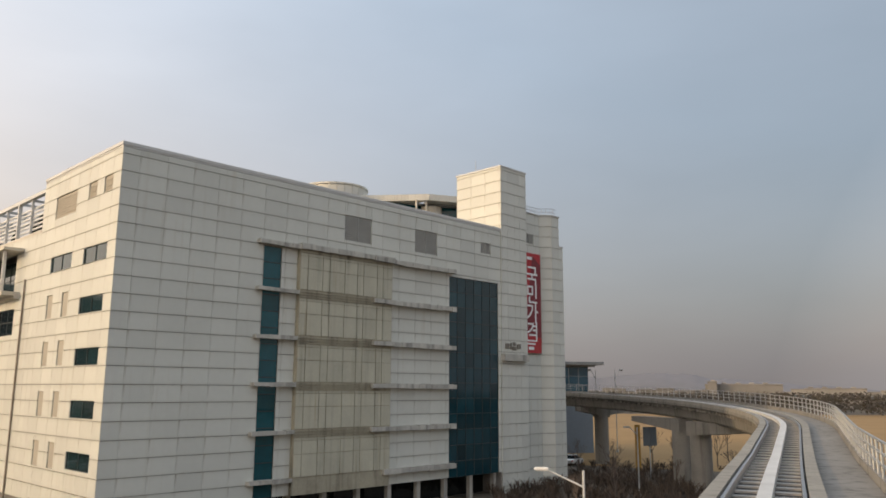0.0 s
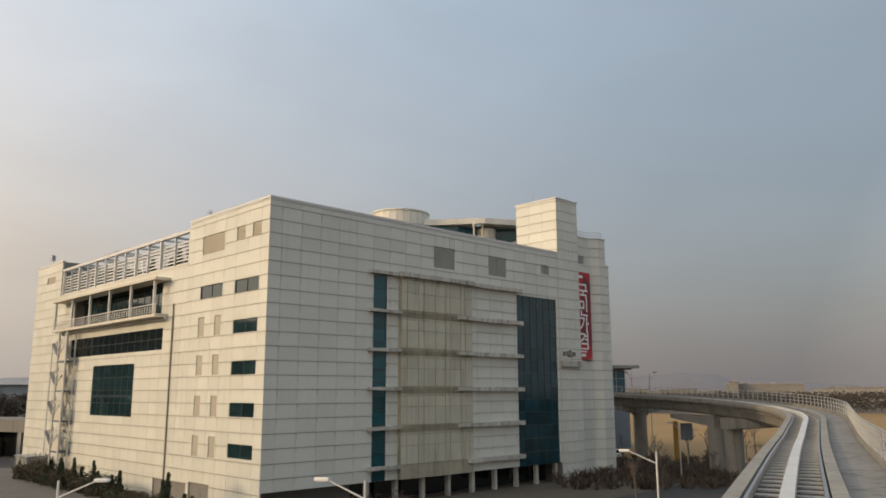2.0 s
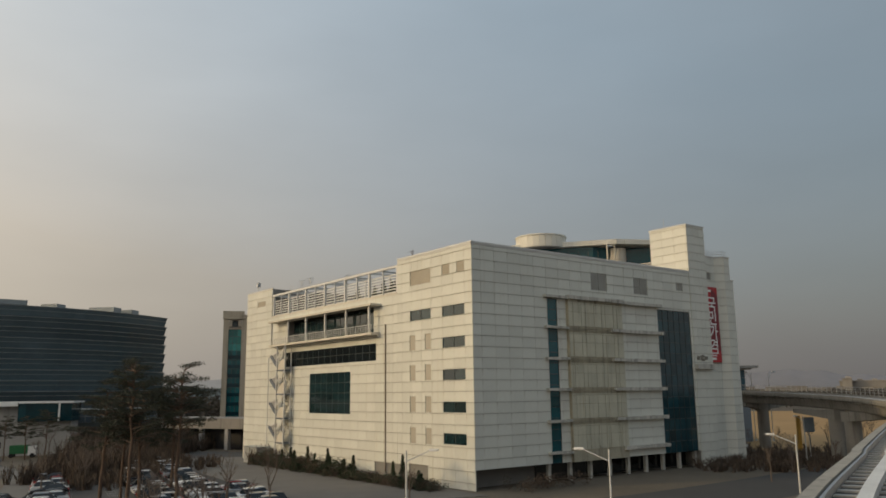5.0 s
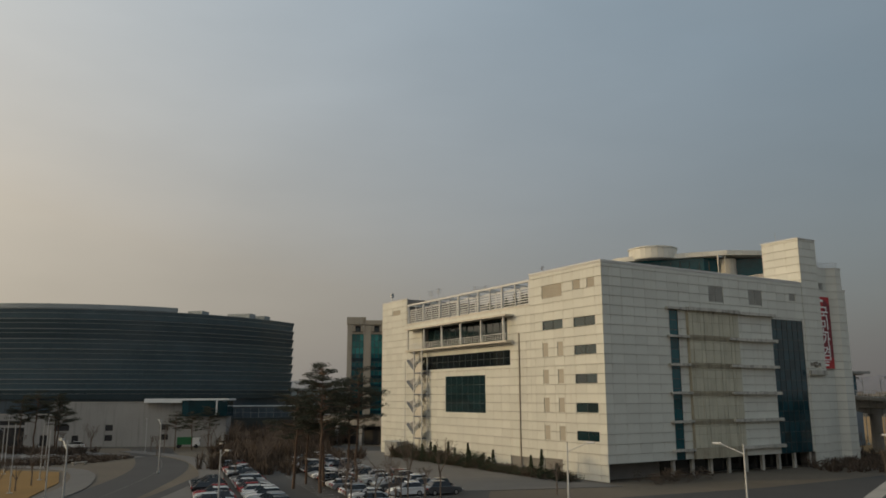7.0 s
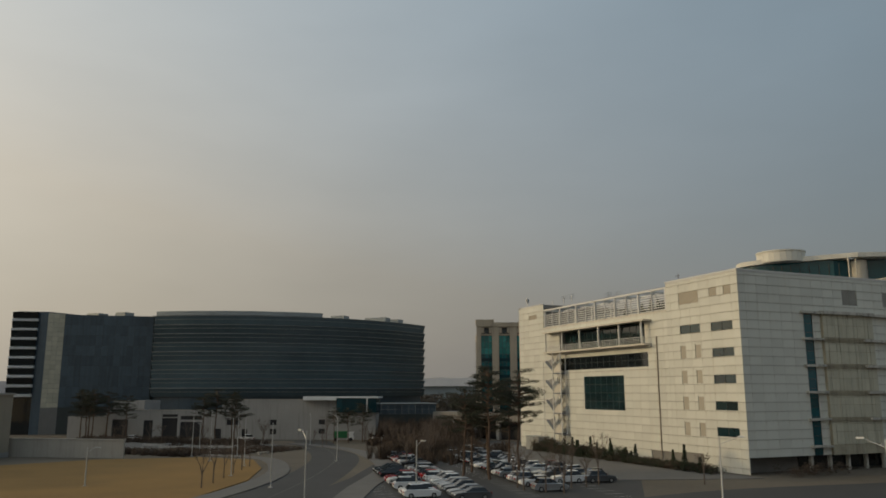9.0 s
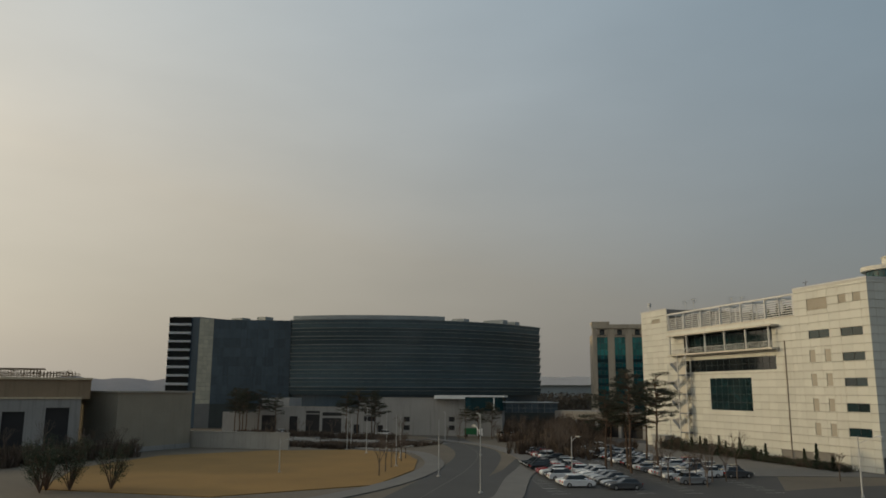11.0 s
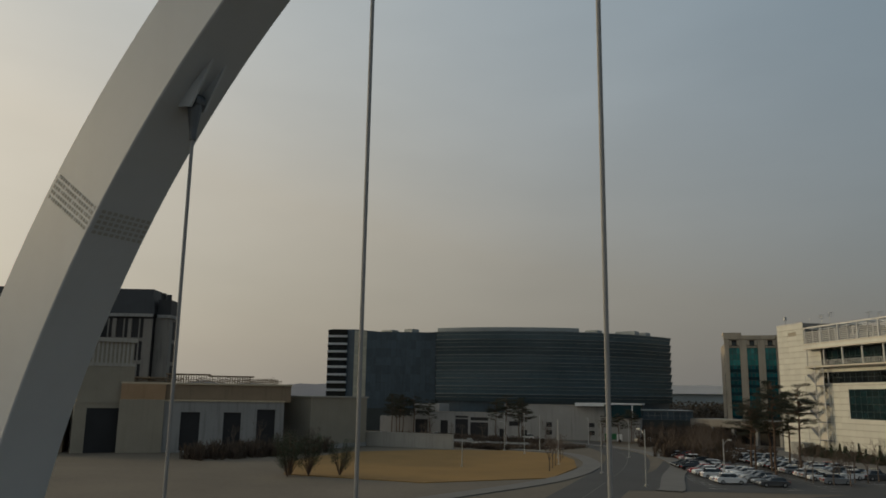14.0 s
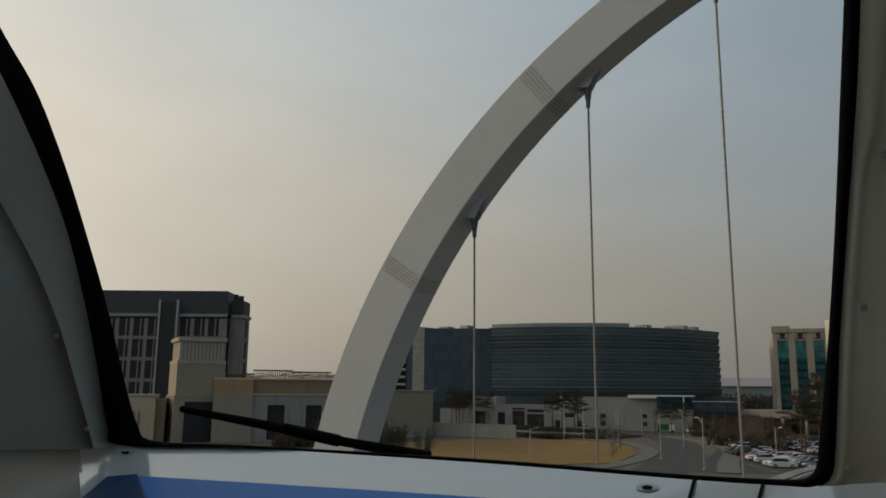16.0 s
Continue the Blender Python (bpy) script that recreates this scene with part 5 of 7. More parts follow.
# ---- low buildings and hotel beyond the lawn ----
tb = thing("tan_block", pose(-159.3, 22.0, 0, 0, 0, 94), "plain tan rendered block with a pale coping", "building")
TB = Face(0, 0, 1, 0)
solid("wall", M["tan"], [(0, 20.8, 0, 12, 0, 12.0)], tb)
solid("coping", M["stone"], [(-0.3, 21.1, -0.3, 12.3, 12.0, 12.35)], tb)
solid("plinth", M["stone_grey"], [(-0.1, 20.9, -0.12, 0, 0, 1.0)], tb)
lb = thing("low_hall", pose(-178.5, -15.0, 0, 0, 0, 54), "low hall with brown upper band and grey lower wall", "building")
LB = Face(0, 0, 1, 0)
lh = [(12.5, 16.5, 0.5, 8.5), (21.5, 25.2, 0.5, 8.5), (28.6, 32.6, 0.0, 9.2)]
solid("core", M["dark_void"], [(0.2, 34.3, 0.35, 14, 0, 10.6)], lb)
pieces("wall_block", LB, cut((0, 34.5, 0, 10.8), lh), -0.4, 0, M["stone_grey"], lb)
solid("upper_wall", M["brown"], [(9.0, 36, 1.5, 16, 10.8, 14.4)], lb)
# this end of the wall is coloured as if the sun reached it
solid("upper_wall", M["brown_lit"], [(0, 9.0, 0.6, 16, 11.1, 14.4)], lb, "upper wall in a sunlit orange-brown")
solid("end_bay", M["tan"], [(0, 9.0, -0.6, 0.0, 0, 11.1)], lb, "tan rendered end bay")
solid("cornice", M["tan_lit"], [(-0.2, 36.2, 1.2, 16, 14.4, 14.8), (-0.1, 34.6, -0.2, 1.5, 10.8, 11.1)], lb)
bm = bmesh.new()
trng = random.Random(23)
for u0, u1, top in ((0.5, 9.0, 15.7), (9.0, 18.0, 16.6), (18.0, 27.5, 16.3), (27.5, 34.0, 16.0)):
    for i in range(int((u1 - u0) / 0.55)):
        for y in (3.2, 6.5):
            box(bm, u0 + i * 0.55, u0 + i * 0.55 + 0.12, y, y + 0.12, 14.8, top)
    for z in (15.1, 15.45):
        box(bm, u0, u1, 3.16, 3.3, z, z + 0.14)
    if u1 < 30:
        box(bm, u0 - 0.3, u1 + 0.2, 2.4, 8.4, top, top + 0.22)
for i in range(150):
    u, z = trng.uniform(0, 33), trng.uniform(14.9, 16.0)
    tube(bm, (u, 3.4 + trng.uniform(-0.3, 0.4), z), (u + trng.uniform(-1.2, 1.2), 3.4 + trng.uniform(-0.3, 0.6), z + trng.uniform(-0.5, 0.5)), 0.07, 0.04, 4)
part("roof_trellis", bm, M["brown"], lb, "brown roof trellis")
gt = thing("gate_tower", pose(-183.2, -22.6, 0, 0, 0, 67), "square sandstone gate tower with a ribbed top band", "tower")
solid("base", M["tan"], [(0.2, 11.9, -0.25, 13, 0, 10.4)], gt)
solid("shaft", M["tan"], [(0.5, 11.5, 0, 12.6, 10.4, 18.0)], gt)
solid("upper_shaft", M["tan"], [(0.9, 11.1, 0.4, 12.2, 18.0, 23.2)], gt)
solid("string_course", M["tan"], [(0.1, 12.0, -0.35, 13.1, 10.2, 10.5)], gt)
solid("band", M["stone"], [(0.4, 11.6, -0.1, 12.7, 18.0, 18.7)], gt)
solid("cap", M["stone"], [(0.4, 11.6, -0.1, 12.7, 23.2, 24.1)], gt)
for i in range(12):
    solid("rib", M["stone"], [(1.05 + i * 0.85, 1.5 + i * 0.85, 0.24, 0.4, 18.7, 23.2)], gt)
solid("gateway", M["dark_void"], [(2.6, 9.9, -0.31, 0.3, 0, 9.2)], gt, "dark gateway")
solid("gate_surround", M["tan"], [(2.1, 2.6, -0.4, 0.0, 0, 9.7), (9.9, 10.4, -0.4, 0.0, 0, 9.7), (2.6, 9.9, -0.4, 0.0, 9.2, 9.7)], gt)
solid("side_slit", M["dark_void"], [(0.14, 0.22, 1.5, 3.2, 1.0, 7.0)], gt, "narrow dark side opening")
sw = thing("side_lodge", pose(-190.97, -33.9, 0, 0, 0, 57), "low sandstone lodge beside the gate tower", "building")
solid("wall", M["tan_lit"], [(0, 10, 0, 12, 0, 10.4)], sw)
solid("coping", M["stone"], [(-0.2, 10.2, -0.2, 12.2, 10.4, 10.8)], sw)
solid("link_wall", M["brown"], [(10, 12.2, 1.2, 10, 0, 9.8)], sw, "dark recessed link to the tower")
for i in range(5):
    solid("bar", M["brown"], [(2 + i * 1.1, 2.5 + i * 1.1, -0.1, 0.2, 2.5, 7.0)], sw)
hw = thing("garden_wall", pose(-163, 43.5, 0, 0, 0, 12), "low white garden wall", "wall")
solid("wall", M["stone"], [(0, 26, 0, 0.4, 0, 3.4)], hw)
solid("coping", M["stone"], [(-0.1, 26.1, -0.1, 0.5, 3.4, 3.6)], hw)

ht = thing("hotel", pose(-296.9, -5.7, 0, 0, 0, 40), "tall stone hotel with a dark mansard roof", "building")
HF = Face(0, 0, 1, 0)
HW = 63.0
solid("core", M["dark_void"], [(0.3, HW - 0.3, 0.3, 24, 0, 37)], ht)
hh = []
for r in range(5):
    for u in (0.2, 5.2, 10.2, 15.3, 20.4, 25.5, 30.5, 35.5, 46.5, 51.5, 56.4):
        hh.append((u, u + 3.8, 0.8 + r * 7.25, 7.0 + r * 7.25))
WING_W = 4.6
solid("wing_wall", M["hotel"], [(HW, HW + WING_W, 3.0, 12.0, 0, 36.6)], ht, "plain stone end wing")
SIDE = Face(HW + WING_W, 3.0, 0, 1)
for r in range(5):
    z = 0.8 + r * 7.25
    pieces("wall_block", HF, cut((0, HW, z - 1.05 if r else 0, z + 6.2), hh), -0.35, 0, M["hotel"], ht)
    bm = bmesh.new()
    SIDE.box(bm, 3.5, 6.5, z, z + 6.0, 0.0, 0.05)
    part("side_window", bm, M["dark_void"], ht)
pieces("cornice", HF, [(0, HW, 36.6, 37.6)], -0.35, 0.5, M["stone_grey"], ht)
solid("cornice", M["stone_grey"], [(HW + 0.5, HW + WING_W + 0.5, 2.5, 12.5, 36.6, 37.6)], ht)
for h in hh:
    bm = bmesh.new()
    HF.box(bm, h[0], h[0] + 0.12, h[2], h[3], -0.3, -0.15)
    HF.box(bm, h[0] + 2.3, h[0] + 2.75, h[2], h[3], -0.3, -0.05)
    HF.box(bm, h[0], h[1], h[2], h[2] + 0.12, -0.3, -0.12)
    part("window_frame", bm, M["hotel"], ht)
solid("glazed_stair", M["slate"], [(40.1, 45.6, -1.2, 0.3, 0, 41.5)], ht, "dark glazed stair shaft")
solid("shaft_pier", M["fin"], [(39.4, 40.1, -1.5, 0.3, 0, 42.3)], ht)
solid("shaft_pier", M["fin"], [(45.6, 46.3, -1.5, 0.3, 0, 42.3)], ht)
bm = bmesh.new()
prism(bm, [(0, 0.4), (HW + 0.2, 0.4), (HW + 0.2, 24), (0, 24)], 37.6, 46.0)
for v in bm.verts:
    if v.co.z > 40:
        v.co.y = 3.0 if v.co.y < 10 else 21
        v.co.x = v.co.x - 1.5 if v.co.x > 30 else v.co.x
part("roof", bm, M["slate"], ht, "dark slate mansard roof")
solid("roof_block", M["slate"], [(HW + 0.3, HW + WING_W, 3.2, 11.8, 37.6, 42.6)], ht, "lower dark roof block")
for k in range(2):
    bm = bmesh.new()
    tube(bm, (HW + 1.4 + k * 1.9, 4.6, 40), (HW + 1.4 + k * 1.9, 4.6, 44.9 - k * 0.5), 0.85, n=12)
    part("chimney", bm, M["slate"], ht)

# ---- arch over the guideway ----
AD = Vector((0.989, 0.147))
ar = thing("bridge_arch", Matrix.Translation((-36.81, -96.59, 0)) @ Matrix.Rotation(math.atan2(AD.y, AD.x), 4, "Z"), "grey-painted steel box arch with hanger cables", "arch")
SC, ZC, RI, RO, HWID = 19.4, 2.4, 25.6, 27.75, 0.82


def taper(a):
    return 0.5 * max(0.0, math.sin(a)) ** 2


bm = bmesh.new()
rings = []
NA = 96
for k in range(NA + 1):
    a = math.pi + 0.1 - (math.pi + 0.2) * k / NA
    ca, sa = math.cos(a), math.sin(a)
    ri, w = RI + taper(a), HWID - 0.22 * taper(a)
    rings.append([bm.verts.new((SC + r * ca, d, ZC + r * sa)) for r, d in ((ri, -w), (RO, -w), (RO, w), (ri, w))])
for r0, r1 in zip(rings, rings[1:]):
    for i in range(4):
        j = (i + 1) % 4
        bm.faces.new((r0[i], r1[i], r1[j], r0[j]))
bm.faces.new(rings[0])
bm.faces.new(rings[-1])
bmesh.ops.recalc_face_normals(bm, faces=bm.faces)
bmesh.ops.bevel(bm, geom=[e for e in bm.edges if len(e.link_faces) == 2 and e.calc_face_angle(0) > 1.0], offset=0.03, segments=1, affect="EDGES")
part("rib", bm, M["arch"], ar)


def arch_pt(r, a, d):
    return Vector((SC + r * math.cos(a), d, ZC + r * math.sin(a)))


# weld seams with rows of stencilled marks that cannot be read
for a in (2.565, 2.22):
    bm = bmesh.new()
    for row in range(5):
        for i in range(16):
            r = RI + taper(a) + 0.1 + i * (RO - RI - taper(a) - 0.2) / 16
            w = (RO - RI - taper(a) - 0.2) / 16 * (0.72 if (i * 7 + row * 3) % 5 else 0.35)
            aa = a + (row - 2) * 0.0052
            q = [arch_pt(r, aa - 0.0016, -HWID + 0.22 * taper(a) - 0.006), arch_pt(r + w, aa - 0.0016, -HWID + 0.22 * taper(a) - 0.006), arch_pt(r + w, aa + 0.0016, -HWID + 0.22 * taper(a) - 0.006), arch_pt(r, aa + 0.0016, -HWID + 0.22 * taper(a) - 0.006)]
            bm.faces.new([bm.verts.new(v) for v in q])
    part("stencil_patch", bm, M["stencil"], ar, "rows of small grey stencilled marks")
    bm = bmesh.new()
    for row in range(5):
        for i in range(9):
            d = -HWID + 0.15 + i * 0.16
            aa = a + (row - 2) * 0.0052
            q = [arch_pt(RI + taper(aa) - 0.008, aa - 0.0016, d), arch_pt(RI + taper(aa) - 0.008, aa - 0.0016, d + 0.11), arch_pt(RI + taper(aa) - 0.008, aa + 0.0016, d + 0.11), arch_pt(RI + taper(aa) - 0.008, aa + 0.0016, d)]
            bm.faces.new([bm.verts.new(v) for v in q])
    part("stencil_patch", bm, M["stencil"], ar)
for s, e in ((0.0, 0.0), (4.92, 0.0), (9.84, -0.55), (28.95, 0.0), (33.9, 0.0), (38.8, 0.0)):
    zt = ZC + math.sqrt((RI + taper(math.acos((s - SC) / RI))) ** 2 - (s - SC) ** 2)
    bm = bmesh.new()
    tube(bm, (s, e, 4.0), (s, e, zt - 1.0), 0.041, n=10)
    part("hanger_cable", bm, M["cable"], ar, "pale sheathed hanger cable")
    bm = bmesh.new()
    tube(bm, (s, e, zt - 1.15), (s, e, zt - 0.85), 0.075, 0.095, 10)
    tube(bm, (s, e, zt - 0.85), (s, e, zt - 0.25), 0.10, 0.19, 10)
    tube(bm, (s, e - 0.14, zt - 0.22), (s, e + 0.14, zt - 0.22), 0.20, 0.20, 14)
    part("socket", bm, M["socket"], ar, "dark forked cable socket")
    bm = bmesh.new()
    sgn = 1 if s < SC else -1
    for d in (-0.24, 0.18):
        v = [bm.verts.new((s + xx * sgn, e + dd, zt + zz)) for dd in (d, d + 0.06) for xx, zz in ((-0.28, -0.36), (0.10, -0.42), (0.7, 0.62), (-0.42, -0.55 + 0.2))]
        bm.faces.new(v[:4])
        bm.faces.new(v[4:][::-1])
        for i in range(4):
            j = (i + 1) % 4
            bm.faces.new((v[i], v[i + 4], v[j + 4], v[j]))
    bmesh.ops.recalc_face_normals(bm, faces=bm.faces)
    part("lug", bm, M["arch"], ar)
bm = bmesh.new()
box(bm, -7.5, 46.3, -1.6, 1.6, 3.2, 6.2)
part("cross_beam", bm, M["concrete"], ar, "concrete cross beam under the guideway")

# ---- trees and shrubs ----
rng = random.Random(7)


def leaf_cloud(verts, faces, c, rx, rz, n, size):
    """Many small leaf blades scattered through a flattened clump."""
    for _ in range(n):
        while True:
            p = Vector((rng.uniform(-1, 1), rng.uniform(-1, 1), rng.uniform(-1, 1)))
            if p.length < 1:
                break
        p = Vector((c[0] + p.x * rx, c[1] + p.y * rx, c[2] + p.z * rz))
        a = Vector((rng.gauss(0, 1), rng.gauss(0, 1), rng.gauss(0, 0.6))).normalized() * size * rng.uniform(0.6, 1.3)
        b = a.cross(Vector((rng.gauss(0, 1), rng.gauss(0, 1), rng.gauss(0, 1)))).normalized() * size * 0.42
        k = len(verts)
        verts += [p - a, p + b, p + a, p - b]
        faces.append((k, k + 1, k + 2, k + 3))


def mesh_part(name, verts, faces, material, parent, label=""):
    me = bpy.data.meshes.new(name)
    me.from_pydata(verts, [], faces)
    me.materials.append(material)
    ob = new(name, me)
    ob.parent = parent
    if label:
        ob["label"] = label
    return ob


def pine(m, height, spread, seed, label):
    rng.seed(seed)
    t = thing("pine_tree", m, label, "tree", "pines")
    bm = bmesh.new()
    pts, p = [], Vector((0, 0, 0))
    for k in range(9):
        pts.append(p.copy())
        p = p + Vector((rng.uniform(-0.25, 0.25), rng.uniform(-0.25, 0.25), height / 9))
    for k in range(8):
        tube(bm, pts[k], pts[k + 1], 0.24 * (1 - k / 10), 0.24 * (1 - (k + 1) / 10), 8, False)
    verts, faces = [], []
    for k in range(46):
        f = 0.46 + 0.54 * rng.random() ** 0.8
        base = pts[min(int(f * 8), 7)].lerp(pts[min(int(f * 8) + 1, 8)], f * 8 % 1)
        a, ln = rng.uniform(0, 6.283), spread * (1.15 - 0.75 * abs(f - 0.62) / 0.5) * rng.uniform(0.45, 1.0)
        tip = base + Vector((math.cos(a) * ln, math.sin(a) * ln, rng.uniform(-0.3, 0.9)))
        mid = base.lerp(tip, 0.5) + Vector((0, 0, 0.25))
        tube(bm, base, mid, 0.08, 0.05, 5, False)
        tube(bm, mid, tip, 0.05, 0.02, 5, False)
        for q in (0.6, 0.85, 1.0):
            c = base.lerp(tip, q) + Vector((rng.uniform(-0.4, 0.4), rng.uniform(-0.4, 0.4), 0.2))
            leaf_cloud(verts, faces, c, rng.uniform(0.55, 1.05), 0.30, 60, 0.115)
    part("trunk", bm, M["bark"], t, smooth=True)
    mesh_part("crown", verts, faces, M["needles"], t, "dark open needle crown")
    return t


def bare_tree(m, height, seed, label):
    rng.seed(seed)
    t = thing("bare_tree", m, label, "tree", "bare trees")
    bm, tw = bmesh.new(), bmesh.new()

    def grow(a, d, ln, r, depth):
        b = a + d * ln
        tube(bm if depth > 2 else tw, a, b, r, r * 0.62, 6 if depth > 2 else 4, False)
        if depth == 0:
            return
        for _ in range(3 if depth > 1 else 4):
            nd = (d + Vector((rng.uniform(-0.75, 0.75), rng.uniform(-0.75, 0.75), rng.uniform(-0.1, 0.5)))).normalized()
            grow(a.lerp(b, rng.uniform(0.6, 1.0)), nd, ln * rng.uniform(0.55, 0.8), r * 0.55, depth - 1)

    grow(Vector((0, 0, 0)), Vector((0, 0, 1)), height * 0.36, 0.11, 4)
    part("trunk", bm, M["bare"], t)
    part("twig_mass", tw, M["bare"], t, "fine bare twigs")
    return t


def conifer(m, height, seed, label):
    rng.seed(seed)
    t = thing("evergreen_shrub", m, label, "shrub", "evergreens at the wall")
    bm = bmesh.new()
    tube(bm, (0, 0, 0), (0, 0, height * 0.8), 0.06, 0.02, 6)
    part("trunk", bm, M["bark"], t)
    verts, faces = [], []
    for k in range(14):
        f = k / 14
        for j in range(3):
            a = rng.uniform(0, 6.283)
            r = (1 - f) * height * 0.24
            leaf_cloud(verts, faces, (math.cos(a) * r * 0.6, math.sin(a) * r * 0.6, 0.2 + f * height), max(0.15, r * 0.6), 0.25, 26, 0.13)
    mesh_part("crown", verts, faces, M["evergreen"], t)
    return t


def bush(m, height, seed, label):
    rng.seed(seed)
    t = thing("round_shrub", m, label, "shrub", "shrubs by the lawn")
    bm = bmesh.new()
    verts, faces = [], []
    for k in range(16):
        a, f = rng.uniform(0, 6.283), rng.uniform(0.35, 1.0)
        tip = Vector((math.cos(a) * height * 0.42 * rng.uniform(0.3, 1), math.sin(a) * height * 0.42 * rng.uniform(0.3, 1), height * f))
        tube(bm, (0, 0, 0), tip * 0.5 + Vector((0, 0, height * 0.08)), 0.07, 0.05, 5, False)
        tube(bm, tip * 0.5 + Vector((0, 0, height * 0.08)), tip, 0.05, 0.015, 5, False)
        for q in (0.6, 0.8, 1.0):
            leaf_cloud(verts, faces, tip * q, height * 0.12, height * 0.10, 60, 0.11)
    part("stems", bm, M["bark"], t)
    mesh_part("foliage", verts, faces, M["evergreen"], t, "dark uneven evergreen leaves")
    return t


shrub = bush(pose(-115.5, -18.8, 0.0), 6.2, 31, "loose dark evergreen shrub at the edge of the lawn")
for x, y, sc, rz in ((-112.0, -15.4, 0.86, 70), (-118.2, -20.2, 1.05, 150), (-116.8, -22.0, 0.9, 260)):
    copy_thing(shrub, pose(x, y, 0.0, 0, 0, rz) @ Matrix.Diagonal((sc, sc, sc, 1)))
pines = [pine(pose(-60.6, 40.3, 0), 17.2, 4.4, 1, "tall dark pine with an open crown beside the car park"),
         pine(pose(-57.8, 45.0, 0), 16.8, 4.2, 2, "tall leaning pine with a bare lower trunk by the car park"),
         pine(pose(-63.0, 47.0, 0), 15.0, 4.4, 3, "broad dark pine behind the car park")]
for x, y, k, sc, rz in ((-65.8, 43.5, 2, 0.94, 160), (-66.5, 49, 1, 0.8, 70), (-60.4, 49.5, 0, 0.86, 30), (-152, 89, 1, 0.78, 10), (-149, 90, 1, 0.84, 40), (-145, 92.5, 2, 0.82, 130), (-147, 94, 0, 0.78, 220), (-121, 107, 2, 0.62, 20), (-118, 109, 0, 0.6, 75),
                        (-195, 92, 0, 0.82, 15), (-190, 90, 1, 0.84, 100), (-185, 91, 2, 0.92, 190), (-180, 93, 1, 0.74, 260), (-187.5, 89, 0, 0.8, 60), (-192.5, 91.5, 2, 0.86, 330), (-123.5, 104, 1, 0.55, 300)):
    copy_thing(pines[k], pose(x, y, 0, 0, 0, rz) @ Matrix.Diagonal((sc, sc, sc, 1)))
bares = [bare_tree(pose(24, 112, 0), 6.5, 11, "leafless street tree with fine twigs"), bare_tree(pose(31, 118, 0), 7.5, 12, "leafless spreading tree by the field"),
         bare_tree(pose(-31.5, 45.5, 0), 5.5, 13, "leafless shrub-like tree by the white wall")]
spots = [(20, 118, 0), (36, 124, 1), (40, 110, 2), (44, 128, 0), (28, 96, 2), (34, 112, 1), (16, 128, 2), (50, 140, 1), (12, 72, 2), (18, 84, 0)]
for i in range(18):
    f = i / 17
    spots.append((-79 - 16 * f + rng.uniform(-2, 2), 56 + 44 * f + rng.uniform(-3, 3), i % 3))
for i in range(24):
    spots.append((-96 - 24 * rng.random(), 108 + 26 * rng.random(), i % 3))
for i in range(10):
    spots.append((-44 - 16 * rng.random(), 28 + 12 * rng.random(), i % 3))
for i in range(16):
    spots.append((-100 - i * 5.6 + rng.uniform(-2, 2), 88 + rng.uniform(-6, 8) + (6 if i < 6 else 0), i % 3))
for i in range(12):
    spots.append((-152 - rng.uniform(0, 4), -6 + i * 2.6, i % 3))
for i in range(6):
    spots.append((-92 - i * 2.5, 16 + i * 5.5, i % 3))
for i, (x, y, k) in enumerate(spots):
    copy_thing(bares[k], pose(x, y, 0, 0, 0, i * 47 % 360) @ Matrix.Diagonal((1, 1, rng.uniform(0.8, 1.15), 1)))
ev = [conifer(wb.matrix_world @ pose(-3.2, 44, 0), 3.4, 21, "small pointed evergreen at the foot of the wall"), conifer(wb.matrix_world @ pose(-3.6, 30, 0), 2.6, 22, "small pointed evergreen at the foot of the wall")]
for i in range(26):
    v = 5 + i * 1.75 + rng.uniform(-0.6, 0.6)
    if not 10 < v < 24 or i % 5 == 0:
        copy_thing(ev[i % 2], wb.matrix_world @ pose(-3.0 - rng.uniform(0, 2.0), v, 0, 0, 0, i * 71) @ Matrix.Diagonal((1, 1, rng.uniform(0.55, 1.2), 1)))
roof_ev = conifer(wb.matrix_world @ pose(2.2, 19.0, 26.53), 3.0, 24, "evergreen shrub planted on the roof terrace")
for i, v in enumerate((20.6, 22.3, 23.9, 27.0, 31.5)):
    copy_thing(roof_ev, wb.matrix_world @ pose(2.0 + 0.4 * (i % 2), v, 26.53, 0, 0, i * 63) @ Matrix.Diagonal((1.2, 1.2, 0.75 + 0.1 * (i % 3), 1)))
copy_thing(bares[2], wb.matrix_world @ pose(1.6, 15.4, 31.22, 0, 0, 40) @ Matrix.Diagonal((0.4, 0.4, 0.42, 1)))


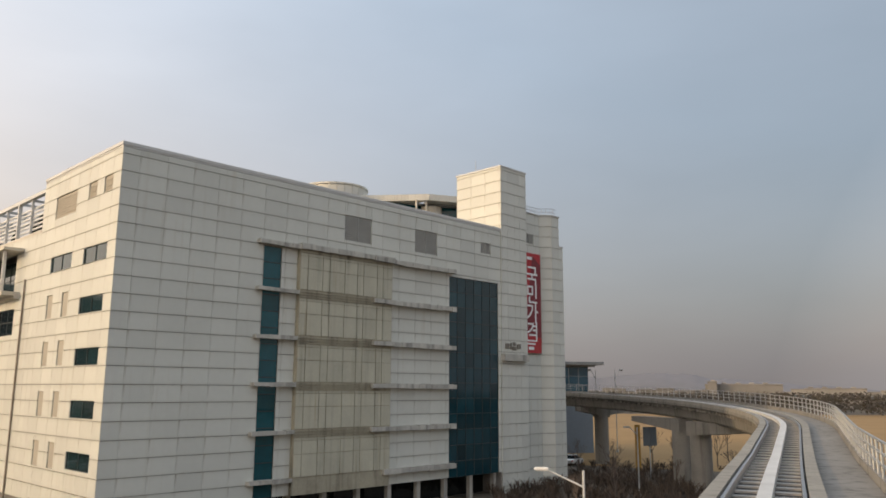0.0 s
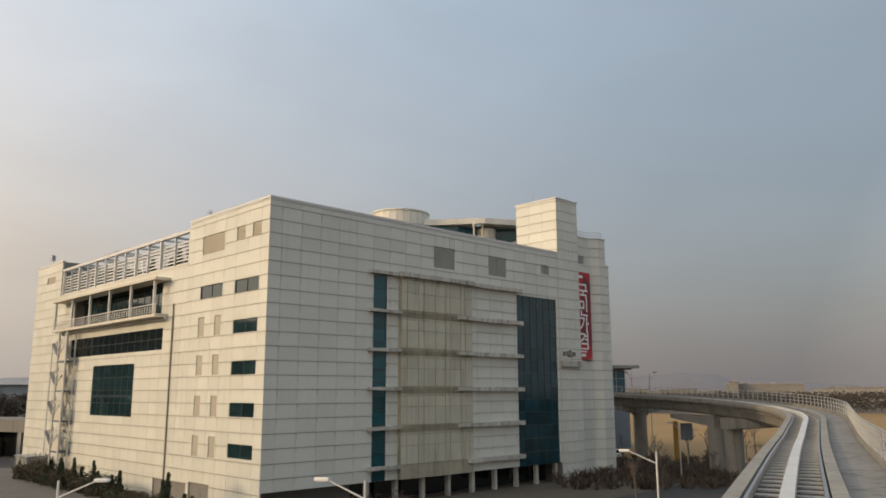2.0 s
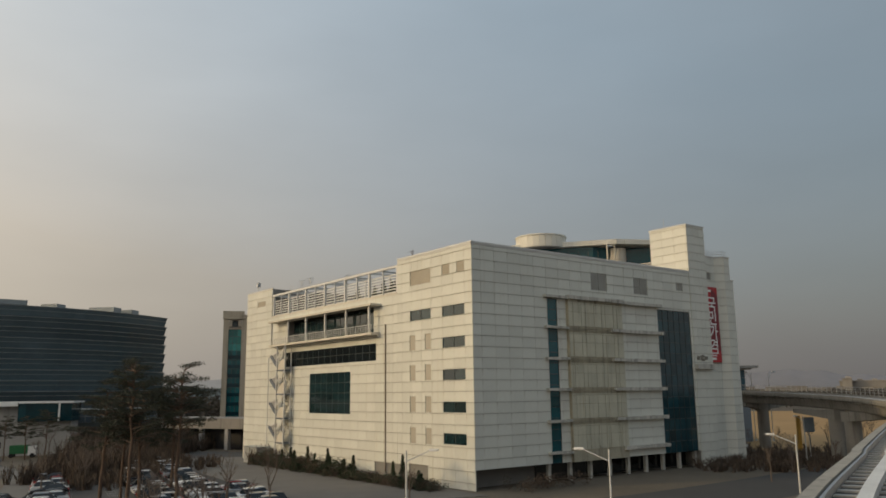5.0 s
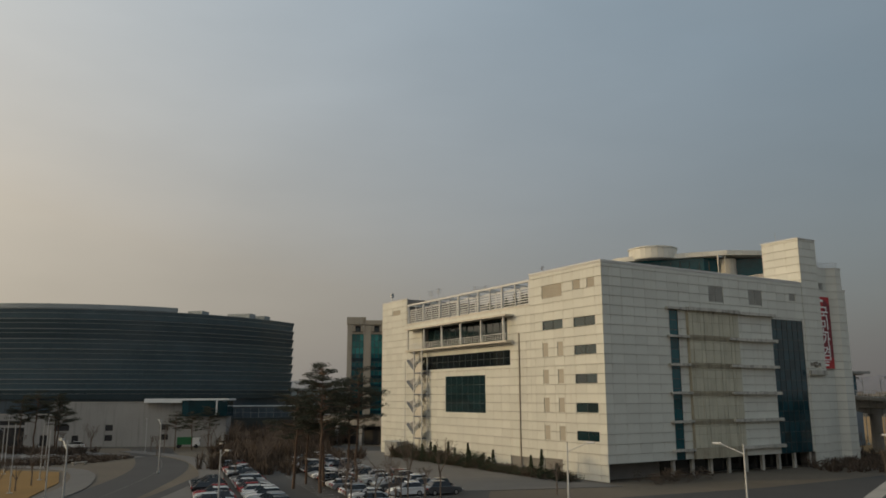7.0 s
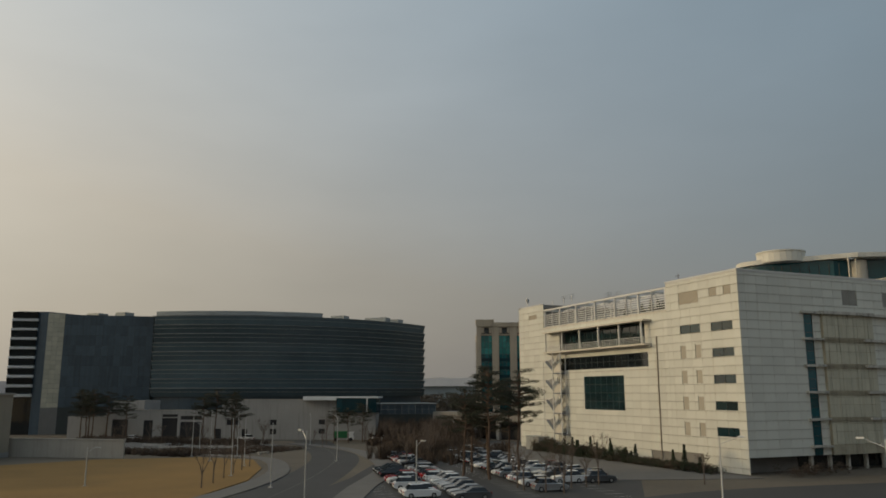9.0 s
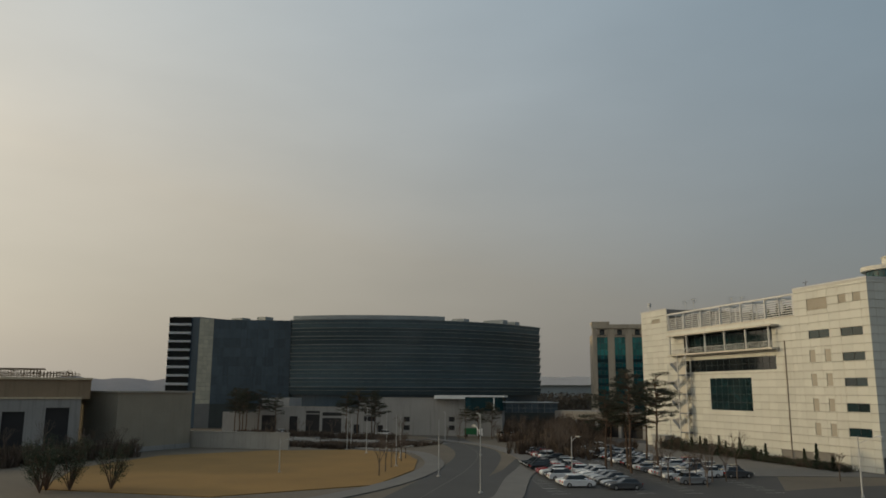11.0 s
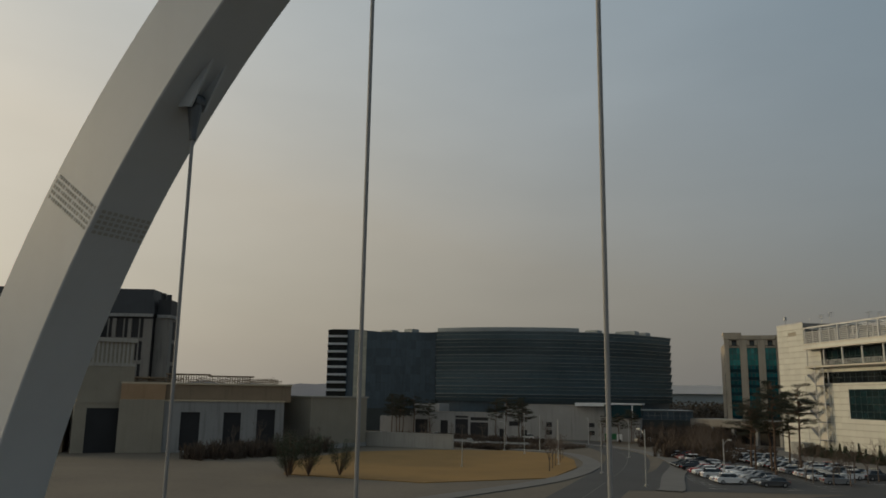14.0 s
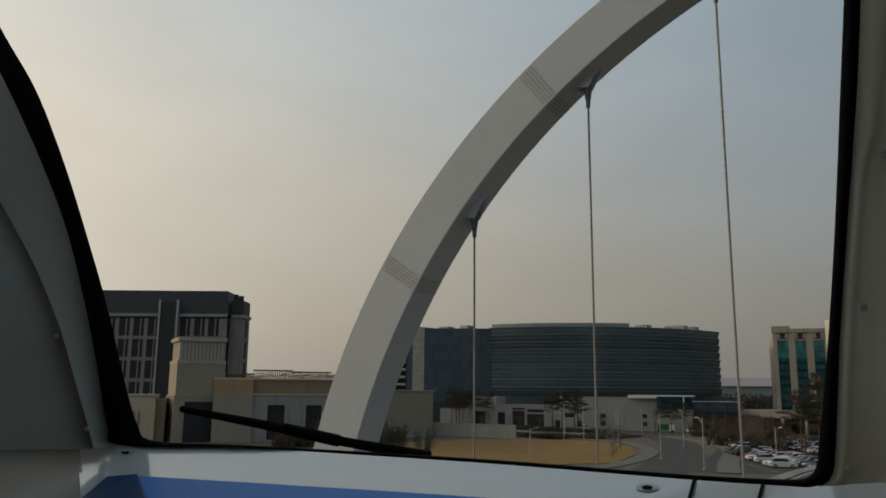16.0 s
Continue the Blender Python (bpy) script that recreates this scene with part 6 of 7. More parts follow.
def thicket(name, areas, label):
    """Dense leafless brush: bundles of thin upright twigs."""
    verts, faces = [], []
    for x0, x1, y0, y1, n, h in areas:
        for _ in range(n):
            c = Vector((rng.uniform(x0, x1), rng.uniform(y0, y1), 0))
            hh2 = h * rng.uniform(0.55, 1.15)
            for _ in range(11):
                tip = c + Vector((rng.gauss(0, 0.55), rng.gauss(0, 0.55), hh2 * rng.uniform(0.5, 1.0)))
                b0 = c + Vector((rng.gauss(0, 0.2), rng.gauss(0, 0.2), 0))
                w = Vector((rng.gauss(0, 1), rng.gauss(0, 1), 0)).normalized() * 0.07
                k = len(verts)
                verts += [b0 - w, b0 + w, tip + w * 0.6, tip - w * 0.6]
                faces.append((k, k + 1, k + 2, k + 3))
                m2 = b0.lerp(tip, 0.6)
                s2 = m2 + Vector((rng.gauss(0, 0.6), rng.gauss(0, 0.6), hh2 * 0.3))
                k = len(verts)
                verts += [m2 - w * 0.7, m2 + w * 0.7, s2]
                faces.append((k, k + 1, k + 2))
    ob = mesh_part(name, verts, faces, M["brush"], None)
    return tagged(ob, label, "brush", kind="stuff")


thicket("winter_brush", [(-118, -94, 112, 138, 560, 4.2), (-124, -98, 122, 140, 420, 5.4), (-93, -83, 64, 100, 420, 3.3), (-142, -122, 64, 70, 160, 1.0), (-112, -96, 98, 112, 200, 2.2), (-104, -92, 92, 106, 260, 3.4), (-131, -119, 70, 84, 150, 0.9), (20, 60, 116, 134, 60, 1.3), (6, 34, 84, 112, 420, 1.7), (-84, -74, 58, 96, 160, 2.4), (-190, -136, 86, 95, 420, 1.6), (-70, -58, 96, 116, 200, 3.2),
                         (-157, -149, -14, 20, 300, 3.4), (-150, -128, 56, 62, 200, 1.4)], "brown leafless brush and young trees")
for name, mat, words in (("hedge", M["evergreen"], "uneven dark evergreen hedge along the white wall"), ("winter_hedge", M["brush"], "brown leafless hedge along the white wall")):
    hedge_v, hedge_f = [], []
    for i in range(520):
        v = rng.uniform(3, 57)
        lump = 0.5 + 0.5 * noise.noise((v * 0.35, len(name), 0.0))
        if lump < 0.22:
            continue
        p = wb.matrix_world @ Vector((-2.4 - rng.uniform(0, 2.6), v, rng.uniform(0.3, (3.4 if v > 25 else 1.5) * lump + 0.25)))
        leaf_cloud(hedge_v, hedge_f, p, 0.6, 0.5, 34, 0.13)
    tagged(mesh_part(name, hedge_v, hedge_f, mat, None), words, "hedge", kind="stuff")
verts, faces = [], []
for i in range(60):
    p = wb.matrix_world @ Vector((rng.uniform(3, 16), -rng.uniform(2.0, 5.5), rng.uniform(0.4, 1.6)))
    leaf_cloud(verts, faces, p, 0.8, 0.6, 30, 0.14)
tagged(mesh_part("shrub_bed", verts, faces, M["brush"], None), "brown shrubs in front of the white wall", "shrubs", kind="stuff")


cabin = thing("utility_cabin", wb.matrix_world @ pose(-3.4, 53.5, 0.08), "pale grey metal utility cabin beside the outside stair", "cabin")
solid("body", M["galv"], [(0, 2.6, 3.6, 9.0, 0.1, 2.7)], cabin)
solid("roof", M["fin"], [(-0.15, 2.75, 3.45, 9.15, 2.7, 2.88)], cabin)
solid("door", M["louvre"], [(-0.04, 0.0, 4.4, 5.4, 0.15, 2.2)], cabin, "grey metal door")
solid("base", M["kerb"], [(-0.1, 2.7, 3.5, 9.1, 0.0, 0.1)], cabin)

# ---- cars ----
def car(m, paint, label, tall=0.0):
    t = thing("parked_car", m, label, "car", "parked cars")
    L2, W2 = 2.25, 0.88
    bm = bmesh.new()
    prof = [(-L2, 0.35), (-L2, 0.72 + tall * 0.5), (-1.95, 0.92 + tall * 0.6), (0.85, 0.95 + tall * 0.4), (2.0, 0.80 + tall * 0.4), (L2, 0.62), (L2, 0.30), (1.9, 0.22), (-1.9, 0.22)]
    for s0_, s1_ in ((1, -1),):
        a = [bm.verts.new((x, W2 * (0.93 if abs(x) > 2.2 else 1.0), z)) for x, z in prof]
        b = [bm.verts.new((x, -W2 * (0.93 if abs(x) > 2.2 else 1.0), z)) for x, z in prof]
        bm.faces.new(a)
        bm.faces.new(b[::-1])
        for i in range(len(prof)):
            j = (i + 1) % len(prof)
            bm.faces.new((a[i], b[i], b[j], a[j]))
    bmesh.ops.recalc_face_normals(bm, faces=bm.faces)
    bmesh.ops.bevel(bm, geom=list(bm.edges), offset=0.06, segments=1, affect="EDGES")
    part("body", bm, paint, t)
    rh = 1.44 + tall
    for nm, mt, ins, z0, z1 in (("cabin_glass", M["car_glass"], 0.0, 0.92 + tall * 0.4, rh - 0.06), ("roof", paint, 0.02, rh - 0.08, rh)):
        bm = bmesh.new()
        lo = [(-1.85, 0.80), (0.95, 0.80), (0.95, -0.80), (-1.85, -0.80)] if nm == "cabin_glass" else [(-1.5, 0.64), (0.12, 0.64), (0.12, -0.64), (-1.5, -0.64)]
        hi = [(-1.4, 0.62), (0.05, 0.62), (0.05, -0.62), (-1.4, -0.62)] if nm == "cabin_glass" else [(-1.35, 0.58), (0.0, 0.58), (0.0, -0.58), (-1.35, -0.58)]
        a, b = [bm.verts.new((x, y, z0)) for x, y in lo], [bm.verts.new((x, y, z1)) for x, y in hi]
        bm.faces.new(a)
        bm.faces.new(b)
        for i in range(4):
            j = (i + 1) % 4
            bm.faces.new((a[i], a[j], b[j], b[i]))
        bmesh.ops.recalc_face_normals(bm, faces=bm.faces)
        part(nm, bm, mt, t)
    for x in (-1.38, 1.38):
        for y in (-0.80, 0.80):
            bm = bmesh.new()
            tube(bm, (x, y - 0.1, 0.32), (x, y + 0.1, 0.32), 0.32, 0.32, 14)
            w = part("wheel", bm, M["tyre"], t)
            bm = bmesh.new()
            tube(bm, (x, y - 0.11, 0.32), (x, y + 0.11, 0.32), 0.19, 0.19, 10)
            part("rim", bm, M["rim"], w)
    for y in (-0.62, 0.62):
        solid("head_lamp", M["lamp_clear"], [(2.12, 2.27, y - 0.18, y + 0.18, 0.58, 0.72)], t)
        solid("tail_lamp", M["lamp_red"], [(-2.28, -2.12, y - 0.18, y + 0.18, 0.66, 0.84)], t)
    return t


rng.seed(5)
stock = []
lot_o, lot_a = Vector((-60, 33)), Vector((-0.56, 0.83))
lot_n = Vector((-lot_a.y, lot_a.x))
ang = math.degrees(math.atan2(lot_n.y, lot_n.x))
slots = []
for row, off in enumerate((-13.0, -7.5, 4.0, 9.5, 20.0)):
    n0, n1 = ((0, 30), (-3, 30), (-5, 34), (-6, 34), (-2, 33))[row]
    for k in range(n0, n1):
        p = lot_o + lot_a * (k * 2.75) + lot_n * off
        if rng.random() < 0.86 and off < 13.5 - 0.2 * k * 2.75:
            slots.append((p, ang + (180 if rng.random() < 0.4 else 0) + rng.uniform(-2, 2)))
for i, (p, a) in enumerate(slots):
    k = rng.choices(range(5), (30, 29, 18, 20, 3))[0]
    tall = 0.22 if rng.random() < 0.3 else 0.0
    m = pose(p.x, p.y, 0.03, 0, 0, a)
    hit = [s for s in stock if s[0] == k and s[1] == tall]
    if hit:
        copy_thing(hit[0][2], m)
    else:
        stock.append((k, tall, car(m, PAINTS[k], f"{PAINT_WORDS[k]} {'tall hatchback' if tall else 'saloon car'} parked on the asphalt car park", tall)))
white_car = [s for s in stock if s[0] == 0][0][2]
for x, y, a in ((-115, 114.5, 130), (-119.5, 118.0, 135), (-109.5, 109, 140), (21.5, 131, 60), (-150, 104, 200), (-176, 92, 20)):
    copy_thing(white_car, pose(x, y, 0.03, 0, 0, a))
for i in range(8):
    copy_thing(stock[(i * 3 + 1) % len(stock)][2], pose(-45.2 - 1.62 * i, 42.6 + 2.3 * i, 0.03, 0, 0, 34.5 + (180 if i % 3 == 1 else 0)))
bm = bmesh.new()
for off in (-15.6, -4.9, 1.3, 12.2, 17.4):
    for k in range(-6, 35):
        p = lot_o + lot_a * (k * 2.75 - 1.37) + lot_n * off
        if off > 13.5 - 0.2 * k * 2.75:
            continue
        q = p + lot_n * 2.4
        w = lot_a * 0.05
        bm.faces.new([bm.verts.new((v.x, v.y, 0.036)) for v in (p - w, p + w, q + w, q - w)])
tagged(part("bay_marking", bm, M["paint"], None), "white painted parking bay lines", "marking", kind="stuff")

truck = thing("green_truck", pose(-125.5, 112.5, 0.03, 0, 0, 25), "small green box truck parked by the service block", "truck")
solid("cargo_box", M["green"], [(-2.4, 1.0, -1.0, 1.0, 0.8, 2.5)], truck)
solid("cab", M["letters"], [(1.05, 2.6, -1.0, 1.0, 0.5, 2.3)], truck)
solid("windscreen", M["car_glass"], [(2.58, 2.63, -0.9, 0.9, 1.4, 2.1)], truck)
for x in (-2.0, 1.9):
    for y in (-0.95, 0.95):
        bm = bmesh.new()
        tube(bm, (x, y - 0.12, 0.45), (x, y + 0.12, 0.45), 0.45, 0.45, 14)
        part("wheel", bm, M["tyre"], truck)


# ---- street furniture ----
def street_lamp(m, height, arm, label, steel=None):
    steel = steel or M["white_metal"]
    t = thing("street_lamp", m, label, "street lamp", "street lamps")
    bm = bmesh.new()
    tube(bm, (0, 0, 0), (0, 0, height), 0.10, 0.065, 10)
    part("pole", bm, steel, t)
    bm = bmesh.new()
    tube(bm, (0, 0, height - 0.9), (arm * 0.85, 0, height), 0.05, 0.04, 8)
    part("arm", bm, steel, t)
    bm = bmesh.new()
    v = box(bm, arm * 0.8, arm * 0.8 + 0.85, -0.16, 0.16, height - 0.05, height + 0.12)
    bmesh.ops.bevel(bm, geom=list(bm.edges), offset=0.05, segments=2, affect="EDGES")
    part("lamp_head", bm, M["letters"] if steel is M["white_metal"] else steel, t)
    solid("lens", M["lamp_clear"], [(arm * 0.8 + 0.15, arm * 0.8 + 0.7, -0.1, 0.1, height - 0.075, height - 0.05)], t)
    solid("base", M["galv"], [(-0.2, 0.2, -0.2, 0.2, 0, 0.25)], t)
    return t


lamp = street_lamp(pose(7.9, 45.0, 0, 0, 0, 168), 7.5, 2.4, "white street lamp with one angled arm")
for x, y, a, sc in ((-11.7, 25.2, 168, 1.0), (-28.2, 26.6, 0, 0.98)):
    copy_thing(lamp, pose(x, y, 0, 0, 0, a) @ Matrix.Diagonal((1, 1, sc, 1)))
lamp_mast = street_lamp(pose(-70, 6, 0, 0, 0, 150), 8.2, 1.2, "slim grey street lamp by the road", M["galv"])
for x, y, a, sc in ((-96, 58, 140, 1.0), (-124.8, 95.2, 130, 0.88), (-63, 20, 330, 0.8), (22.5, 92, 200, 0.95), (38, 96, 210, 0.9), (30.7, 158, 200, 1.95), (34.4, 157, 20, 1.95), (-132, 64, 200, 0.8), (-108, 12, 20, 0.62)):
    copy_thing(lamp_mast, pose(x, y, 0, 0, 0, a) @ Matrix.Diagonal((1, 1, sc, 1)))
sg = thing("road_sign", pose(28.8, 113.0, 0, 0, 0, 10), "grey road sign board on a yellow post", "sign")
solid("post", M["yellow"], [(-1.45, -0.85, -0.1, 0.4, 0, 7.2)], sg)
solid("board", M["board"], [(-0.4, 1.6, -0.15, -0.05, 4.3, 6.9)], sg)
for i in range(2):
    solid("plate", M["bluegrey"], [(-0.35 + i * 1.0, 0.6 + i * 1.0, -0.18, -0.15, 4.4, 6.8)], sg)
bm = bmesh.new()
tube(bm, (0.6, 0.0, 0), (0.6, 0.0, 6.9), 0.08)
part("pole", bm, M["galv"], sg)
for x, y, h in ((-128, 57, 9.0), (-121, 62, 8.5), (-118, 50, 9.2), (-106, 44, 8.0), (-98, 30, 8.6), (-84, 20, 8.4)):
    pl = thing("flag_pole", pose(x, y, 0), "slim grey metal pole beside the lawn", "pole", "poles by the lawn")
    bm = bmesh.new()
    tube(bm, (0, 0, 0), (0, 0, h), 0.09, 0.05, 8)
    part("shaft", bm, M["galv"], pl)
    solid("foot", M["kerb"], [(-0.25, 0.25, -0.25, 0.25, 0, 0.2)], pl)
for i in range(7):
    bench = thing("bench", pose(-152 + i * 5.5, 68 + (i % 2) * 3, 0.0, 0, 0, 20 + 9 * i), "low stone bench in the forecourt", "bench", "forecourt benches")
    solid("seat", M["stone"], [(-1.4, 1.4, -0.35, 0.35, 0.36, 0.5)], bench)
    for x in (-1.0, 1.0):
        solid("leg", M["stone_grey"], [(x - 0.15, x + 0.15, -0.3, 0.3, 0, 0.36)], bench)
sheet("forecourt", M["pave"], [(-166, 58), (-130, 64), (-118, 86), (-142, 98), (-192, 88), (-196, 64)], 0.05, "pale paved forecourt with planting beds", "pavement", 0.05)
for i in range(5):
    pb = thing("planting_bed", pose(-168 + i * 9.5, 76 + (i % 2) * 5, 0.05, 0, 0, 14), "raised stone bed with brown winter planting", "planter", "planting beds")
    solid("edging", M["kerb"], [(-3, 3, -1.4, -1.2, 0, 0.45), (-3, 3, 1.2, 1.4, 0, 0.45), (-3, -2.8, -1.2, 1.2, 0, 0.45), (2.8, 3, -1.2, 1.2, 0, 0.45)], pb)
    solid("soil", M["ground"], [(-2.8, 2.8, -1.2, 1.2, 0, 0.35)], pb)
    vv, fc = [], []
    for j in range(14):
        leaf_cloud(vv, fc, (rng.uniform(-2.5, 2.5), rng.uniform(-1, 1), 0.6), 0.5, 0.35, 30, 0.12)
    mesh_part("planting", vv, fc, M["brush"], pb)

# ---- distance ----
bm = bmesh.new()


def ridge(bearing0, bearing1, dist, peaks, depth):
    n = 90
    rows = []
    for i in range(n + 1):
        f = i / n
        b = radians(bearing0 + (bearing1 - bearing0) * f)
        h = sum(hh3 * math.exp(-((f - c) / w) ** 2) for c, w, hh3 in peaks) * (0.92 + 0.16 * noise.noise((f * 14, dist * 0.01, 0))) + 4 * noise.noise((f * 40, 2, 0))
        x, y = math.sin(b), math.cos(b)
        rows.append([bm.verts.new((x * d, y * d, z)) for d, z in ((dist - 250, -2), (dist, max(2, h)), (dist + depth, -2))])
    for r0, r1 in zip(rows, rows[1:]):
        for i in range(2):
            bm.faces.new((r0[i], r1[i], r1[i + 1], r0[i + 1]))


ridge(2, 30, 3300, [(0.3, 0.14, 58), (0.48, 0.12, 66), (0.64, 0.14, 50), (0.85, 0.16, 34), (0.1, 0.14, 46)], 700)
ridge(-62, -38, 3600, [(0.2, 0.25, 62), (0.6, 0.25, 58), (0.9, 0.2, 40)], 700)
tagged(part("far_hills", bm, M["hill"], None, smooth=True), "low hills on the horizon, haze greyed into their colour", "hills", kind="structure")
rng.seed(3)
vv, fc = [], []
for i in range(560):
    b, d = radians(rng.uniform(9, 33)), rng.uniform(430, 640)
    leaf_cloud(vv, fc, (math.sin(b) * d, math.cos(b) * d, rng.uniform(2, 10.0)), 6, 2.4, 30, 1.0)
for i in range(900):
    b, d = radians(rng.uniform(-44, -10)), rng.uniform(330, 420)
    leaf_cloud(vv, fc, (math.sin(b) * d, math.cos(b) * d, rng.uniform(2.5, 10.0)), 5, 2.6, 34, 0.9)
tagged(mesh_part("far_woods", vv, fc, M["far_wood"], None), "dark distant belt of pine woods", "woods", kind="stuff")
for i in range(26):
    b, d = radians(7.5 + i * 0.95 + rng.uniform(-0.3, 0.3)), rng.uniform(820, 1150)
    w, h = rng.uniform(12, 40), rng.uniform(10, 14.5)
    fb = thing("far_building", pose(math.sin(b) * d, math.cos(b) * d, 0, 0, 0, -math.degrees(b)), "pale low building far off on the horizon", "building", "far pale buildings")
    solid("wall", M["far_white"], [(-w / 2, w / 2, 0, 14, 0, h)], fb)
    solid("roof", M["far_white"], [(-w / 2 - 0.5, w / 2 + 0.5, -0.6, 14.5, h, h + 0.8)], fb)
    for j in range(max(2, int(w / 7))):
        solid("window", M["bluegrey"], [(-w / 2 + 1.5 + j * 6.5, -w / 2 + 5.5 + j * 6.5, -0.15, 0.0, h * 0.35, h * 0.65)], fb)
for bear, d, w, h in ((20.9, 905, 78, 19.0), (18.9, 890, 9, 21.5), (26.5, 950, 60, 15.0)):
    b = radians(bear)
    fb = thing("far_hall", pose(math.sin(b) * d, math.cos(b) * d, 0, 0, 0, -bear), "long pale hall far off on the horizon", "building", "far pale buildings")
    solid("wall", M["far_white"], [(-w / 2, w / 2, 0, 30, 0, h)], fb)
    solid("roof", M["far_white"], [(-w / 2 - 0.5, w / 2 + 0.5, -0.8, 31, h, h + 1.0)], fb)
    for j in range(max(1, int(w / 14))):
        solid("roof_light", M["far_white"], [(-w / 2 + 3 + j * 14, -w / 2 + 8 + j * 14, 2, 12, h + 1.0, h + 2.6)], fb)
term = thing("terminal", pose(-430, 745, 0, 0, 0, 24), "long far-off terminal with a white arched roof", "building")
# hall and glazing take the glass colour lightened for haze
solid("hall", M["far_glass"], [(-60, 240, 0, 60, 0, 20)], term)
bm = bmesh.new()
n = 24
top = [(-70 + 320 * i / n, 21 + 8.5 * math.sin(math.pi * i / n) ** 0.6 + 0.5 * math.cos(i * 1.9)) for i in range(n + 1)]
ra = [bm.verts.new((x, -6, z)) for x, z in top] + [bm.verts.new((x, -6, 20)) for x, z in top][::-1]
rb = [bm.verts.new((x, 70, z)) for x, z in top] + [bm.verts.new((x, 70, 20)) for x, z in top][::-1]
bm.faces.new(ra)
bm.faces.new(rb[::-1])
for i in range(len(ra)):
    j = (i + 1) % len(ra)
    bm.faces.new((ra[i], rb[i], rb[j], ra[j]))
bmesh.ops.recalc_face_normals(bm, faces=bm.faces)
part("roof", bm, M["far_roof"], term, "white curved roof")
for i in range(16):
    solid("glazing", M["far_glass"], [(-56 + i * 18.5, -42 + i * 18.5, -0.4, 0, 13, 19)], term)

# ---- the train, standing at the end of the ride ----
EYE = pose(-18.054, -120.445, 12.257, 100.35, -0.5, 40.45)
FOC, DW = 1370.56, 1.3
cab_mats = dict(
    shell=surf("train_shell_white", (0.62, 0.62, 0.60), 0.35, 0, 0.05, 1.5, 12, 0.02, coat=0.3),
    trim=surf("cab_trim_grey", (0.68, 0.68, 0.60), 0.55, 0, 0.06, 1.5, 14, 0.03),
    panel=surf("cab_panel_grey", (0.225, 0.235, 0.22), 0.6, 0, 0.06, 1.5, 14, 0.03),
    dash=surf("dash_gloss_white", (0.55, 0.59, 0.60), 0.14, 0, 0.04, 2.0, 14, 0.02, coat=0.5),
    # darker copy of trim for the left pillar, shade put into its colour
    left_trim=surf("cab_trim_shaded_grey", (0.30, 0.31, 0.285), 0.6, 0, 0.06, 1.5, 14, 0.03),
    rubber=surf("rubber_black", (0.004, 0.004, 0.0045), 0.95, 0, 0.15, 4, 30, 0.05, ior=1.15),
    blue=surf("sticker_blue", (0.025, 0.19, 0.60), 0.6, 0, 0.04, 4, 20, 0),
    navy=surf("sticker_navy", (0.01, 0.05, 0.16), 0.4, 0, 0.04, 4, 20, 0),
    red=surf("sticker_red", (0.50, 0.03, 0.03), 0.4, 0, 0.04, 4, 20, 0),
    bolt=surf("bolt_steel", (0.35, 0.35, 0.35), 0.35, 0.8, 0.1, 8, 40, 0),
)
train = thing("train_car", pose(-18.054, -120.445, 9.45, 0, 0, 15.2), "white driverless train car with a black-framed end window", "train")
T_INV = train.matrix_world.inverted()


def depth_at(x):
    return DW / (0.904 + (x - 784) / FOC * 0.427)


def P(x, y, d):
    return T_INV @ (EYE @ Vector(((x - 784) / FOC * d, (441 - y) / FOC * d, -d)))


def strip(name, rows, material, label="", smooth=True, parent=train):
    """A skin between lines of points."""
    bm = bmesh.new()
    vr = [[bm.verts.new(p) for p in r] for r in rows]
    for r0, r1 in zip(vr, vr[1:]):
        for i in range(len(r0) - 1):
            bm.faces.new((r0[i], r0[i + 1], r1[i + 1], r1[i]))
    return part(name, bm, material, parent, label, smooth)


def fine_line(pts, n=6):
    return [tuple(p) for p in smooth_line(pts, n)]


rim_in = fine_line([(-143, -280), (-53, -60), (7, 58), (65, 160), (115, 290), (157, 425), (191, 545), (219, 665), (243, 748), (272, 778), (420, 785), (660, 798), (900, 813), (1200, 836),
                    (1380, 845), (1430, 842), (1447, 818), (1452, 770), (1467, 600), (1479, 400), (1489, 150), (1497, -60), (1503, -280)])
rim_out = fine_line([(-243, -280), (-133, -60), (-55, 30), (7, 140), (69, 275), (115, 395), (146, 515), (171, 640), (190, 752), (216, 786), (420, 790), (660, 804), (900, 820), (1200, 844),
                     (1395, 857), (1446, 857), (1474, 838), (1481, 780), (1488, 600), (1501, 400), (1519, 150), (1527, -60), (1534, -280)])
gasket = strip("window_gasket", [[P(x, y, depth_at(x) + 0.07) for x, y in rim_in], [P(x, y, depth_at(x)) for x, y in rim_in], [P(x, y, depth_at(x) - 0.035) for x, y in [((a[0] + b[0]) / 2, (a[1] + b[1]) / 2) for a, b in zip(rim_in, rim_out)]],
                                 [P(x, y, depth_at(x) - 0.02) for x, y in rim_out], [P(x, y, depth_at(x) + 0.06) for x, y in rim_out]], cab_mats["rubber"], "black rubber window gasket")
n_left = 6 * 9
left_edge = rim_out[:n_left + 1]
groove = fine_line([(-420, -280), (-330, -60), (-210, 60), (-70, 235), (10, 372), (62, 470), (105, 575), (138, 690), (156, 752), (166, 792)])
groove = [groove[round(i * (len(groove) - 1) / n_left)] for i in range(n_left + 1)]
strip("pillar_trim", [[P(x, y, depth_at(x) - 0.02) for x, y in left_edge], [P(x, y, depth_at(x) * 0.93) for x, y in groove]], cab_mats["left_trim"], "curved pillar trim in a shaded grey")
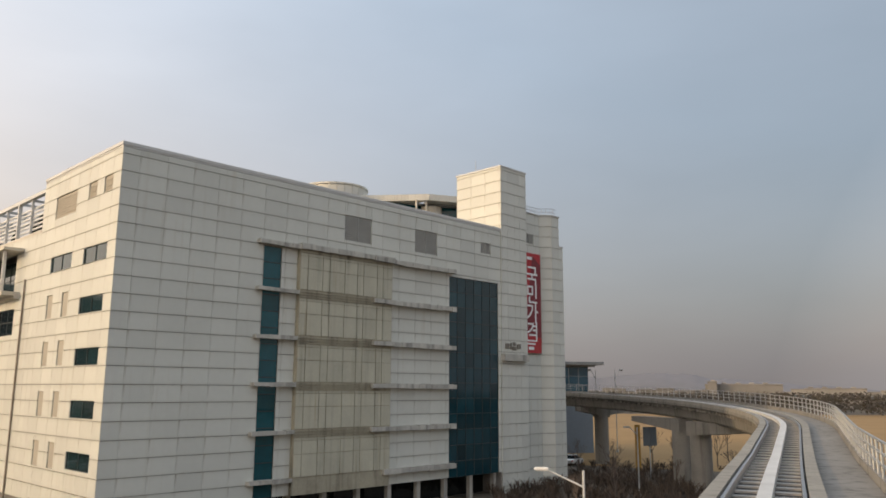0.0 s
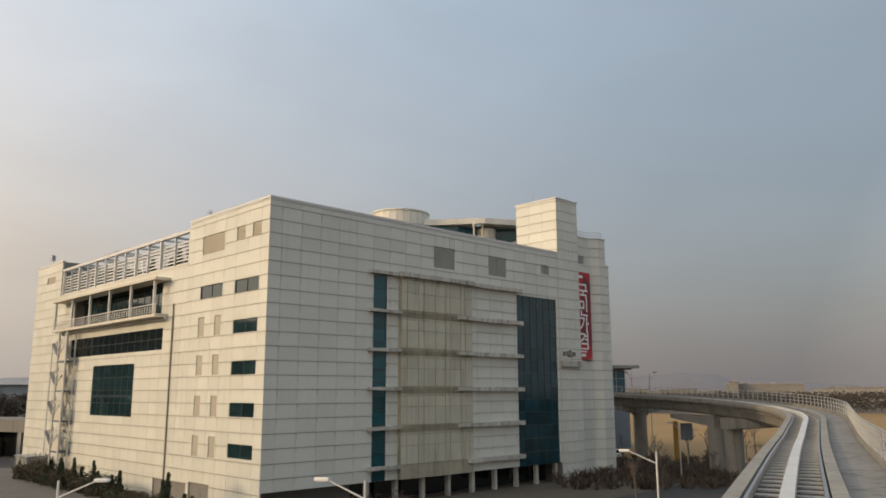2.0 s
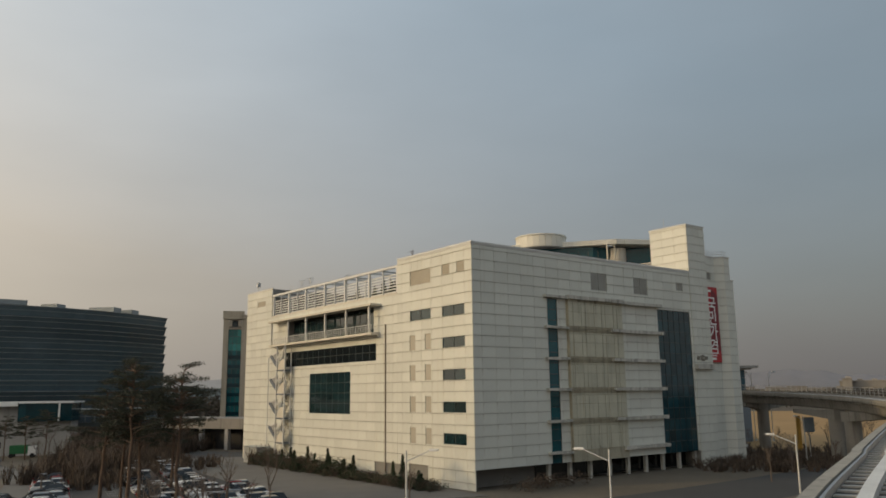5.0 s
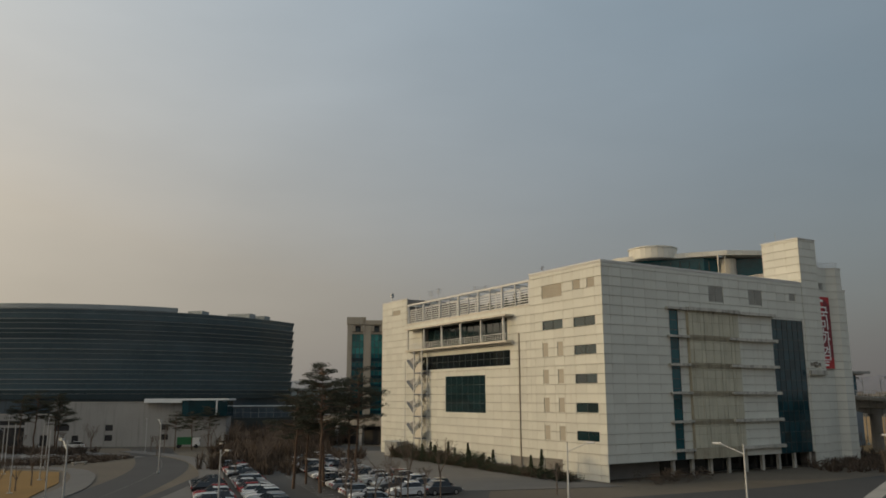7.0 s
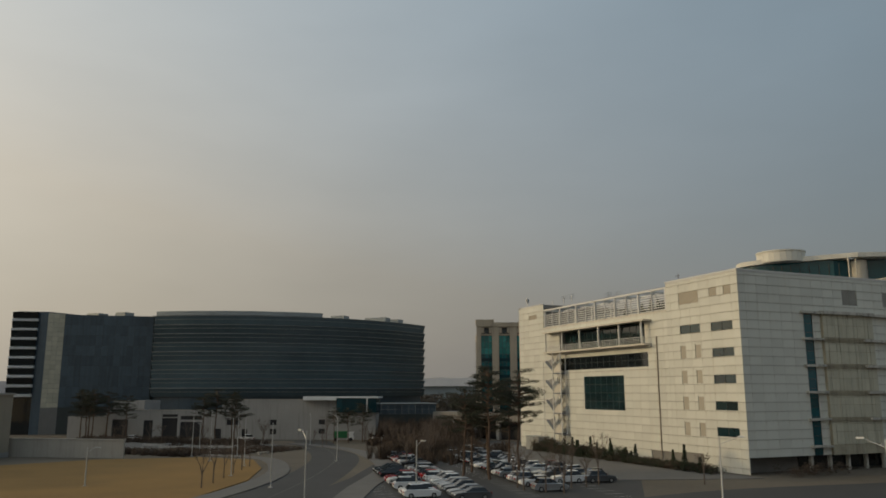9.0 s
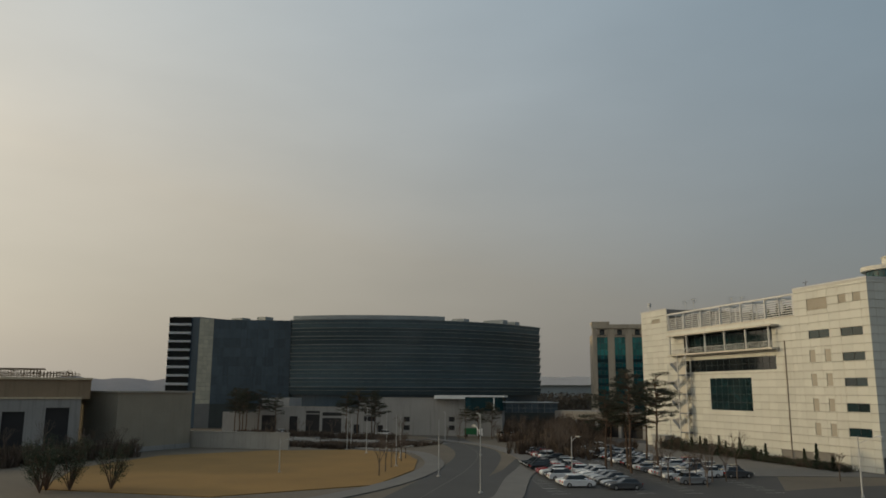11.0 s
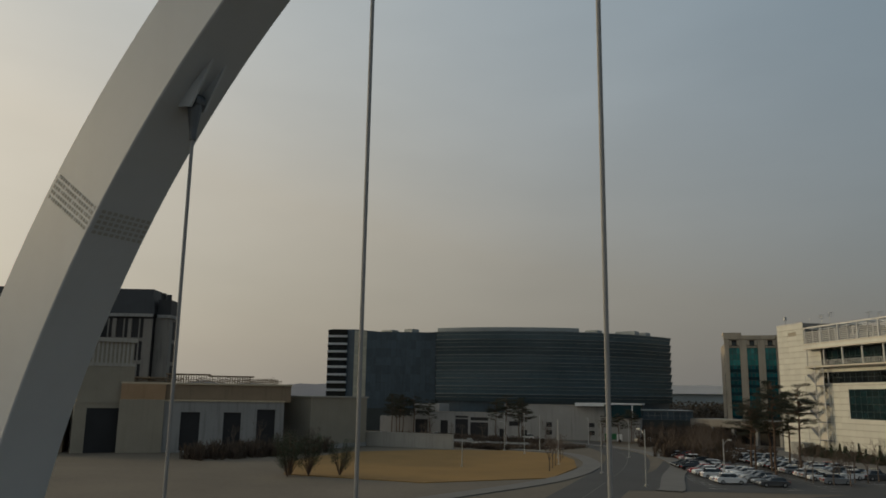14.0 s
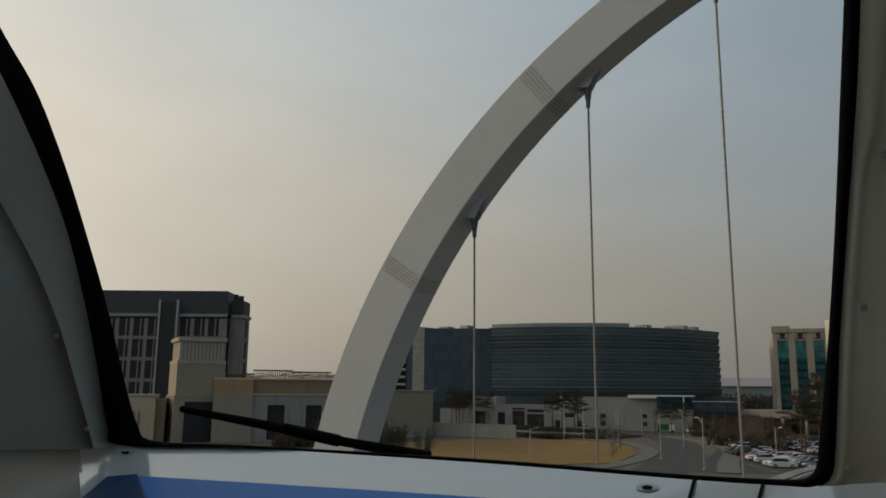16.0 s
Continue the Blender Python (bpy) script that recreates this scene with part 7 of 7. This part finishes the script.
strip("side_panel", [[P(x + 8, y, depth_at(x) * 0.95) for x, y in groove], [P(x - 700, y + 10, depth_at(x) * 0.72) for x, y in groove]], cab_mats["panel"], "grey moulded side panel with bolts")
right_edge = rim_out[6 * 15:]
strip("pillar_trim", [[P(x, y, depth_at(x) - 0.02) for x, y in right_edge], [P(x + 18 + max(0, (300 - y)) * 0.03 + (14 if y < 260 else 0), y + 2, depth_at(x) * 0.96) for x, y in right_edge], [P(x + 24 + max(0, (300 - y)) * 0.03 + (14 if y < 260 else 0), y + 2, depth_at(x) * 0.97) for x, y in right_edge],
                      [P(x + 420, y + 20, depth_at(x) * 0.7) for x, y in right_edge]], cab_mats["trim"], "pale grey pillar trim with bolts")
low_edge = [(140, 757), (190, 756), (212, 786)] + rim_out[6 * 9 + 1:6 * 15] + [(1560, 850), (1900, 870)]


def dash_depth(x, y):
    f = max(0.0, min(1.2, (y - 790) / 220))
    return (depth_at(min(max(x, -300), 1700)) - 0.02) * (1 - 0.4 * f)


dash_rows = [low_edge]
for k, f in enumerate((0.12, 0.3, 0.6, 1.0)):
    dash_rows.append([(x, y + (1015 - y) * f) for x, y in low_edge])
dash = strip("dashboard", [[P(x, y, dash_depth(x, y)) for x, y in r] for r in dash_rows], cab_mats["dash"], "glossy pale dashboard shelf")


left_ledge = [(-500, 800), (-200, 780), (0, 768), (120, 757), (146, 757)]
ledge_rows = [left_ledge] + [[(x, y + (1015 - y) * f) for x, y in left_ledge] for f in (0.12, 0.3, 0.6, 1.0)]
strip("side_shelf", [[P(x, y, dash_depth(x, y)) for x, y in r] for r in ledge_rows], cab_mats["panel"], "dull grey shelf beside the dashboard")


def decal(name, pts, material, parent, label="", lift=0.014):
    bm = bmesh.new()
    bm.faces.new([bm.verts.new(P(x, y, dash_depth(x, y) - lift)) for x, y in pts])
    return part(name, bm, material, parent, label)


sticker = decal("sticker", [(243, 840), (420, 850), (700, 867), (930, 882), (1010, 890), (1010, 940), (275, 940), (262, 880)], cab_mats["blue"], dash, "blue notice sticker")
decal("sticker", [(190, 841), (243, 836), (262, 880), (275, 940), (90, 940), (141, 882)], cab_mats["navy"], dash, "navy edge of the notice sticker")
decal("warning_ring", [(200 + 58 * math.cos(a), 908 + 34 * math.sin(a)) for a in [k * math.pi / 12 for k in range(24)]], cab_mats["red"], dash, "red prohibition ring", 0.018)
decal("warning_field", [(200 + 42 * math.cos(a), 910 + 24 * math.sin(a)) for a in [k * math.pi / 12 for k in range(24)]], cab_mats["shell"], dash, lift=0.022)
for a, b in (((1228, 842), (1200, 950)), ((1349, 852), (1322, 950))):
    decal("seam", [a, (a[0] + 7, a[1]), (b[0] + 7, b[1]), b], cab_mats["rubber"], dash, "dark joint in the dashboard", 0.004)
for x, y, r in ((1147, 859, 20), (222, 799, 16)):
    decal("bolt", [(x + r * math.cos(k * math.pi / 8), y + r * 0.35 * math.sin(k * math.pi / 8)) for k in range(16)], cab_mats["bolt"], dash, "round steel bolt", 0.006)
    decal("bolt_recess", [(x + r * 0.5 * math.cos(k * math.pi / 8), y + r * 0.18 * math.sin(k * math.pi / 8)) for k in range(16)], cab_mats["rubber"], dash, lift=0.009)
for x, y in ((10, 422), (101, 593), (153, 757), (1566, 268), (1529, 540), (1506, 826)):
    bm = bmesh.new()
    d = depth_at(x) * 0.93 - 0.02
    tube(bm, P(x, y, d), P(x, y, d + 0.05), 0.004, 0.006, 10)
    part("panel_bolt", bm, cab_mats["bolt"], train)
bm = bmesh.new()
for (xa, ya), (xb, yb), r0, r1 in (((322, 722), (505, 757), 0.008, 0.011), ((505, 757), (600, 778), 0.013, 0.013), ((600, 778), (760, 806), 0.010, 0.012)):
    tube(bm, P(xa, ya, depth_at(xa) + 0.14), P(xb, yb, depth_at(xb) + 0.12), r0, r1, 8)
wiper = part("wiper", bm, cab_mats["rubber"], train, "black windscreen wiper at rest")
# closed unseen body round the cab, for shade: floor, roof, sides, end
solid("floor", cab_mats["panel"], [(-2.35, 0.85, -9.0, 1.0, 0.25, 0.40)], train)
solid("roof", cab_mats["shell"], [(-2.35, 0.85, -9.0, 0.55, 3.95, 4.1)], train)
# openings added in the unseen sides brighten the cab's panels
for xa, xb, front in ((-2.35, -2.25, 1.35), (0.75, 0.85, 0.9)):
    solid("side_wall", cab_mats["shell"], [(xa, xb, -9.0, front, 0.4, 1.25), (xa, xb, -9.0, front, 3.35, 3.95)] +
          [(xa, xb, y0, y1, 1.25, 3.35) for y0, y1 in ((-9.0, -8.6), (-6.3, -5.9), (-3.6, -3.2), (-0.5, front))], train, "white side wall with large window openings")
solid("end_wall", cab_mats["shell"], [(-2.25, 0.75, -9.0, -8.9, 0.4, 1.3), (-2.25, 0.75, -9.0, -8.9, 3.3, 3.95), (-2.25, -1.9, -9.0, -8.9, 1.3, 3.3), (0.4, 0.75, -9.0, -8.9, 1.3, 3.3)], train)
solid("nose", cab_mats["shell"], [(-2.3, 0.8, 0.98, 1.2, 0.25, 1.9)], train, "white lower nose panel")
for y in (-7.5, -4.2, -0.9):
    solid("bogie", cab_mats["rubber"], [(-1.9, 0.5, y - 0.9, y + 0.9, -0.33, 0.26)], train, "dark bogie on the guideway")
